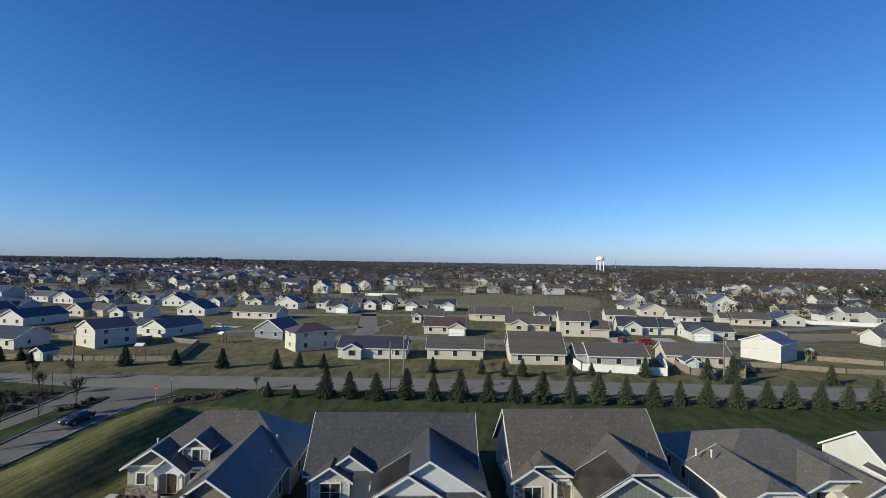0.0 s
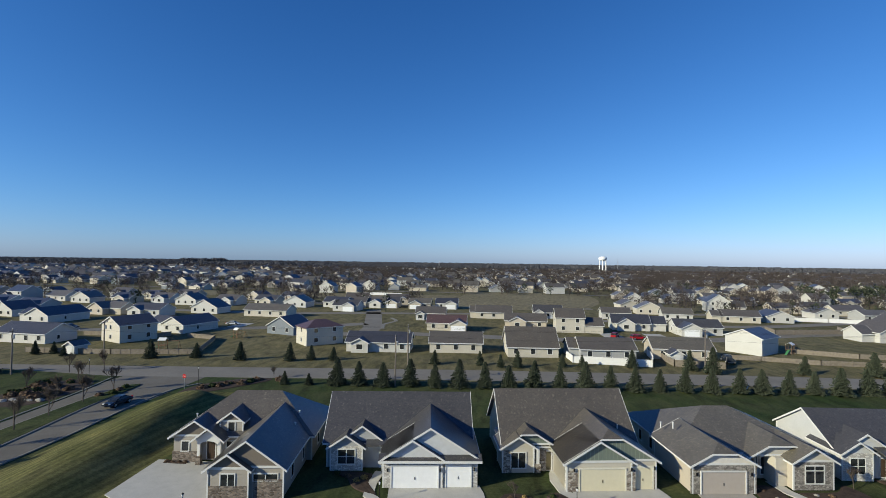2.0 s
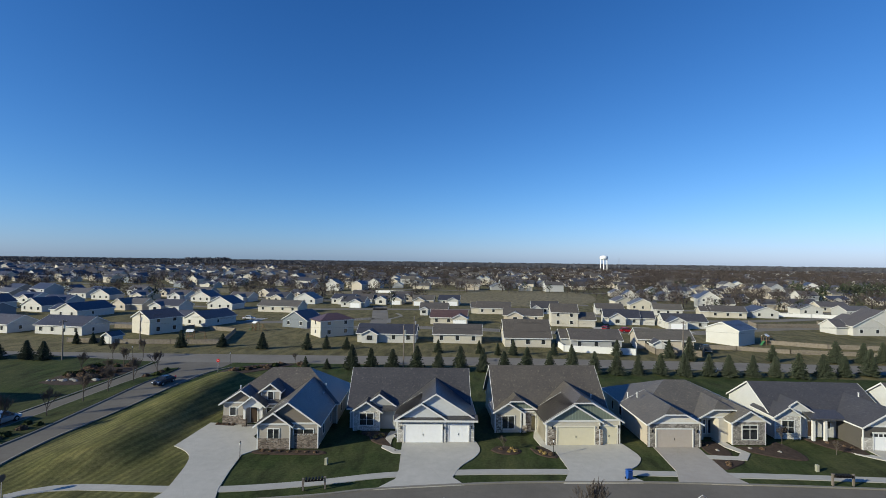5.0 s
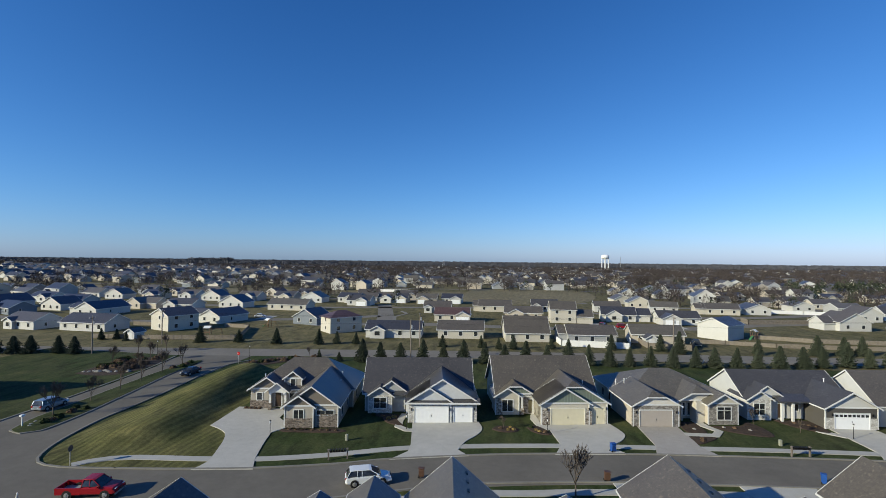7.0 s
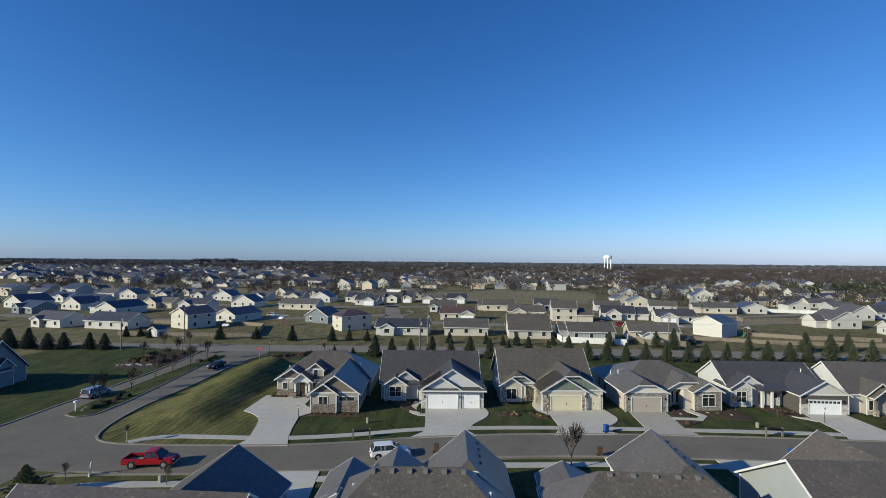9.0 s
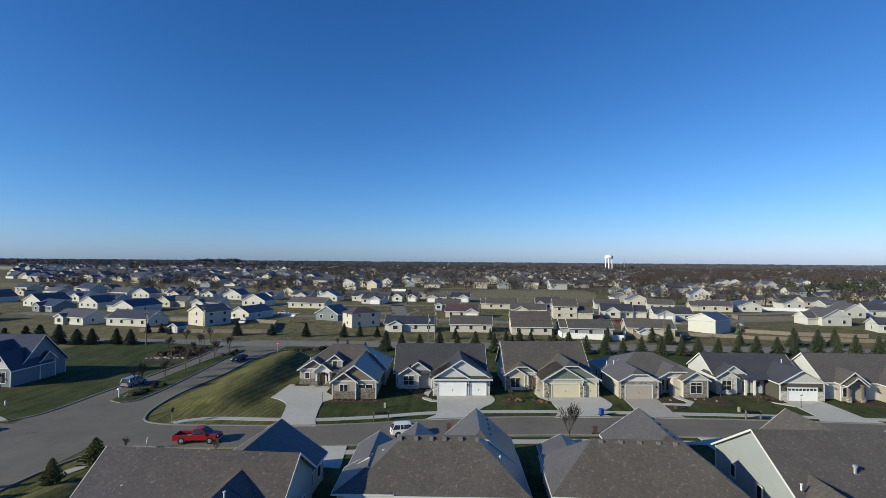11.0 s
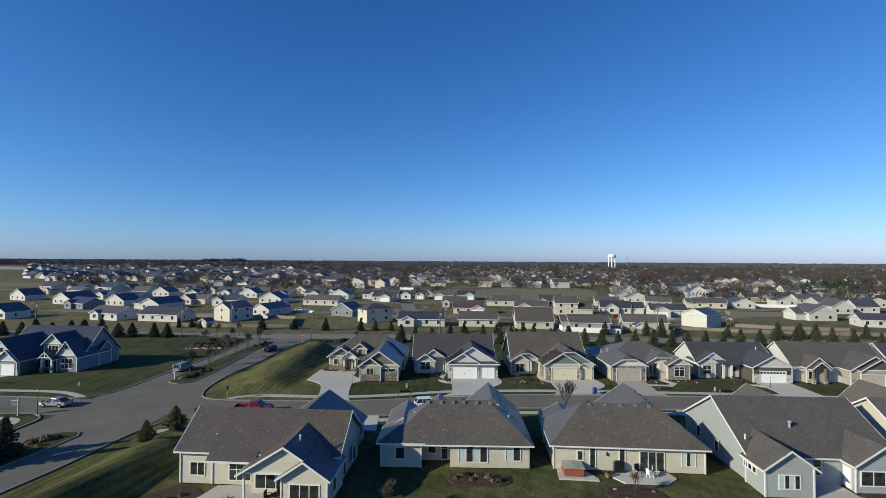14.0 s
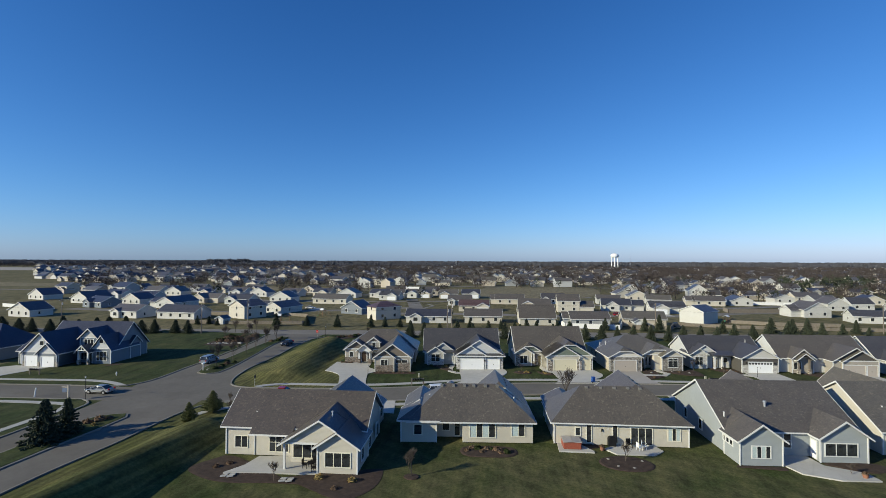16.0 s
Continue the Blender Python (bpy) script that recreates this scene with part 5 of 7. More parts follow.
# divider trees and beds
for i, (x, y, h) in enumerate(((-62.2, 39.4, 5.6), (-62.4, 46.6, 4.6), (-63.0, 53.8, 5.2), (-63.6, 59.8, 5.4), (-64.4, 67.0, 5.6), (-64.6, 74.0, 5.4))):
    bare_tree(x, y, h, i, True)
mulch_bed([(-62.2, 34.0), (-60, 33.0), (-59.0, 34.5), (-58.8, 39), (-59.4, 44), (-61.5, 45.6), (-63.6, 44), (-64.4, 40), (-63.6, 36)])
mulch_bed([(-61.9, 69), (-62.4, 76), (-63.6, 78), (-65, 76.5), (-65.6, 71), (-64, 68)])
for i, (x, y, r, k) in enumerate(((-60.5, 36.4, 0.7, "green"), (-60.4, 38.5, 0.8, "green"), (-60.6, 41, 0.7, "brown"), (-61.8, 43, 0.6, "green"), (-59.9, 42.8, 0.6, "green"), (-60.2, 37.2, 0.6, "brown"),
                                  (-63.2, 72, 0.8, "green"), (-63.6, 74, 0.7, "brown"), (-63.9, 76, 0.7, "green"), (-64.4, 70.5, 0.7, "brown"))):
    shrub(x, y, r, k, 0.1)
for i, (x, y) in enumerate(((-61.9, 35.6), (-61.5, 35.0), (-62.2, 36.6))):
    rock(x, y, 0.3, i)
mulch_bed([(-56.0, 4.6), (-57.2, 6.0), (-59.4, 5.2), (-60.3, 3), (-60.2, -5), (-58.6, -9), (-56.8, -8), (-56.3, -1)])
for i, (x, y, r, k) in enumerate(((-58.3, 3.4, 0.9, "brown"), (-59.2, 2.2, 0.7, "brown"), (-57.4, 1.6, 0.5, "gold"), (-59.3, 0.2, 0.7, "brown"), (-57.5, 4.4, 0.5, "brown"), (-58.9, -3.4, 0.8, "brown"))):
    shrub(x, y, r, k, 0.1)
# entry beds by the main road
mulch_bed([(-53.0, 74.5), (-50, 74), (-46.5, 77), (-41.5, 83), (-40.5, 86.2), (-44.5, 86.4), (-49.5, 83), (-52.6, 79)])
for i in range(16):
    a = random.Random(i + 9)
    u = a.random()
    shrub(-51.5 + 9 * u + a.uniform(-1, 1), 76 + 8.5 * u + a.uniform(-1.2, 1.2), a.uniform(0.45, 0.95), ("brown", "green", "brown")[i % 3])
mulch_bed([(-81, 63.6), (-76, 62.6), (-71.8, 64), (-70.4, 69), (-71, 76), (-74, 80.5), (-79, 80), (-82, 74)])
for i in range(34):
    a = random.Random(i + 60)
    shrub(a.uniform(-80.5, -72), a.uniform(67.5, 79.5), a.uniform(0.6, 1.25), ("brown", "brown", "brown", "green")[i % 4])
for i in range(12):
    a = random.Random(i + 160)
    rock(-80 + 0.75 * i + a.uniform(-0.2, 0.2), 65.2 + a.uniform(-0.5, 0.7) + 0.12 * i, a.uniform(0.3, 0.55), i)
shrub(-38.5, 85.0, 1.0, "brown")
bare_tree(-40.4, 86.5, 2.6, 31, True)
for i, (x, y, h) in enumerate(((-79.5, 72, 4.6), (-75, 78, 5.2), (-71.8, 70, 4.2), (-84, 86, 4.4), (-78, 88, 4.8))):
    bare_tree(x, y, h, 41 + i, True)
bare_tree(11.0, 22.1, 6.0, 11)
bare_tree(-10.1, -9.1, 3.6, 12, True, 0.9)
bare_tree(14.3, -2.4, 2.6, 13, True)
bare_tree(-24.6, -11.6, 2.4, 14)
bare_tree(41.5, 47.6, 2.6, 15, True)
bare_tree(46.5, 45.0, 2.0, 16)
bare_tree(4.6, 41.6, 2.0, 17)
bare_tree(38.3, -3.2, 1.6, 18, True)
for i, (x, y) in enumerate(((-44.0, 13.5), (-32.5, 13.6), (-41.5, 9.0))):
    bare_tree(x, y, 2.2, 19 + i)
mulch_bed([(2.9, 41.3), (4.2, 40.3), (6.2, 40.5), (6.8, 41.7), (5.4, 42.8), (3.6, 42.6)])
for x, y, k in ((5.6, 41.9, "gold"), (5.2, 41.0, "gold"), (6.0, 41.2, "gold"), (4.2, 41.6, "brown")):
    shrub(x, y, 0.35, k)
mulch_bed([(7.9, 42.6), (8.6, 40.8), (10.2, 39.8), (11.2, 40.2), (10.4, 42.2), (9.0, 43.6)])
for x, y, k in ((8.6, 42.4, "green"), (9.6, 40.8, "gold"), (9.2, 41.4, "gold"), (10.3, 40.6, "brown")):
    shrub(x, y, 0.38, k)
mulch_bed([(-13.5, 44.4), (-12.2, 42.2), (-9.6, 41.0), (-10.9, 43.6), (-11.2, 46.0), (-15.6, 46.0)])
for x, y, k, r in ((-12.4, 43.8, "gold", 0.45), (-11.7, 44.5, "gold", 0.5), (-13.6, 44.8, "brown", 0.4), (-15.0, 45.4, "green", 0.4)):
    shrub(x, y, r, k)
mulch_bed([(-26.4, 37.9), (-25.8, 37.0), (-19, 37.4), (-17.2, 38.2), (-18.4, 39.0), (-22, 38.4)])
for i in range(7):
    shrub(-25.2 + i * 1.1, 37.7 + 0.06 * i, 0.3, "brown")
mulch_bed([(-36.2, 46.0), (-33.2, 46.0), (-33.4, 46.9), (-36.2, 46.8)])
for i in range(4):
    shrub(-35.8 + i * 0.75, 46.4, 0.32, "brown")
mulch_bed([(30.4, 47.4), (30.4, 43.2), (33.0, 43.2), (33.2, 45.6), (32.8, 47.6)])
mulch_bed([(29.9, 41.6), (29.9, 38.8), (31.6, 39.6), (33.6, 41.4), (31.6, 41.6)])
mulch_bed([(34.8, 46.2), (36.2, 44.2), (39.4, 42.6), (41.8, 42.8), (42.2, 45.6), (41.2, 48.6), (39.2, 46.8)])
for i, (x, y) in enumerate(((31.2, 46.2), (31.8, 44.4), (31.2, 40.4), (36.4, 45.6), (37.8, 45.4), (39.6, 44.8), (31.0, 39.8))):
    rock(x, y, 0.28, i) if i % 2 else shrub(x, y, 0.35, "brown")
mulch_bed([(45.6, 50.4), (47.0, 47.2), (50.2, 44.8), (51.0, 46.0), (51.0, 50.0)])
mulch_bed([(62.2, 49.0), (64.0, 45.8), (67.6, 43.9), (68.6, 46), (66, 49.4)])
for i in range(4):
    shrub(48 + i * 0.7, 48.8 - i * 0.5, 0.3, "brown")
# garden beds behind the near row
mulch_bed([(-33.6, -5.9), (-31.6, -6.2), (-29.6, -8.2), (-30.4, -9.4), (-31.6, -10.8), (-29.4, -11.8), (-23.0, -11.0), (-16.4, -11.6), (-14.8, -10.2), (-14.6, -8), (-13.6, -7.6), (-13.4, -11.4), (-15.2, -14.4), (-18.2, -14.2),
           (-19.0, -12.4), (-24, -12.2), (-29.6, -12.6), (-33.2, -11.6), (-35.6, -9.6)], 0.06)
for x, y, k, r in ((-20.0, -10.7, "gold", 0.55), (-16.2, -10.9, "gold", 0.55), (-31.6, -8.2, "brown", 0.4), (-32.6, -9.2, "brown", 0.4), (-17.5, -12.8, "brown", 0.4)):
    shrub(x, y, r, k)
mulch_bed([(-5.4, -1.4), (-4.2, -2.9), (0.6, -2.6), (1.8, -1.0), (0.6, 0.6), (-4.6, 0.2)])
for i in range(9):
    a = random.Random(i + 700)
    shrub(-4.4 + i * 0.6, -0.9 + a.uniform(-0.7, 0.6), a.uniform(0.35, 0.6), ("brown", "brown", "green")[i % 3])
mulch_bed([(14.3 + 3.2 * math.cos(a * 0.63), -2.9 + 2.2 * math.sin(a * 0.63)) for a in range(10)])
for i, (x, y) in enumerate(((12.4, -2.0), (16.2, -2.2), (14.8, -4.2), (13.1, -3.9))):
    rock(x, y, 0.22, i)
mulch_bed([(37.2, -0.6), (40.6, -2.4), (43.4, -1.6), (43.4, 0.2), (38, 0.2)])
mulch_bed([(26.6, -2.4), (32.0, -2.8), (32.4, -2.0), (27, -1.8)], 0.05)
mulch_bed([(8.0, 2.9), (12.4, 3.0), (12.0, 1.6), (9.6, 1.0)], 0.05)
mulch_bed([(-88, 37.2), (-86, 36.8), (-83.6, 39), (-86, 39)], 0.05)


# ---- far neighbourhood ----
PAL_ROOF = [ROOF_BROWN, ROOF_GREY, ROOF_TAUPE, ROOF_DARK, ROOF_BROWN, ROOF_GREY]
WORD = {"white": "white", "cream": "cream", "beige": "beige", "tan": "tan", "lightgrey": "pale grey", "grey": "grey", "bluegrey": "blue-grey", "slate": "slate-grey", "dark": "dark taupe", "taupe": "taupe"}
PLACED = []


def wing_lite(h, x0, x1, y0, y1, ze, pitch, axis, wall, roof, hip):
    along_y = axis == "y"
    n0, n1 = (y0, y1) if along_y else (x0, x1)
    w = (x1 - x0) if along_y else (y1 - y0)
    mid = (x0 + x1) / 2 if along_y else (y0 + y1) / 2
    hw, W, o = w / 2, w / 2 + 0.4, 0.35

    def P(s, n, z):
        return (mid + s, n, z) if along_y else (n, mid + s, z)
    rb = bmesh.new()
    top, low = ze + hw * pitch + 0.14, ze - 0.4 * pitch + 0.14
    a, b = n0 - o, n1 + o
    ra, rbb = a + hip * W, b - hip * W
    for s in (1, -1):
        prism(rb, [P(s * W, a, low), P(s * W, b, low), P(0, rbb, top), P(0, ra, top)], 0.16)
    if hip:
        for e, r in ((a, ra), (b, rbb)):
            prism(rb, [P(-W, e, low), P(W, e, low), P(0, r, top)], 0.16)
    bmesh.ops.remove_doubles(rb, verts=rb.verts, dist=0.002)
    part("roof", rb, roof, h)
    bm = bmesh.new()
    ends = []
    for n in (n0, n1):
        pts = [(-hw, 0), (hw, 0), (hw, ze)] + ([] if hip else [(0, ze + hw * pitch)]) + [(-hw, ze)]
        ends.append([bm.verts.new(P(s, n, z)) for s, z in pts])
    A, B = ends
    bm.faces.new(A)
    bm.faces.new(B[::-1])
    for i, j in ((0, -1), (1, 2)):
        bm.faces.new((A[i], A[j], B[j], B[i]))
    part("wall", bm, wall, h)
    if not hip:
        for n in (a - 0.02, b + 0.02):
            for s in (1, -1):
                e = bmesh.new()
                board(e, P(s * W, n, low + 0.02), P(0, n, top + 0.02), 0.26, 0.07)
                part("fascia", e, TRIM, h)
    for s in (1, -1):
        e = bmesh.new()
        board(e, P(s * (W + 0.02), a, low + 0.02), P(s * (W + 0.02), b, low + 0.02), 0.22, 0.07)
        part("fascia", e, TRIM, h)


def tract_house(x, y, w, d, rot=4, axis="x", wall="white", roof=None, ze=2.75, pitch=0.5, hip=0.0, front=None, side=None, windows=True, garage=None, z=0.0):
    """A house by the middle of its front wall. front: (offset, width, depth) of a front-facing gable; side: (offset, width, setback) of a lower block."""
    roof = roof or PAL_ROOF[int(abs(x) * 7 + y) % 6]
    storeys = "two-storey" if ze > 4 else "single-storey"
    rn = "charcoal" if roof in (ROOF_GREY, ROOF_DARK) else "brown"
    h = thing("house", f"{WORD[wall]} {storeys} house with {rn} shingle roof", "house", pose(x, y, z + 0.05, 0, 0, rot), "houses beyond the main road")
    wl = SID[wall]
    wing_lite(h, -w / 2, w / 2, 0, d, ze, pitch, axis, wl, roof, hip)
    if front:
        o, fw, fd = front
        wing_lite(h, o - fw / 2, o + fw / 2, -fd, d * 0.5, ze if ze < 4 else 2.75, pitch, "y", wl, roof, 0)
    if side:
        o, sw, back = side
        wing_lite(h, o - sw / 2, o + sw / 2, back, back + min(d, 7.5), 2.7, pitch, "x", wl, roof, 0)
    if garage is not None:
        fy = -front[2] if front and abs(garage - front[0]) < front[1] / 2 else 0
        bm = bmesh.new()
        box(bm, -2.4, -0.04, 0, 2.4, 0.05, 2.15)
        for i in range(1, 4):
            box(bm, -2.35, -0.055, i * 0.54 - 0.02, 2.35, -0.03, i * 0.54 + 0.02)
        g = part("garage_door", bm, DOOR_WHITE, h)
        g.matrix_basis = pose(garage, fy, 0)
    if windows:
        n = max(2, int(w / 4))
        for lvl in ((0.9, 3.6) if ze > 4 else (0.9,)):
            for i in range(n):
                wx = -w / 2 + w * (i + 0.5) / n
                if front and abs(wx - front[0]) < front[1] / 2 + 0.6 or (garage is not None and abs(wx - garage) < 3.2 and lvl < 3):
                    continue
                window(h, wx, 0, lvl, 1.1, 1.25, nx=1)
            if y < 165:
                window(h, w / 2, d * 0.4, lvl, 0.8, 1.1, 90, nx=1)
                window(h, -w / 2, d * 0.5, lvl, 0.8, 1.1, -90, nx=1)
        if front and not (garage is not None and abs(garage - front[0]) < 1.5):
            window(h, front[0], -front[2], 0.9, 1.6, 1.3, nx=1)
    PLACED.append((x, y + d / 2, max(w, d) * 0.5 + 4))
    return h


def first_row():
    tract_house(-192, 114, 12, 9, -10, "y", "white", ROOF_GREY, front=None)
    tract_house(-148.5, 116.5, 14, 9, -12, "x", "white", ROOF_BROWN, front=(-3, 4, 1.2))
    tract_house(-125.5, 115.5, 17, 9.5, -6, "x", "white", ROOF_GREY)
    tract_house(-96.5, 123.3, 10.4, 9.6, 65, "x", "cream", ROOF_GREY, 4.9, 0.45)
    tract_house(-97.0, 139.0, 9.5, 14, -16, "y", "white", ROOF_GREY, 2.7, 0.48, side=(-8, 9, 1.5))
    tract_house(-62.5, 141.5, 10.5, 9, -18, "y", "bluegrey", ROOF_GREY, 2.7, 0.55)
    tract_house(-42.6, 125.6, 11.0, 7.6, 42, "x", "cream", ROOF_RED, 5.0, 0.45, 1.0)
    tract_house(-25.6, 117.0, 16.8, 8.5, 2, "x", "white", ROOF_DARK, 2.6, 0.5, front=(-4.6, 4.4, 1.6))
    tract_house(-5.2, 118.6, 13.8, 9, 2, "x", "cream", ROOF_BROWN, 2.7, 0.5)
    tract_house(14.6, 115.6, 12.8, 11.5, 3, "x", "cream", ROOF_BROWN, 2.7, 0.74)
    tract_house(33.0, 114.6, 13.6, 9, 1, "x", "grey", ROOF_BROWN, 2.7, 0.5, side=(-7.5, 3.4, 2))
    tract_house(52.5, 118.0, 14.6, 9, -4, "x", "tan", ROOF_TAUPE, 2.7, 0.5)
    tract_house(79.5, 128.6, 9.6, 9.4, 38, "x", "white", ROOF_GREY, 4.6, 0.42, windows=False)
    tract_house(133.0, 154.8, 11.0, 11, 4, "y", "white", ROOF_BROWN, 3.3, 0.55, side=(-7.5, 4, 2))
    tract_house(143.0, 136.5, 16.0, 8, -10, "x", "white", ROOF_GREY, 2.7, 0.5)
    tract_house(-157.0, 152.5, 10.5, 16, -8, "y", "white", ROOF_DARK, 2.8, 0.5, side=(-8, 7, 3))
    tract_house(-187, 168, 12, 10, -12, "y", "white", ROOF_DARK)
    tract_house(-219, 171, 13, 14, -14, "y", "white", ROOF_DARK, 2.8, 0.5)
    tract_house(-262, 188, 14, 10, -16, "y", "white", ROOF_DARK)
    tract_house(-227, 203, 15, 9, -12, "x", "white", ROOF_DARK, front=(4, 6, 2))
    tract_house(-198, 190, 15, 9, -8, "x", "grey", ROOF_DARK, front=(4, 6, 2))
    tract_house(-158, 180, 8, 12, -10, "y", "tan", ROOF_TAUPE, 2.7, 0.6, side=(6, 8, 3))
    tract_house(-135, 178, 14, 9, -6, "x", "white", ROOF_GREY, front=(-3, 6, 2))


def second_row():
    tract_house(-10.5, 158.6, 13.5, 9, 0, "x", "beige", ROOF_RED, 2.7, 0.5, front=(4.2, 5.6, 3), garage=4.2)
    tract_house(17.8, 169.8, 15, 9, -4, "x", "tan", ROOF_BROWN, 2.7, 0.5, front=(-3, 6, 2))
    tract_house(32.3, 161.0, 9.6, 9, -2, "x", "cream", ROOF_BROWN, 5.2, 0.6, side=(8, 6, 0))
    tract_house(55.5, 170.0, 13, 9, -6, "x", "white", ROOF_DARK, 2.7, 0.6, front=(-2, 6, 2), side=(9, 6, 1))
    tract_house(76.0, 162.6, 15, 9, -2, "x", "white", ROOF_GREY, 2.7, 0.5, front=(-4, 6.6, 4), garage=-4)
    tract_house(7.0, 196.8, 15, 9, -1, "x", "beige", ROOF_BROWN, 2.7, 0.55, side=(-8, 4, 1))
    tract_house(30.5, 202, 12, 9, -2, "x", "lightgrey", ROOF_GREY, 2.7, 0.6, front=(-4, 4, 2))
    tract_house(-19, 188, 12, 9, 0, "x", "white", ROOF_BROWN, 2.7, 0.5, front=(-4, 3.4, 2))
    tract_house(-88, 186, 19, 9, -6, "x", "cream", ROOF_TAUPE, 2.7, 0.5)
    tract_house(-62, 214, 12, 9, -4, "x", "white", ROOF_GREY, 2.7, 0.5, front=(2, 6, 2), garage=2)
    tract_house(-118, 192, 13, 9, -8, "y", "white", ROOF_DARK, 2.7, 0.5)
    tract_house(86, 206, 12, 9, -10, "x", "white", ROOF_TAUPE, 2.7, 0.5)
    tract_house(110, 202, 15, 9, -8, "x", "beige", ROOF_BROWN, 2.7, 0.5, side=(-9, 4, 0))
    tract_house(127, 204, 10.5, 12, -4, "y", "white", ROOF_GREY, 2.8, 0.4)
    tract_house(123, 248, 11, 9, -10, "y", "white", ROOF_GREY, 5.0, 0.7, side=(9, 7, 1))
    tract_house(82, 228, 12, 9, -6, "y", "beige", ROOF_TAUPE, 2.8, 0.5)
    tract_house(60, 205, 12, 8, -4, "x", "white", ROOF_BROWN)
    tract_house(160, 184, 9, 10, 0, "y", "white", ROOF_BROWN, 3.4, 0.6)
    tract_house(175, 190, 10, 9, -2, "x", "lightgrey", ROOF_GREY, 3.0, 0.6)
    tract_house(176, 256, 13, 9, -8, "x", "white", ROOF_GREY)
    tract_house(180, 239, 14, 9, 0, "x", "beige", ROOF_BROWN)
    for i in range(4):
        tract_house(-62 + 15.5 * i + (i % 3), 232 + (i % 2) * 3, 11, 9, 0, "x", ("white", "beige", "tan")[i % 3], PAL_ROOF[i % 6], front=((-2, 2)[i % 2], 6, 3), garage=(-2, 2)[i % 2])
    for i in range(9):
        tract_house(-205 + 19 * i, 226 + (i % 3) * 4, 12, 9, -8, "x" if i % 3 else "y", ("white", "beige", "lightgrey", "white")[i % 4], PAL_ROOF[(i + 2) % 6], front=(2, 6, 3) if i % 3 else None)


first_row()
second_row()


def open_field(x, y):
    if -75 < x < 78 and (262 if x < -10 else 212) < y < 345:
        return True
    if x <= -75 and 285 < y + 0.06 * (x + 75) < 328:
        return True
    return False


def mid_houses():
    """Rows of houses on back-to-back plots, out to where they can still be told apart."""
    rnd = random.Random(12)
    n = 0
    y = 150.0
    row = 0
    while y < 470:
        x = -1.02 * y - 60
        while x < 0.95 * y + 40:
            px, py = x + rnd.uniform(-2.5, 2.5), y + rnd.uniform(-4, 4) - 0.03 * x
            step = rnd.uniform(18, 23)
            if py > 205 or px < -140 or px > 150:
                ok = not open_field(px, py) and all((px - a) ** 2 + (py + 4 - b) ** 2 > (r + 8) ** 2 for a, b, r in PLACED)
                if ok and rnd.random() < 0.86 and not (px > 150 and py > 430) and n < 235:
                    wall = rnd.choice(("white", "cream", "beige", "tan", "lightgrey", "grey", "tan", "bluegrey", "tan", "beige", "taupe"))
                    two = rnd.random() < 0.2
                    ax = "y" if rnd.random() < 0.35 else "x"
                    tract_house(px, py, rnd.uniform(10, 15) if ax == "x" else rnd.uniform(8.5, 11), rnd.uniform(8, 10.5), (-14 if px < -70 else 0) + rnd.uniform(-8, 8), ax, wall, rnd.choice(PAL_ROOF), 5.0 if two else 2.75,
                                rnd.uniform(0.42, 0.62), 0.0, (rnd.choice((-3, 3)), 5.6, rnd.uniform(1.5, 3)) if ax == "x" and rnd.random() < 0.7 else None, windows=py < 300)
                    n += 1
            x += step
        y += 30 if row % 2 == 0 else 44
        row += 1


mid_houses()


def joined(name, chunks, mats, label, cat):
    verts, faces, idx = [], [], []
    for v, f, m in chunks:
        b = len(verts)
        verts += v
        faces += [tuple(i + b for i in q) for q in f]
        idx += m
    me = bpy.data.meshes.new(name)
    me.from_pydata(verts, [], faces)
    for m in mats:
        me.materials.append(m)
    me.polygons.foreach_set("material_index", idx)
    return tagged(new(name, me), label, cat, kind="stuff")


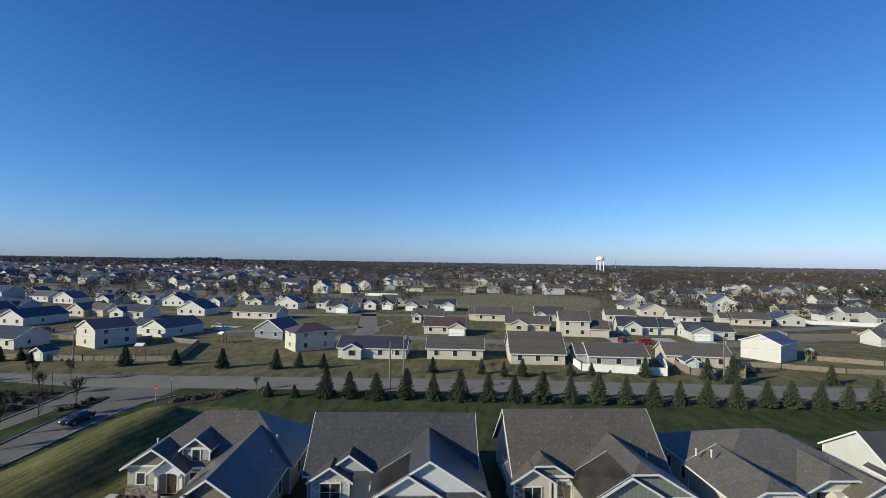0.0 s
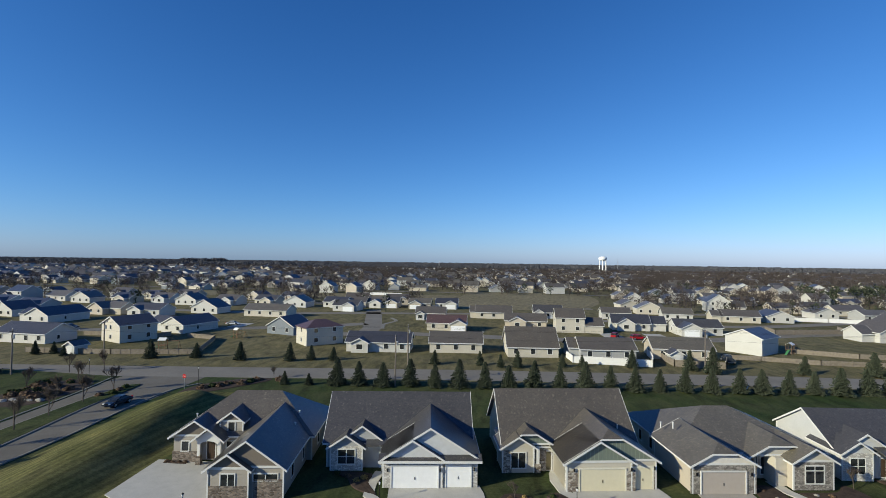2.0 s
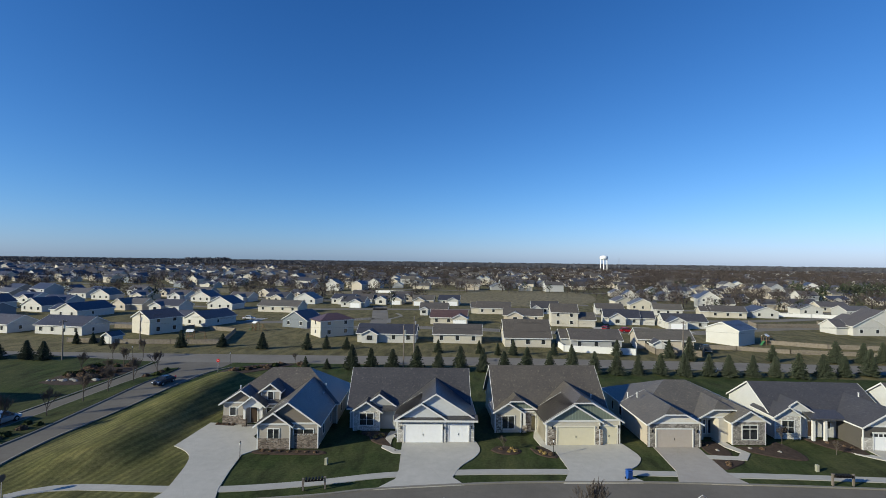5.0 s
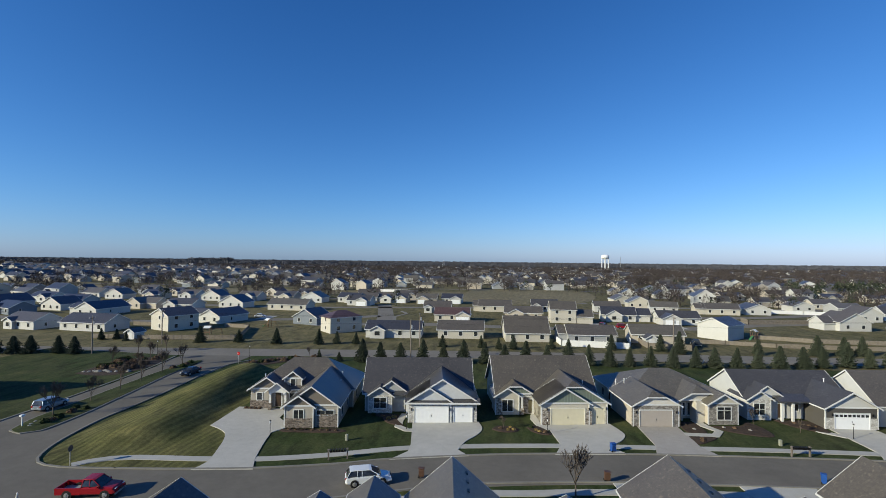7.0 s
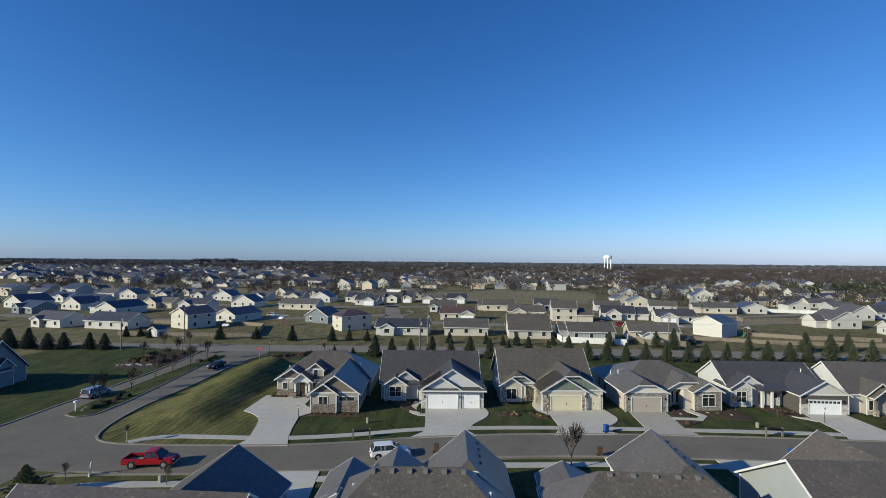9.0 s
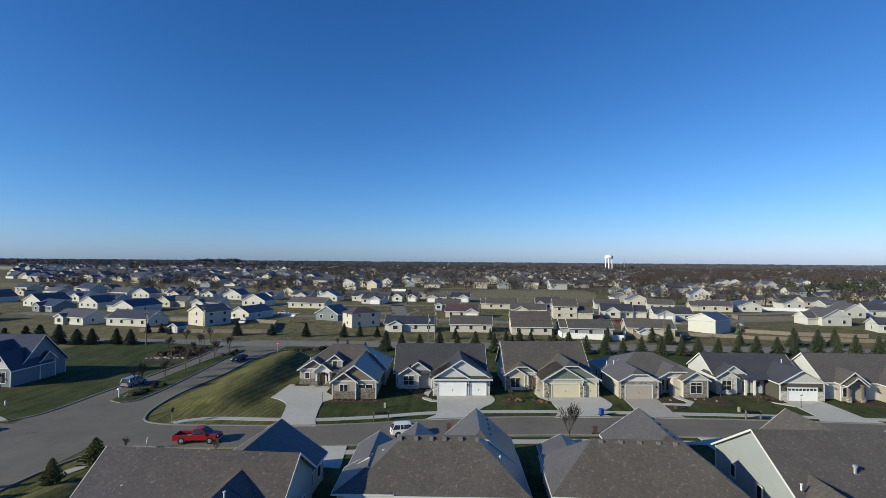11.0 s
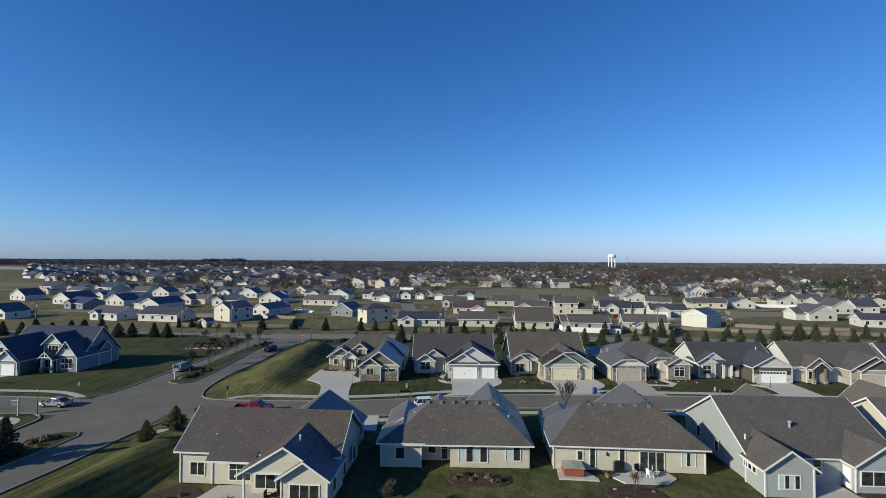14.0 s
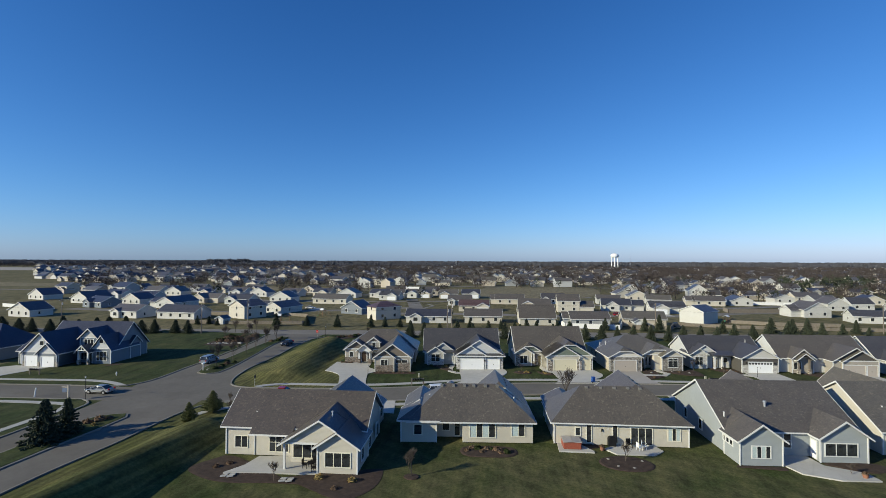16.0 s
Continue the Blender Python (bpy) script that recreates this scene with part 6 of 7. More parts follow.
def distant_houses():
    rnd = random.Random(33)
    mats = [SID["white"], SID["cream"], SID["tan"], SID["lightgrey"], ROOF_BROWN, ROOF_GREY, ROOF_TAUPE, TRIM, SID["grey"]]
    chunks = []
    for _ in range(1500):
        y = 440 + 900 * rnd.random() ** 1.5
        x = rnd.uniform(-1.05 * y - 60, 0.95 * y)
        if x > 0.33 * y and 440 < y < 1100 and rnd.random() < 0.25:
            continue
        a = rnd.uniform(-0.35, 0.35) + (math.pi / 2 if rnd.random() < 0.4 else 0)
        w, d, ze = rnd.uniform(10, 15), rnd.uniform(8, 11), rnd.choice((2.8, 2.8, 5.2))
        top = ze + d / 2 * rnd.uniform(0.45, 0.65)
        c, s = math.cos(a), math.sin(a)
        loc = [(-w / 2, -d / 2, 0), (w / 2, -d / 2, 0), (w / 2, d / 2, 0), (-w / 2, d / 2, 0), (-w / 2, -d / 2, ze), (w / 2, -d / 2, ze), (w / 2, d / 2, ze), (-w / 2, d / 2, ze), (-w / 2, 0, top), (w / 2, 0, top),
               (-w / 2 - .4, -d / 2 - .4, ze - .1), (w / 2 + .4, -d / 2 - .4, ze - .1), (w / 2 + .4, d / 2 + .4, ze - .1), (-w / 2 - .4, d / 2 + .4, ze - .1), (-w / 2 - .4, 0, top + .15), (w / 2 + .4, 0, top + .15)]
        v = [(x + px * c - py * s, y + px * s + py * c, pz) for px, py, pz in loc]
        wm, rm = rnd.choice((0, 1, 1, 2, 2, 3, 8)), rnd.choice((4, 5, 6))
        f = [(0, 1, 5, 4), (1, 2, 6, 9, 5), (2, 3, 7, 6), (3, 0, 4, 8, 7), (10, 11, 15, 14), (12, 13, 14, 15)]
        chunks.append((v, f, [wm] * 4 + [rm] * 2))
    joined("distant_houses", chunks, mats, "hundreds of small pale houses with grey roofs in the distance", "houses")


distant_houses()


def tree_cloud(name, spots, mats, label, tris=15, thick=0.05, reach=0.5):
    """Leafless trees far off: each a thin trunk under an uneven cloud of fine twig fans."""
    rng = np.random.default_rng(5)
    spots = np.array(spots)
    n = len(spots)
    c = rng.normal(size=(n, tris, 3))
    c /= np.linalg.norm(c, axis=2, keepdims=True)
    c *= rng.uniform(0.25, 1.0, (n, tris, 1)) ** 0.6
    h, r = spots[:, 2], spots[:, 3]
    ctr = np.stack([spots[:, 0, None] + c[..., 0] * r[:, None], spots[:, 1, None] + c[..., 1] * r[:, None], h[:, None] * (0.6 + 0.38 * c[..., 2])], 2)
    d = c + rng.normal(size=(n, tris, 3)) * 0.35 + np.array([0, 0, 0.35])
    d /= np.linalg.norm(d, axis=2, keepdims=True)
    side = np.cross(d, rng.normal(size=(n, tris, 3)))
    side *= (thick * r)[:, None, None] / np.linalg.norm(side, axis=2, keepdims=True)
    tip = ctr + d * (reach * r)[:, None, None]
    tri = np.stack([ctr - side, ctr + side, tip], 2)
    tri[..., 2] = np.maximum(tri[..., 2], 0.2)
    v = tri.reshape(-1, 3)
    f = np.arange(len(v)).reshape(-1, 3)
    tv, tf = [], []
    for i in range(n):
        x, y, hh, rr = spots[i]
        b = len(v) + len(tv)
        t = 0.03 * hh
        tv += [(x - t, y - t, 0), (x + t, y - t, 0), (x, y + t, 0), (x, y, hh * 0.75)]
        tf += [(b, b + 1, b + 3), (b + 1, b + 2, b + 3), (b + 2, b, b + 3)]
    me = bpy.data.meshes.new(name)
    me.from_pydata(np.vstack([v, tv]).tolist(), [], f.tolist() + tf)
    for m in mats:
        me.materials.append(m)
    tagged(new(name, me), label, "trees", kind="stuff")


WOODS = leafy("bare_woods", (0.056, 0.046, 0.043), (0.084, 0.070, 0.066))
# Distance haze is put into this colour as a blue-grey tint.
HAZED_WOODS = leafy("hazed_woods", (0.068, 0.070, 0.082), (0.098, 0.100, 0.114))


def woods():
    rnd = random.Random(8)
    near, far, ever = [], [], []
    for _ in range(8500):
        y = 235 + 1000 * rnd.random() ** 1.1
        x = rnd.uniform(-1.02 * y - 40, 0.95 * y + 20)
        if open_field(x, y) or (y < 440 and rnd.random() < 0.55) or (x < -0.45 * y and 480 < y < 1000 and rnd.random() < 0.85):
            continue
        if any((x - a) ** 2 + (y - b) ** 2 < r * r for a, b, r in PLACED):
            continue
        h = rnd.uniform(4.5, 9.5)
        near.append((x, y, h, h * rnd.uniform(0.28, 0.42)))
    for _ in range(2300):
        y = rnd.uniform(460, 1150)
        x = rnd.uniform(max(150, 0.31 * y), 1.0 * y + 40)
        h = rnd.uniform(6.5, 10.5)
        near.append((x, y, h, h * rnd.uniform(0.25, 0.4)))
    for _ in range(1400):
        y = rnd.uniform(700, 1300)
        x = rnd.uniform(-1.35 * y, 0.3 * y)
        if x < -0.45 * y and y < 1060:
            continue
        h = rnd.uniform(6, 10)
        near.append((x, y, h, h * rnd.uniform(0.3, 0.45)))
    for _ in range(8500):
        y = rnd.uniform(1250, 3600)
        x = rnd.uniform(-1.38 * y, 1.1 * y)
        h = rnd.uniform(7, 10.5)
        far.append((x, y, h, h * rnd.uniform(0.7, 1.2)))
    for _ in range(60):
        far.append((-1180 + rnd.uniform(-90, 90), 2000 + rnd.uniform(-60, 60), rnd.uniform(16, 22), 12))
    for _ in range(170):
        y = rnd.uniform(210, 900)
        x = rnd.uniform(-1.0 * y, 0.95 * y)
        if not open_field(x, y):
            ever.append((x, y, rnd.uniform(5, 10), rnd.uniform(1.3, 2.4)))
    for _ in range(26):
        ever.append((rnd.uniform(215, 275), rnd.uniform(300, 345), rnd.uniform(8, 13), rnd.uniform(2, 3.2)))
    tree_cloud("far_trees", near, [WOODS], "leafless grey-brown trees between distant houses", 105, 0.06, 0.6)
    tree_cloud("woods", far, [HAZED_WOODS], "dark leafless woodland along the horizon, tinted with haze blue", 44, 0.2, 0.5)
    tree_cloud("far_evergreens", ever, [SPRUCE_LEAF], "dark evergreens between distant houses", 70, 0.18, 0.5)


woods()
# streets and open ground beyond the main road
for pts, wid in (([(-60, 142), (-41.7, 146.5), (-28, 150), (-14.3, 149), (5, 147.5), (28, 145.5), (52, 151), (75, 152), (110, 168), (150, 178)], 3.6),
                 ([(-36.5, 150), (-37, 160), (-40, 176), (-46, 204), (-50, 222)], 3.4), ([(-200, 146), (-150, 140), (-120, 142), (-85, 152), (-60, 160), (-42, 172)], 3.4),
                 ([(-230, 208), (-150, 204), (-90, 200), (-48, 208), (20, 214), (70, 190), (110, 190), (160, 210)], 3.2), ([(-105, 144), (-112, 165), (-120, 205)], 3.2),
                 ([(-380, 268), (-200, 256), (-90, 252), (60, 250)], 3.2), ([(100, 232), (150, 232), (220, 240)], 3.2), ([(-420, 372), (-200, 362), (0, 362), (160, 352), (300, 345)], 3.2), ([(80, 190), (92, 240), (110, 300), (130, 360)], 3.2)):
    ribbon("road_far", pts, wid, wid, 0.03, 0.2, ARTERIAL, "pale grey suburban street", 6)
ribbon("kerb", [(-33.2, 160), (-35, 172), (-32, 182), (-36, 192)], 0.7, 0.7, 0.05, 0.1, KERB, "pale kerb and path by the side street", 4)
for x, y, w, d in ((-6.3, 152.5, 5, 6), (72, 155, 6, 7), (-95.5, 145, 7, 8), (45, 155, 6, 14), (60, 158, 6, 10), (-85, 160, 5, 10), (14, 158, 5, 10)):
    flat_area("driveway", [(x - w / 2, y - d / 2), (x + w / 2, y - d / 2), (x + w / 2, y + d / 2), (x - w / 2, y + d / 2)], 0.05, 0.1, WALKWAY, "pale concrete driveway")
flat_area("field", [tuple(p) for p in curve_through([(-10, 238), (20, 236), (52, 246), (72, 285), (80, 340), (70, 372), (30, 368), (-4, 358), (-12, 320), (-16, 280), (-10, 238)], 8)[:-1]], 0.05, 0.1, FIELD, "broad dry grass field")
flat_area("field", [(-520, 312), (-300, 300), (-60, 288), (-16, 292), (-12, 330), (-90, 328), (-300, 342), (-520, 362)], 0.045, 0.1, FIELD, "strip of dry grass between house rows")
# distant fallow fields
flat_area("far_field", [(-1500, 820), (-560, 760), (-330, 830), (-420, 920), (-1500, 1080)], 0.1, 0.2, paving("frosted_field", (0.34, 0.31, 0.28), 0.15), "pale fallow field far away")


# ---- vehicles ----
PAINT = {
    "red": plain("red_paint", (0.33, 0.014, 0.022), 0.25, 0.2, 0.05, 2, 0.5), "white": plain("white_paint", (0.72, 0.74, 0.76), 0.25, 0.1, 0.04, 2, 0.5),
    "silver": plain("silver_paint", (0.42, 0.43, 0.44), 0.3, 0.7, 0.05, 2, 0.5), "dark": plain("dark_blue_paint", (0.03, 0.04, 0.06), 0.25, 0.3, 0.05, 2, 0.5),
    "grey": plain("grey_paint", (0.10, 0.105, 0.11), 0.25, 0.4, 0.05, 2, 0.5), "bluesilver": plain("blue_silver_paint", (0.34, 0.38, 0.44), 0.3, 0.6, 0.05, 2, 0.5),
}
LAMP_CLEAR = plain("clear_lens", (0.7, 0.7, 0.7), 0.1, 0, 0.1, 3, 0.6)
LAMP_RED = plain("red_lens", (0.35, 0.01, 0.01), 0.2, 0, 0.1, 3, 0.6)


def loft(bm, sections):
    """Closed skin through rounded box sections (x, z_low, z_high, half width low, half width high)."""
    rings = []
    for x, zl, zh, wl, wh in sections:
        c = min(0.12, (zh - zl) * 0.3)
        pts = [(-wl + c, zl), (wl - c, zl), (wl, zl + c), (wh, zh - c), (wh - c * 1.2, zh), (-wh + c * 1.2, zh), (-wh, zh - c), (-wl, zl + c)]
        rings.append([bm.verts.new((x, y, z)) for y, z in pts])
    for a, b in zip(rings, rings[1:]):
        for i in range(8):
            bm.faces.new((a[i], a[(i + 1) % 8], b[(i + 1) % 8], b[i]))
    bm.faces.new(rings[0][::-1])
    bm.faces.new(rings[-1])


def wheel(v, x, y, r=0.34):
    bm = bmesh.new()
    tube(bm, (x, y - 0.11, r), (x, y + 0.11, r), r, r, 18)
    bmesh.ops.bevel(bm, geom=[e for e in bm.edges if abs(e.verts[0].co.y - e.verts[1].co.y) < 0.01], offset=0.04, segments=2, affect="EDGES")
    w = part("wheel", bm, TAR, v)
    bm = bmesh.new()
    s = 1 if y > 0 else -1
    tube(bm, (x, y + s * 0.09, r), (x, y + s * 0.13, r), r * 0.66, r * 0.6, 12)
    for k in range(5):
        a = k * 2 * math.pi / 5
        tube(bm, (x, y + s * 0.135, r), (x + math.cos(a) * r * 0.6, y + s * 0.13, r + math.sin(a) * r * 0.6), 0.05, 0.035, 4)
    part("rim", bm, METAL, w)


def vehicle(kind, colour, x, y, rot, label, category):
    """The front points to local +x."""
    v = thing({"pickup": "pickup_truck", "suv": "suv", "sedan": "car", "van": "minivan"}[kind], label, category, pose(x, y, 0.045, 0, 0, rot), "vehicles")
    P = PAINT[colour]
    L, hw = {"pickup": (5.7, 0.98), "suv": (4.8, 0.93), "sedan": (4.7, 0.88), "van": (5.0, 0.96)}[kind]
    h = L / 2
    r = 0.4 if kind == "pickup" else 0.36 if kind == "suv" else 0.33
    bm = bmesh.new()
    if kind == "pickup":
        loft(bm, [(-0.45, 0.4, 1.12, hw, hw), (1.2, 0.4, 1.15, hw, hw), (1.7, 0.4, 1.14, hw, hw), (h - 0.25, 0.42, 1.06, hw, hw * 0.95), (h, 0.5, 0.92, hw * 0.93, hw * 0.85)])
    else:
        belt = {"suv": 1.05, "sedan": 0.88, "van": 0.98}[kind]
        hood = {"suv": 1.0, "sedan": 0.82, "van": 0.9}[kind]
        loft(bm, [(-h, 0.45, belt - 0.1, hw * 0.86, hw * 0.84), (-h + 0.18, 0.32, belt, hw * 0.98, hw * 0.94), (-0.5, 0.26, belt + 0.02, hw, hw * 0.97), (0.9, 0.26, belt, hw, hw * 0.96),
                  (1.25, 0.27, hood + 0.02, hw, hw * 0.93), (h - 0.3, 0.3, hood - 0.12, hw * 0.96, hw * 0.84), (h, 0.4, hood - 0.3, hw * 0.84, hw * 0.74)])
    part("body", bm, P, v)
    a0, a1, roof0, roof1, top = {"pickup": (-0.45, 1.55, -0.3, 0.75, 1.86), "suv": (-2.3, 1.3, -1.9, 0.25, 1.7), "sedan": (-1.75, 1.2, -0.95, 0.35, 1.42), "van": (-2.4, 1.6, -2.15, 0.5, 1.74)}[kind]
    belt = {"pickup": 1.12, "suv": 1.04, "sedan": 0.87, "van": 0.97}[kind]
    bm = bmesh.new()
    loft(bm, [(a0, belt - 0.02, belt + 0.1, hw * 0.9, hw * 0.88), (roof0, belt - 0.02, top - 0.05, hw * 0.93, hw * 0.74), (roof1, belt - 0.02, top - 0.05, hw * 0.93, hw * 0.74), (a1, belt - 0.02, belt + 0.06, hw * 0.9, hw * 0.86)])
    part("window_glass", bm, GLASS, v)
    bm = bmesh.new()
    loft(bm, [(roof0 - 0.06, top - 0.1, top - 0.02, hw * 0.72, hw * 0.7), (roof0 + 0.3, top - 0.1, top, hw * 0.76, hw * 0.74), (roof1 - 0.2, top - 0.1, top, hw * 0.76, hw * 0.74), (roof1 + 0.08, top - 0.12, top - 0.04, hw * 0.73, hw * 0.7)])
    part("roof_panel", bm, P, v)
    for s in (-1, 1):
        posts = [(roof1 - 0.05, a1 - 0.05), (roof0 + 0.05, a0 + 0.05), ((roof0 + roof1) / 2 + 0.15,) * 2] + ([(roof0 + 0.75,) * 2] if kind in ("suv", "van") else [])
        for xt, xb in posts:
            bm = bmesh.new()
            tube(bm, (xb, s * hw * 0.91, belt), (xt, s * hw * 0.745, top - 0.06), 0.05, 0.045, 4)
            part("pillar", bm, P, v)
        bm = bmesh.new()
        box(bm, a1 - 0.45, s * hw - 0.02 if s > 0 else s * hw - 0.2, belt + 0.02, a1 - 0.25, s * hw + 0.2 if s > 0 else s * hw + 0.02, belt + 0.18)
        part("mirror", bm, P, v)
        bm = bmesh.new()
        box(bm, h - 0.2, s * hw * 0.62 - 0.16, 0.62 if kind != "pickup" else 0.78, h - 0.02, s * hw * 0.62 + 0.16, 0.78 if kind != "pickup" else 0.98)
        part("headlight", bm, LAMP_CLEAR, v)
        bm = bmesh.new()
        box(bm, -h - 0.015, s * hw * 0.74 - 0.1, 0.7, -h + 0.2, s * hw * 0.74 + 0.1, 0.98)
        part("tail_light", bm, LAMP_RED, v)
        for wx in (-h + (1.15 if kind == "pickup" else 0.95), h - 0.95):
            wheel(v, wx, s * (hw - 0.09), r)
            bm = bmesh.new()
            tube(bm, (wx, s * (hw - 0.2), r), (wx, s * (hw + 0.006), r), r + 0.08, r + 0.08, 16)
            part("wheel_arch", bm, TAR, v)
    if kind == "pickup":
        for y0, y1 in ((-hw, -hw + 0.1), (hw - 0.1, hw)):
            bm = bmesh.new()
            box(bm, -h, y0, 0.45, -0.45, y1, 1.1)
            part("bed_side", bm, P, v)
        bm = bmesh.new()
        box(bm, -h - 0.02, -hw + 0.1, 0.5, -h + 0.07, hw - 0.1, 1.08)
        part("tailgate", bm, P, v)
        bm = bmesh.new()
        box(bm, -h + 0.07, -hw + 0.1, 0.45, -0.45, hw - 0.1, 0.62)
        part("cargo_bed", bm, plain("bed_liner", (0.3, 0.3, 0.31), 0.6, 0.2), v)
    for xx in (-h - 0.03, h - 0.07):
        bm = bmesh.new()
        box(bm, xx, -hw * 0.85, 0.4, xx + 0.1, hw * 0.85, 0.58)
        part("bumper", bm, METAL if kind == "pickup" else P, v)
    bm = bmesh.new()
    box(bm, h - 0.05, -hw * 0.4, 0.62, h + 0.01, hw * 0.4, 0.8)
    part("grille", bm, BLACK, v)


vehicle("pickup", "red", -37.4, 17.9, 8, "bright red pickup truck parked at the kerb", "truck")
vehicle("suv", "white", -10.5, 23.4, 17, "white four-door utility vehicle parked at the kerb", "car")
vehicle("sedan", "silver", -70.3, 17.0, 180, "silver sedan waiting on the side street", "car")
vehicle("sedan", "dark", -57.9, 66.5, -94, "dark blue car on the entry road", "car")
vehicle("van", "bluesilver", -66.0, 43.0, 89, "blue-silver minivan on the entry road", "minivan")
vehicle("suv", "red", 45.2, 153.0, 60, "red vehicle parked on a driveway", "car")
vehicle("suv", "red", 51.5, 149.6, 5, "dark red vehicle parked on the street", "car")
vehicle("pickup", "dark", 62.5, 116.5, 80, "dark pickup truck parked beside a house", "truck")
vehicle("pickup", "dark", -134.0, 141.0, 5, "dark pickup truck parked beside a house", "truck")
vehicle("sedan", "white", -88.0, 160.0, 10, "white car parked on a driveway", "car")


# ---- street furniture ----
def lamp_post(x, y, h=2.4, z=0.0, group="garden lamp posts"):
    t = thing("lamp_post", "slim black lamp post with small lantern", "lamp", pose(x, y, ground_z(x, y) + z), group)
    bm = bmesh.new()
    tube(bm, (0, 0, -0.1), (0, 0, 0.25), 0.075, 0.06, 8)
    tube(bm, (0, 0, 0.25), (0, 0, h), 0.04, 0.035, 8)
    part("pole", bm, BLACK, t)
    bm = bmesh.new()
    tube(bm, (0, 0, h), (0, 0, h + 0.3), 0.07, 0.12, 6)
    part("lantern", bm, LAMP_CLEAR, t)
    bm = bmesh.new()
    tube(bm, (0, 0, h + 0.3), (0, 0, h + 0.42), 0.15, 0.02, 6)
    part("cap", bm, BLACK, t)


for x, y in ((-26.8, 35.3), (-9.0, 39.8), (10.6, 40.4), (52.1, 43.0), (69.0, 42.5), (-27.8, 13.6), (-8.0, 17.0)):
    lamp_post(x, y, 1.75)
for x, y in ((-69.6, 13.2), (-51.2, 78.0), (-75.8, 81.5)):
    lamp_post(x, y, 3.6, 0, "street lamps")


def mailboxes(x, y, rot, n=6):
    """A cluster of mailboxes on a rail between two stone posts."""
    t = thing("mailbox_stand", "row of black mailboxes between two weathered grey posts", "mailbox", pose(x, y, 0.05, 0, 0, rot), "mailbox stands")
    for s in (-1.1, 1.1):
        bm = bmesh.new()
        box(bm, s - 0.09, -0.09, 0, s + 0.09, 0.09, 1.2)
        box(bm, s - 0.12, -0.12, 1.2, s + 0.12, 0.12, 1.26)
        part("post", bm, POLEWOOD, t)
    bm = bmesh.new()
    box(bm, -0.96, -0.06, 0.86, 0.96, 0.06, 0.96)
    part("rail", bm, DARKWOOD, t)
    for i in range(n):
        bm = bmesh.new()
        u = -0.8 + 1.6 * i / (n - 1)
        box(bm, u - 0.11, -0.27, 0.965, u + 0.11, 0.27, 1.12)
        tube(bm, (u, -0.27, 1.12), (u, 0.27, 1.12), 0.11, 0.11, 8)
        part("mailbox", bm, BLACK, t)


mailboxes(-15.5, 28.9, 16)
mailboxes(40.9, 35.9, 3)
mailboxes(-94.2, 27.6, 0, 4)


def bin_(x, y, mat, label, rot=0):
    t = thing("wheeled_bin", label, "bin", pose(x, y, 0.06, 0, 0, rot), "wheeled bins")
    bm = bmesh.new()
    loft(bm, [(-0.28, 0.08, 0.98, 0.22, 0.28), (0.28, 0.08, 1.0, 0.22, 0.28)])
    part("body", bm, mat, t)
    bm = bmesh.new()
    loft(bm, [(-0.32, 1.0, 1.1, 0.3, 0.28), (0.34, 1.0, 1.07, 0.3, 0.28)])
    part("lid", bm, mat, t)
    for s in (-0.22, 0.22):
        bm = bmesh.new()
        tube(bm, (-0.26, s - 0.03, 0.12), (-0.26, s + 0.03, 0.12), 0.12, 0.12, 10)
        part("wheel", bm, TAR, t)


BINBLUE, BINBROWN = plain("blue_plastic", (0.015, 0.07, 0.28), 0.45), plain("brown_plastic", (0.09, 0.05, 0.035), 0.5)
bin_(18.0, 34.9, BINBLUE, "bright blue wheeled recycling bin on the verge", 20)
bin_(15.2, 26.5, BINBROWN, "dark brown wheeled bin on the kerb")
bin_(-5.0, 25.2, BINBROWN, "dark brown wheeled bin on the kerb")
bin_(38.6, 28.4, BINBLUE, "bright blue wheeled recycling bin on the verge", 60)


def utility_box(x, y, s=0.35):
    t = thing("utility_pedestal", "small grey-green utility pedestal on the lawn", "utility box", pose(x, y, ground_z(x, y)), "utility pedestals")
    bm = bmesh.new()
    box(bm, -s / 2, -s / 2, 0, s / 2, s / 2, 0.8)
    bmesh.ops.bevel(bm, geom=bm.edges[:], offset=0.04, segments=1, affect="EDGES")
    part("housing", bm, plain("pedestal_green", (0.3, 0.3, 0.24), 0.6), t)


utility_box(-16.2, 35.0)
utility_box(40.6, 39.5)
utility_box(-33.5, 14.0)


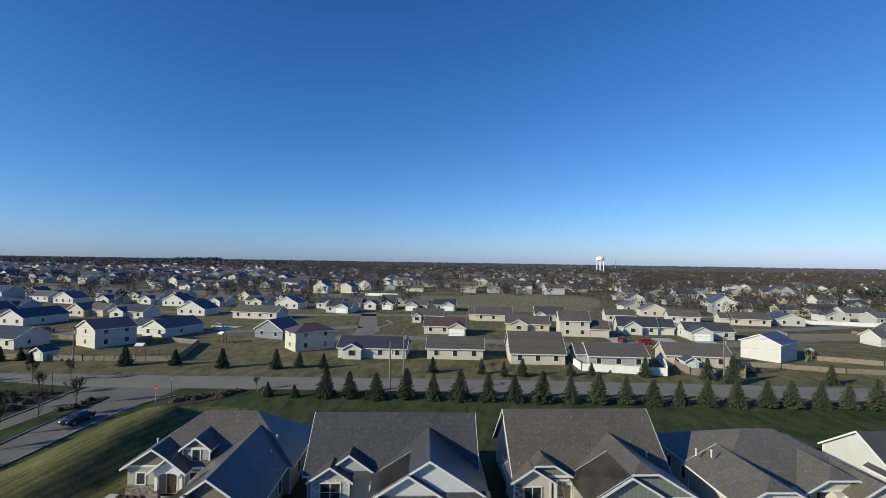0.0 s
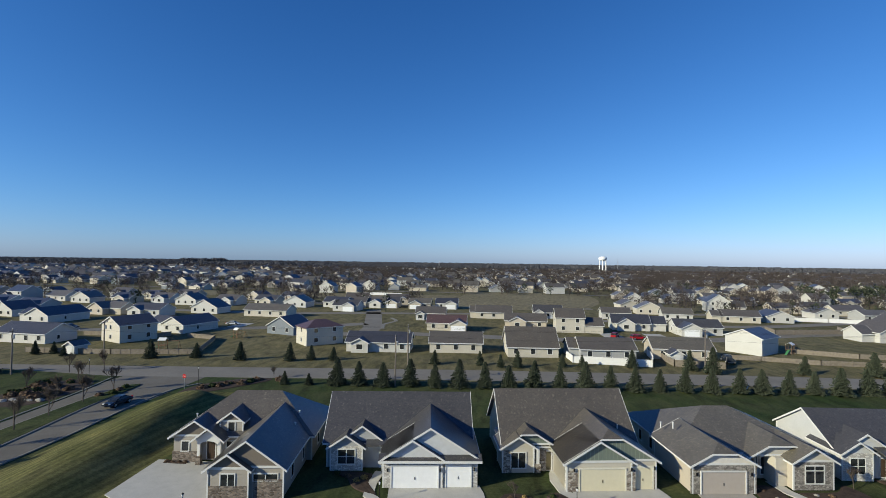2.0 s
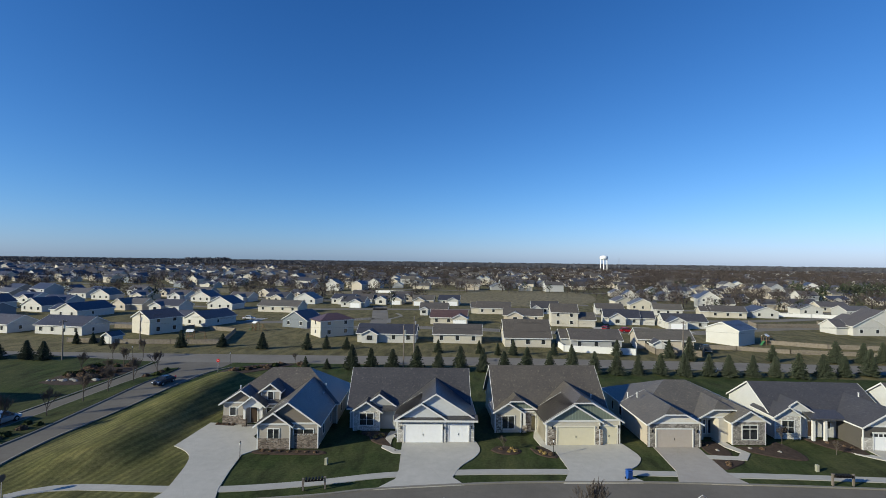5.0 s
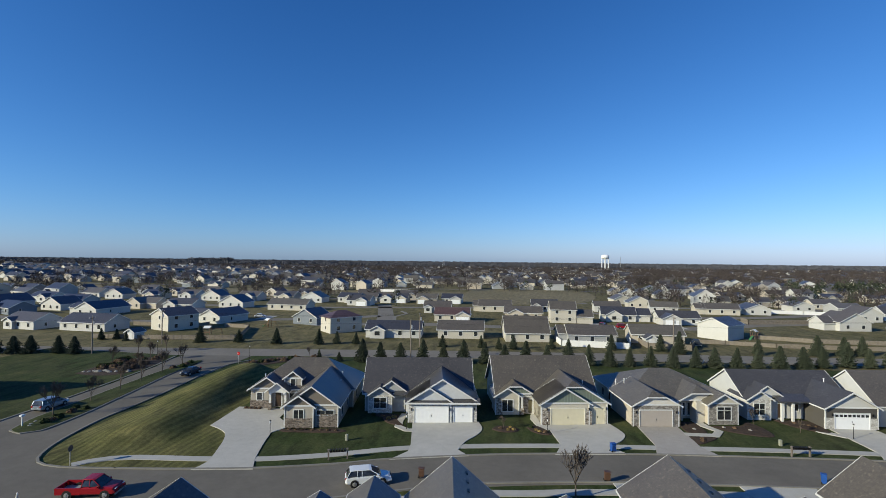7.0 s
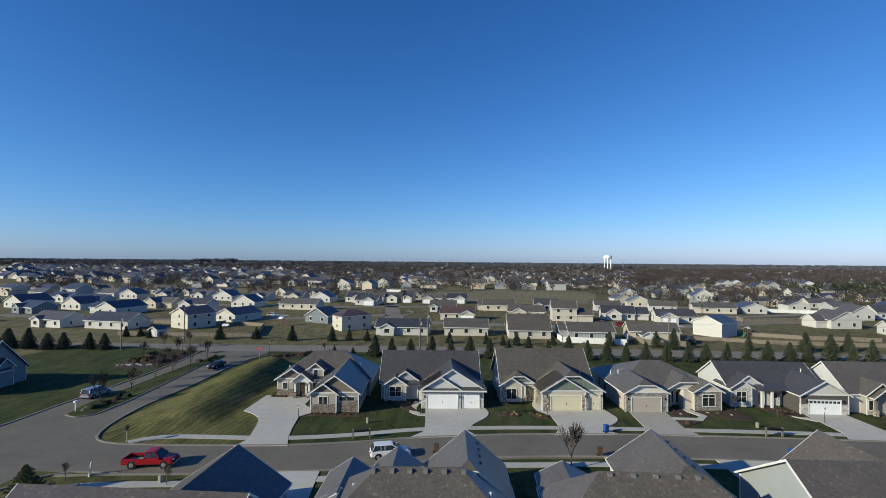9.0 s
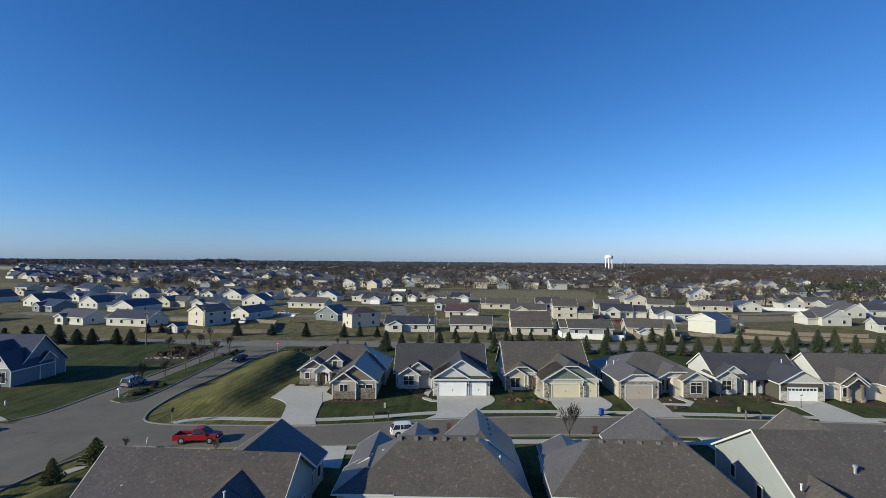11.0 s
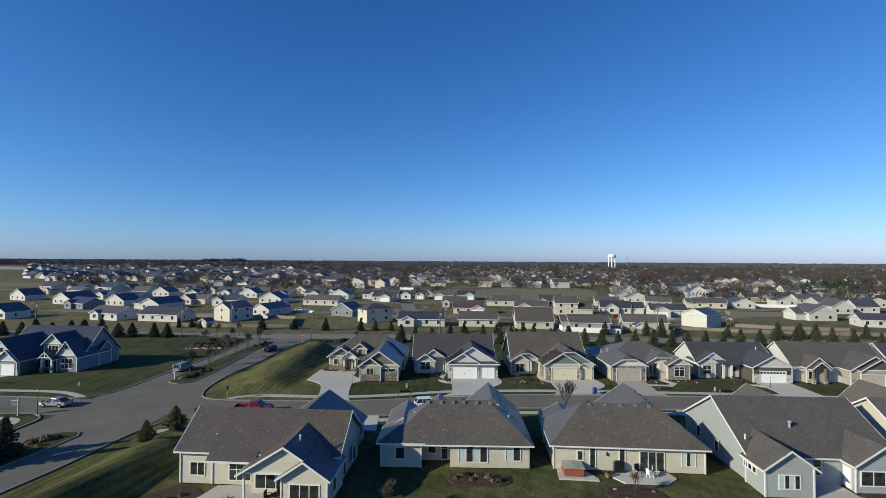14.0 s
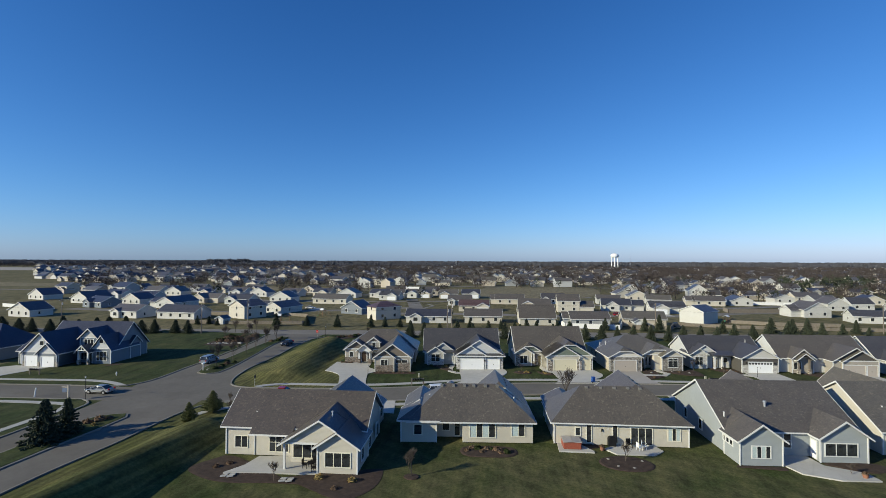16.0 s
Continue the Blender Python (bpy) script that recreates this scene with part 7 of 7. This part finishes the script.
def sign_post(x, y, h, shape, rot=0):
    t = thing("road_sign", "red octagonal stop sign on a thin metal post" if shape == "stop" else "back of a metal road sign on a thin post", "sign", pose(x, y, ground_z(x, y), 0, 0, rot), "road signs")
    bm = bmesh.new()
    box(bm, -0.03, -0.03, -0.2, 0.03, 0.03, h)
    part("post", bm, METAL, t)
    bm = bmesh.new()
    c = [(0.38 * math.cos(math.pi / 8 + k * math.pi / 4), 0.38 * math.sin(math.pi / 8 + k * math.pi / 4)) for k in range(8)]
    a = [bm.verts.new((px, -0.05, h - 0.3 + pz)) for px, pz in c]
    b = [bm.verts.new((px, -0.035, h - 0.3 + pz)) for px, pz in c]
    bm.faces.new(a)
    bm.faces.new(b[::-1])
    for i in range(8):
        bm.faces.new((a[i], b[i], b[(i + 1) % 8], a[(i + 1) % 8]))
    pl = part("sign_plate", bm, plain("sign_red", (0.5, 0.02, 0.02), 0.4) if shape == "stop" else plain("sign_back", (0.09, 0.085, 0.08), 0.6, 0.3), t)
    if shape == "stop":
        cu = bpy.data.curves.new("sign_lettering", "FONT")
        cu.body, cu.size, cu.align_x, cu.align_y, cu.extrude = "STOP", 0.26, "CENTER", "CENTER", 0.002
        cu.materials.append(TRIM)
        ob = new("sign_lettering", cu)
        ob.parent = pl
        ob.matrix_basis = pose(0, -0.054, h - 0.3, 90, 0, 0)


sign_post(-53.4, 77.2, 2.6, "stop")
sign_post(-45.2, 23.9, 2.3, "back", 90)


def hydrant(x, y):
    t = thing("fire_hydrant", "small pale fire hydrant on the lawn", "hydrant", pose(x, y, 0.06))
    bm = bmesh.new()
    tube(bm, (0, 0, 0), (0, 0, 0.6), 0.12, 0.1, 10)
    tube(bm, (0, 0, 0.6), (0, 0, 0.75), 0.13, 0.05, 10)
    part("barrel", bm, LAMP_CLEAR, t)
    for s in (-1, 1):
        bm = bmesh.new()
        tube(bm, (s * 0.08, 0, 0.45), (s * 0.2, 0, 0.45), 0.06, 0.06, 8)
        part("nozzle", bm, METAL, t)


hydrant(-77.2, 28.9)


def letter_box(x, y, h=1.3):
    t = thing("letter_box", "white letter box on a post in the divider", "mailbox", pose(x, y, 0.2))
    bm = bmesh.new()
    box(bm, -0.06, -0.06, -0.1, 0.06, 0.06, h)
    part("post", bm, TRIM, t)
    bm = bmesh.new()
    box(bm, -0.22, -0.3, h, 0.22, 0.3, h + 0.3)
    bmesh.ops.bevel(bm, geom=bm.edges[:], offset=0.06, segments=2, affect="EDGES")
    part("box", bm, VINYL, t)


letter_box(-62.2, 34.6)


def yard_sign(x, y):
    t = thing("yard_sign_post", "weathered wooden sign post with a hanging board", "sign", pose(x, y, 0.06))
    bm = bmesh.new()
    box(bm, -0.1, -0.1, 0, 0.1, 0.1, 2.6)
    part("post", bm, plain("weathered_post", (0.34, 0.31, 0.27), 0.7, 0, 0.2, 3), t)
    bm = bmesh.new()
    box(bm, -1.2, -0.06, 2.2, -0.1, 0.06, 2.34)
    part("arm", bm, plain("weathered_post", (0.34, 0.31, 0.27), 0.7, 0, 0.2, 3), t)
    bm = bmesh.new()
    box(bm, -1.1, -0.03, 1.4, -0.25, 0.03, 2.1)
    part("board", bm, plain("sign_board", (0.1, 0.13, 0.2), 0.5), t)


yard_sign(-71.6, 12.0)


def pole(x, y, h, arm=True, rot=5):
    t = thing("utility_pole", "weathered wooden utility pole with crossarm", "utility pole", pose(x, y, ground_z(x, y), 0, 0, rot), "utility poles")
    bm = bmesh.new()
    tube(bm, (0, 0, -0.5), (0, 0, h), 0.17, 0.12, 10)
    part("shaft", bm, POLEWOOD, t)
    if arm:
        bm = bmesh.new()
        box(bm, -0.06, -1.1, h - 0.5, 0.06, 1.1, h - 0.36)
        part("crossarm", bm, POLEWOOD, t)
        for s in (-1.0, 0.0, 1.0):
            bm = bmesh.new()
            tube(bm, (0, s, h - 0.36 if s else h), (0, s, h - 0.18 if s else h + 0.2), 0.05, 0.03, 6)
            part("insulator", bm, METAL, t)
        bm = bmesh.new()
        tube(bm, (0.3, 0, h - 1.9), (0.3, 0, h - 1.1), 0.2, 0.2, 10)
        part("transformer", bm, METAL, t)


POLES = [(-222, 87.5), (-152, 92.5), (-86.0, 97.5), (-15.5, 102.4), (52.6, 106.6), (125, 110)]
for px, py in POLES:
    pole(px, py, 9.3)
pole(-15.2, 84.0, 9.7)
pole(-93.5, 82.6, 9.2)
pole(143, 118, 9.0)
for (ax, ay), (bx, by) in zip(POLES, POLES[1:]):
    for k, (off, hz) in enumerate(((-1.0, 9.1), (1.0, 9.1), (0.0, 7.0))):
        bm = bmesh.new()
        n = 16
        pts = []
        for i in range(n + 1):
            u = i / n
            pts.append((ax + (bx - ax) * u - off * 0.06, ay + (by - ay) * u + off, hz - 0.9 * 4 * u * (1 - u)))
        for p, q in zip(pts, pts[1:]):
            tube(bm, p, q, 0.018, 0.018, 4, False)
        bmesh.ops.remove_doubles(bm, verts=bm.verts, dist=0.01)
        tagged(new("overhead_wire", finish("overhead_wire", bm, BLACK)), "thin black overhead wire strung between poles", "cable", "overhead wires")


def fence(pts, h, mat, label, white=False, gap=2.4):
    t = thing("fence", label, "fence", pose(pts[0][0], pts[0][1], 0.0), "yard fences")
    ox, oy = pts[0]
    for (ax, ay), (bx, by) in zip(pts, pts[1:]):
        L = math.hypot(bx - ax, by - ay)
        n = max(1, round(L / gap))
        for i in range(n + 1):
            u = i / n
            bm = bmesh.new()
            x, y = ax + (bx - ax) * u - ox, ay + (by - ay) * u - oy
            box(bm, x - 0.07, y - 0.07, -0.1, x + 0.07, y + 0.07, h + 0.12)
            part("post", bm, mat, t)
            if i < n:
                x2, y2 = ax + (bx - ax) * (i + 1) / n - ox, ay + (by - ay) * (i + 1) / n - oy
                bm = bmesh.new()
                board(bm, (x, y, h), (x2, y2, h), h - 0.05, 0.05)
                part("panel", bm, mat, t)


fence([(23.1, 117.0), (23.6, 110.6), (41.5, 107.9), (44.2, 116), (45.2, 123)], 1.75, VINYL, "white vinyl privacy fence round a yard")
fence([(47, 122), (47, 109.8), (58, 108.2), (61, 114)], 1.6, FENCEWOOD, "weathered wooden fence round a yard")
fence([(86.6, 131.6), (100.2, 126), (122, 124.5)], 1.3, FENCEWOOD, "pale wooden fence along a yard")
fence([(63, 121), (72, 119.5), (84, 116.0), (112, 114.5), (140, 114)], 1.2, FENCEWOOD, "weathered wooden fence along a yard")
fence([(106, 178), (104, 168.5), (132, 174), (134, 182)], 1.7, FENCEWOOD, "long weathered wooden fence")
fence([(-87.2, 131.8), (-77.0, 129.0), (-69.5, 107.5), (-90, 104.6), (-112, 104)], 1.3, FENCEWOOD, "weathered wooden yard fence")
fence([(120, 215), (150, 210), (168, 206)], 1.7, VINYL, "white vinyl fence across a field edge")
fence([(-120, 131), (-96, 129.5), (-94, 134)], 1.3, FENCEWOOD, "weathered wooden yard fence")
fence([(-88, 322), (-52, 318)], 1.8, VINYL, "white vinyl fence beyond the field")
fence([(-240, 150), (-208, 142), (-196, 128)], 1.6, VINYL, "pale vinyl fence behind houses")


def shed(x, y, rot, wall, label, w=3.0, d=3.6):
    t = thing("garden_shed", label, "shed", pose(x, y, 0.02, 0, 0, rot), "garden sheds")
    wing_lite(t, -w / 2, w / 2, 0, d, 2.1, 0.6, "y", wall, ROOF_GREY, 0)
    bm = bmesh.new()
    box(bm, -0.8, -0.05, 0, 0.8, 0.03, 1.9)
    part("double_door", bm, TRIM, t)


shed(-100.0, 103.6, -8, SID["lightgrey"], "pale grey garden shed with shingle roof")
shed(-66.5, 146.5, -8, SID["white"], "small white garden shed with shingle roof", 2.6, 3)
shed(49.5, 114.5, 0, SID["lightgrey"], "pale grey garden shed with shingle roof")


def play_set(x, y, rot):
    t = thing("play_set", "wooden swing set with pale canopy on a lawn", "play equipment", pose(x, y, 0.0, 0, 0, rot), "play sets")
    wood = plain("cedar", (0.17, 0.1, 0.055), 0.8)
    for px in (-0.8, 0.8):
        for py in (-0.7, 0.7):
            bm = bmesh.new()
            box(bm, px - 0.06, py - 0.06, -0.05, px + 0.06, py + 0.06, 2.6)
            part("post", bm, wood, t)
    bm = bmesh.new()
    box(bm, -0.85, -0.75, 1.2, 0.85, 0.75, 1.3)
    part("platform", bm, wood, t)
    bm = bmesh.new()
    prism(bm, [(-1.0, -0.9, 2.6), (1.0, -0.9, 2.6), (1.0, 0, 3.2), (-1.0, 0, 3.2)], 0.06)
    prism(bm, [(-1.0, 0.9, 2.6), (1.0, 0.9, 2.6), (1.0, 0, 3.2), (-1.0, 0, 3.2)], 0.06)
    bmesh.ops.remove_doubles(bm, verts=bm.verts, dist=0.01)
    part("canopy", bm, VINYL, t)
    bm = bmesh.new()
    tube(bm, (0.8, 0, 2.4), (4.0, 0, 2.4), 0.07, 0.07, 6)
    part("swing_beam", bm, wood, t)
    for s in (-1, 1):
        bm = bmesh.new()
        tube(bm, (4.0, 0, 2.4), (4.2, s * 1.1, -0.05), 0.06, 0.06, 6)
        part("swing_leg", bm, wood, t)
    bm = bmesh.new()
    prism(bm, [(-0.85, -0.3, 1.25), (-0.85, 0.3, 1.25), (-3.0, 0.3, 0.15), (-3.0, -0.3, 0.15)], 0.08)
    part("slide", bm, plain("green_plastic", (0.06, 0.2, 0.08), 0.4), t)


play_set(-81.5, 112.0, 10)
play_set(-72.0, 132.5, -30)
play_set(86, 131.0, 40)


def water_tower(x, y):
    t = thing("water_tower", "white elevated water tower on slender legs", "water tower", pose(x, y, 0))
    white = plain("tank_paint", (0.78, 0.79, 0.8), 0.5, 0, 0.08, 0.2)
    bm = bmesh.new()
    prof = [(0.1, 41.5), (3, 41.2), (6.5, 40.3), (9.2, 38.8), (10.3, 36.6), (10.3, 33.4), (9.4, 31.6), (6.5, 30.4), (3.0, 29.8), (0.1, 29.6)]
    rings = [[bm.verts.new((r * math.cos(k * math.pi / 16), r * math.sin(k * math.pi / 16), z)) for k in range(32)] for r, z in prof]
    for a, b in zip(rings, rings[1:]):
        for k in range(32):
            bm.faces.new((a[k], a[(k + 1) % 32], b[(k + 1) % 32], b[k]))
    tank = part("tank", bm, white, t)
    bm = bmesh.new()
    for k in range(32):
        a0, a1 = k * math.pi / 16, (k + 1) * math.pi / 16
        tube(bm, (10.6 * math.cos(a0), 10.6 * math.sin(a0), 34), (10.6 * math.cos(a1), 10.6 * math.sin(a1), 34), 0.3, 0.3, 4, False)
    bmesh.ops.remove_doubles(bm, verts=bm.verts, dist=0.05)
    part("walkway", bm, white, tank)
    for k in range(6):
        bm = bmesh.new()
        a = k * math.pi / 3 + 0.3
        tube(bm, (9.3 * math.cos(a), 9.3 * math.sin(a), 0), (9.0 * math.cos(a), 9.0 * math.sin(a), 33), 1.0, 1.0, 8)
        part("leg", bm, white, t)
    bm = bmesh.new()
    tube(bm, (0, 0, 0), (0, 0, 30), 1.7, 1.7, 12)
    part("riser", bm, white, t)


water_tower(315.2, 1250)


def mast(x, y, h, w):
    t = thing("radio_mast", "thin grey lattice radio mast far away", "mast", pose(x, y, 0), "radio masts")
    for s, u in ((-1, -1), (1, -1), (0, 1)):
        bm = bmesh.new()
        tube(bm, (s * w, u * w, 0), (s * w * 0.15, u * w * 0.15, h), 0.28, 0.2, 4)
        part("leg", bm, METAL, t)
    for i in range(8):
        bm = bmesh.new()
        z0, z1 = h * i / 8, h * (i + 1) / 8
        f0, f1 = 1 - 0.85 * i / 8, 1 - 0.85 * (i + 1) / 8
        tube(bm, (-w * f0, -w * f0, z0), (w * f1, -w * f1, z1), 0.2, 0.2, 4)
        part("brace", bm, METAL, t)


mast(395, 1400, 36, 1.2)
mast(-117, 1400, 22, 5)


# ---- garden things behind the near row ----
def hot_tub(x, y, rot):
    t = thing("hot_tub", "red-brown wooden hot tub with grey folded cover", "hot tub", pose(x, y, 0.18, 0, 0, rot))
    bm = bmesh.new()
    box(bm, -1.1, -1.0, 0, 1.1, 1.0, 0.85)
    bmesh.ops.bevel(bm, geom=bm.edges[:], offset=0.08, segments=2, affect="EDGES")
    part("cabinet", bm, plain("redwood", (0.27, 0.075, 0.045), 0.6, 0, 0.2, 6), t)
    for s in (-1, 1):
        bm = bmesh.new()
        prism(bm, [(s * 0.02, -1.05, 1.02), (s * 1.15, -1.05, 0.94), (s * 1.15, 1.05, 0.94), (s * 0.02, 1.05, 1.02)], 0.1)
        part("cover", bm, plain("grey_vinyl", (0.32, 0.30, 0.29), 0.6), t)


flat_area("pad", [(6.9, -0.2), (11.2, -0.2), (11.2, 0.2), (9.6, 2.8), (7.0, 2.8)], 0.17, 0.3, CONCRETE, "pale concrete slab under the hot tub")
hot_tub(8.6, 1.3, 2)


def chair(x, y, rot, mat, label, z=0.16):
    t = thing("patio_chair", label, "chair", pose(x, y, z, 0, 0, rot), "patio chairs")
    bm = bmesh.new()
    box(bm, -0.28, -0.28, 0.4, 0.28, 0.28, 0.46)
    part("seat", bm, mat, t)
    bm = bmesh.new()
    prism(bm, [(-0.28, 0.26, 1.0), (0.28, 0.26, 1.0), (0.28, 0.34, 1.0), (-0.28, 0.34, 1.0)], 0.54)
    part("backrest", bm, mat, t)
    for px in (-0.25, 0.25):
        for py in (-0.25, 0.25):
            bm = bmesh.new()
            box(bm, px - 0.025, py - 0.025, 0, px + 0.025, py + 0.025, 0.4)
            part("leg", bm, mat, t)
    for s in (-0.3, 0.3):
        bm = bmesh.new()
        box(bm, s - 0.03, -0.28, 0.62, s + 0.03, 0.3, 0.66)
        part("armrest", bm, mat, t)


def table(x, y, mat, z=0.16):
    t = thing("patio_table", "small round dark patio table", "table", pose(x, y, z))
    bm = bmesh.new()
    tube(bm, (0, 0, 0.7), (0, 0, 0.75), 0.5, 0.5, 16)
    part("tabletop", bm, mat, t)
    bm = bmesh.new()
    tube(bm, (0, 0, 0), (0, 0, 0.7), 0.06, 0.05, 8)
    part("pedestal", bm, mat, t)


table(-21.6, -8.6, BLACK)
chair(-22.4, -8.4, 90, BLACK, "black metal patio chair on the concrete patio")
chair(-21.0, -9.2, -90, BLACK, "black metal patio chair on the concrete patio")
chair(-21.6, -7.8, 0, BLACK, "black metal patio chair on the concrete patio")
chair(17.6, 1.6, 70, VINYL, "white garden chair on the patio slab", 0.14)
chair(16.9, 1.1, 110, VINYL, "white garden chair on the patio slab", 0.14)
chair(15.9, 2.0, 20, BLACK, "black metal patio chair on the concrete patio", 0.14)


def grill(x, y):
    t = thing("barbecue_grill", "covered dark barbecue grill beside the wall", "grill", pose(x, y, 0.14))
    bm = bmesh.new()
    loft(bm, [(-0.5, 0.0, 1.1, 0.32, 0.26), (-0.3, 0.0, 1.25, 0.34, 0.26), (0.3, 0.0, 1.25, 0.34, 0.26), (0.5, 0.0, 1.1, 0.32, 0.26)])
    part("cover", bm, BLACK, t)


grill(13.8, 2.2)


def planter(x, y):
    t = thing("planter_pot", "terracotta pot with dry stems", "planter", pose(x, y, 0.08), "planter pots")
    bm = bmesh.new()
    tube(bm, (0, 0, 0), (0, 0, 0.45), 0.22, 0.32, 12)
    part("pot", bm, plain("terracotta", (0.28, 0.13, 0.08), 0.8), t)
    shared("stems", CLUMP["brown"], t, pose(0, 0, 0.42) @ Matrix.Scale(0.33, 4))


planter(12.3, 0.8)
planter(39.2, -3.9)


def stepping_stones(x, y):
    for i in range(4):
        bm = bmesh.new()
        box(bm, -0.35, -0.22, 0, 0.35, 0.22, 0.07)
        bmesh.ops.bevel(bm, geom=bm.edges[:], offset=0.05, segments=1, affect="EDGES")
        ob = new("stepping_stone", finish("stepping_stone", bm, WALKWAY))
        ob.matrix_basis = pose(x + (i % 2) * 0.75, y - (i // 2) * 0.55, 0.16, 0, 0, 8 * i)
        tagged(ob, "flat grey stepping stone in mulch", "paving stone", "stepping stones")


stepping_stones(-23.6, -11.3)
stepping_stones(-30.4, -10.9)
for px, py, pz in ((26.4, -13.2, 0.6), (20.3, -16.6, 0.45), (9.3, -17.0, 0.4)):
    bm = bmesh.new()
    loft(bm, [(-0.6, 0.0, pz * 0.6, 0.25, 0.15), (0.0, 0.0, pz, 0.35, 0.2), (0.6, 0.0, pz * 0.5, 0.25, 0.12)])
    ob = new("covered_fire_pit", finish("covered_fire_pit", bm, BLACK))
    ob.matrix_basis = pose(px, py, 0.0, 0, 0, 15)
    tagged(ob, "low black covered object lying on the lawn", "garden object", "lawn objects")


def marker_post(x, y, tilt):
    t = thing("marker_post", "leaning white marker post in the grass", "post", pose(x, y, 0, 0, tilt, 0))
    bm = bmesh.new()
    tube(bm, (0, 0, -0.2), (0, 0, 1.5), 0.09, 0.09, 8)
    tube(bm, (0, 0, 1.5), (0, 0, 1.62), 0.1, 0.03, 8)
    part("shaft", bm, VINYL, t)


marker_post(51.6, 88.0, 22)
marker_post(-79.5, 13.6, 10)
marker_post(-42.2, 14.6, 8)
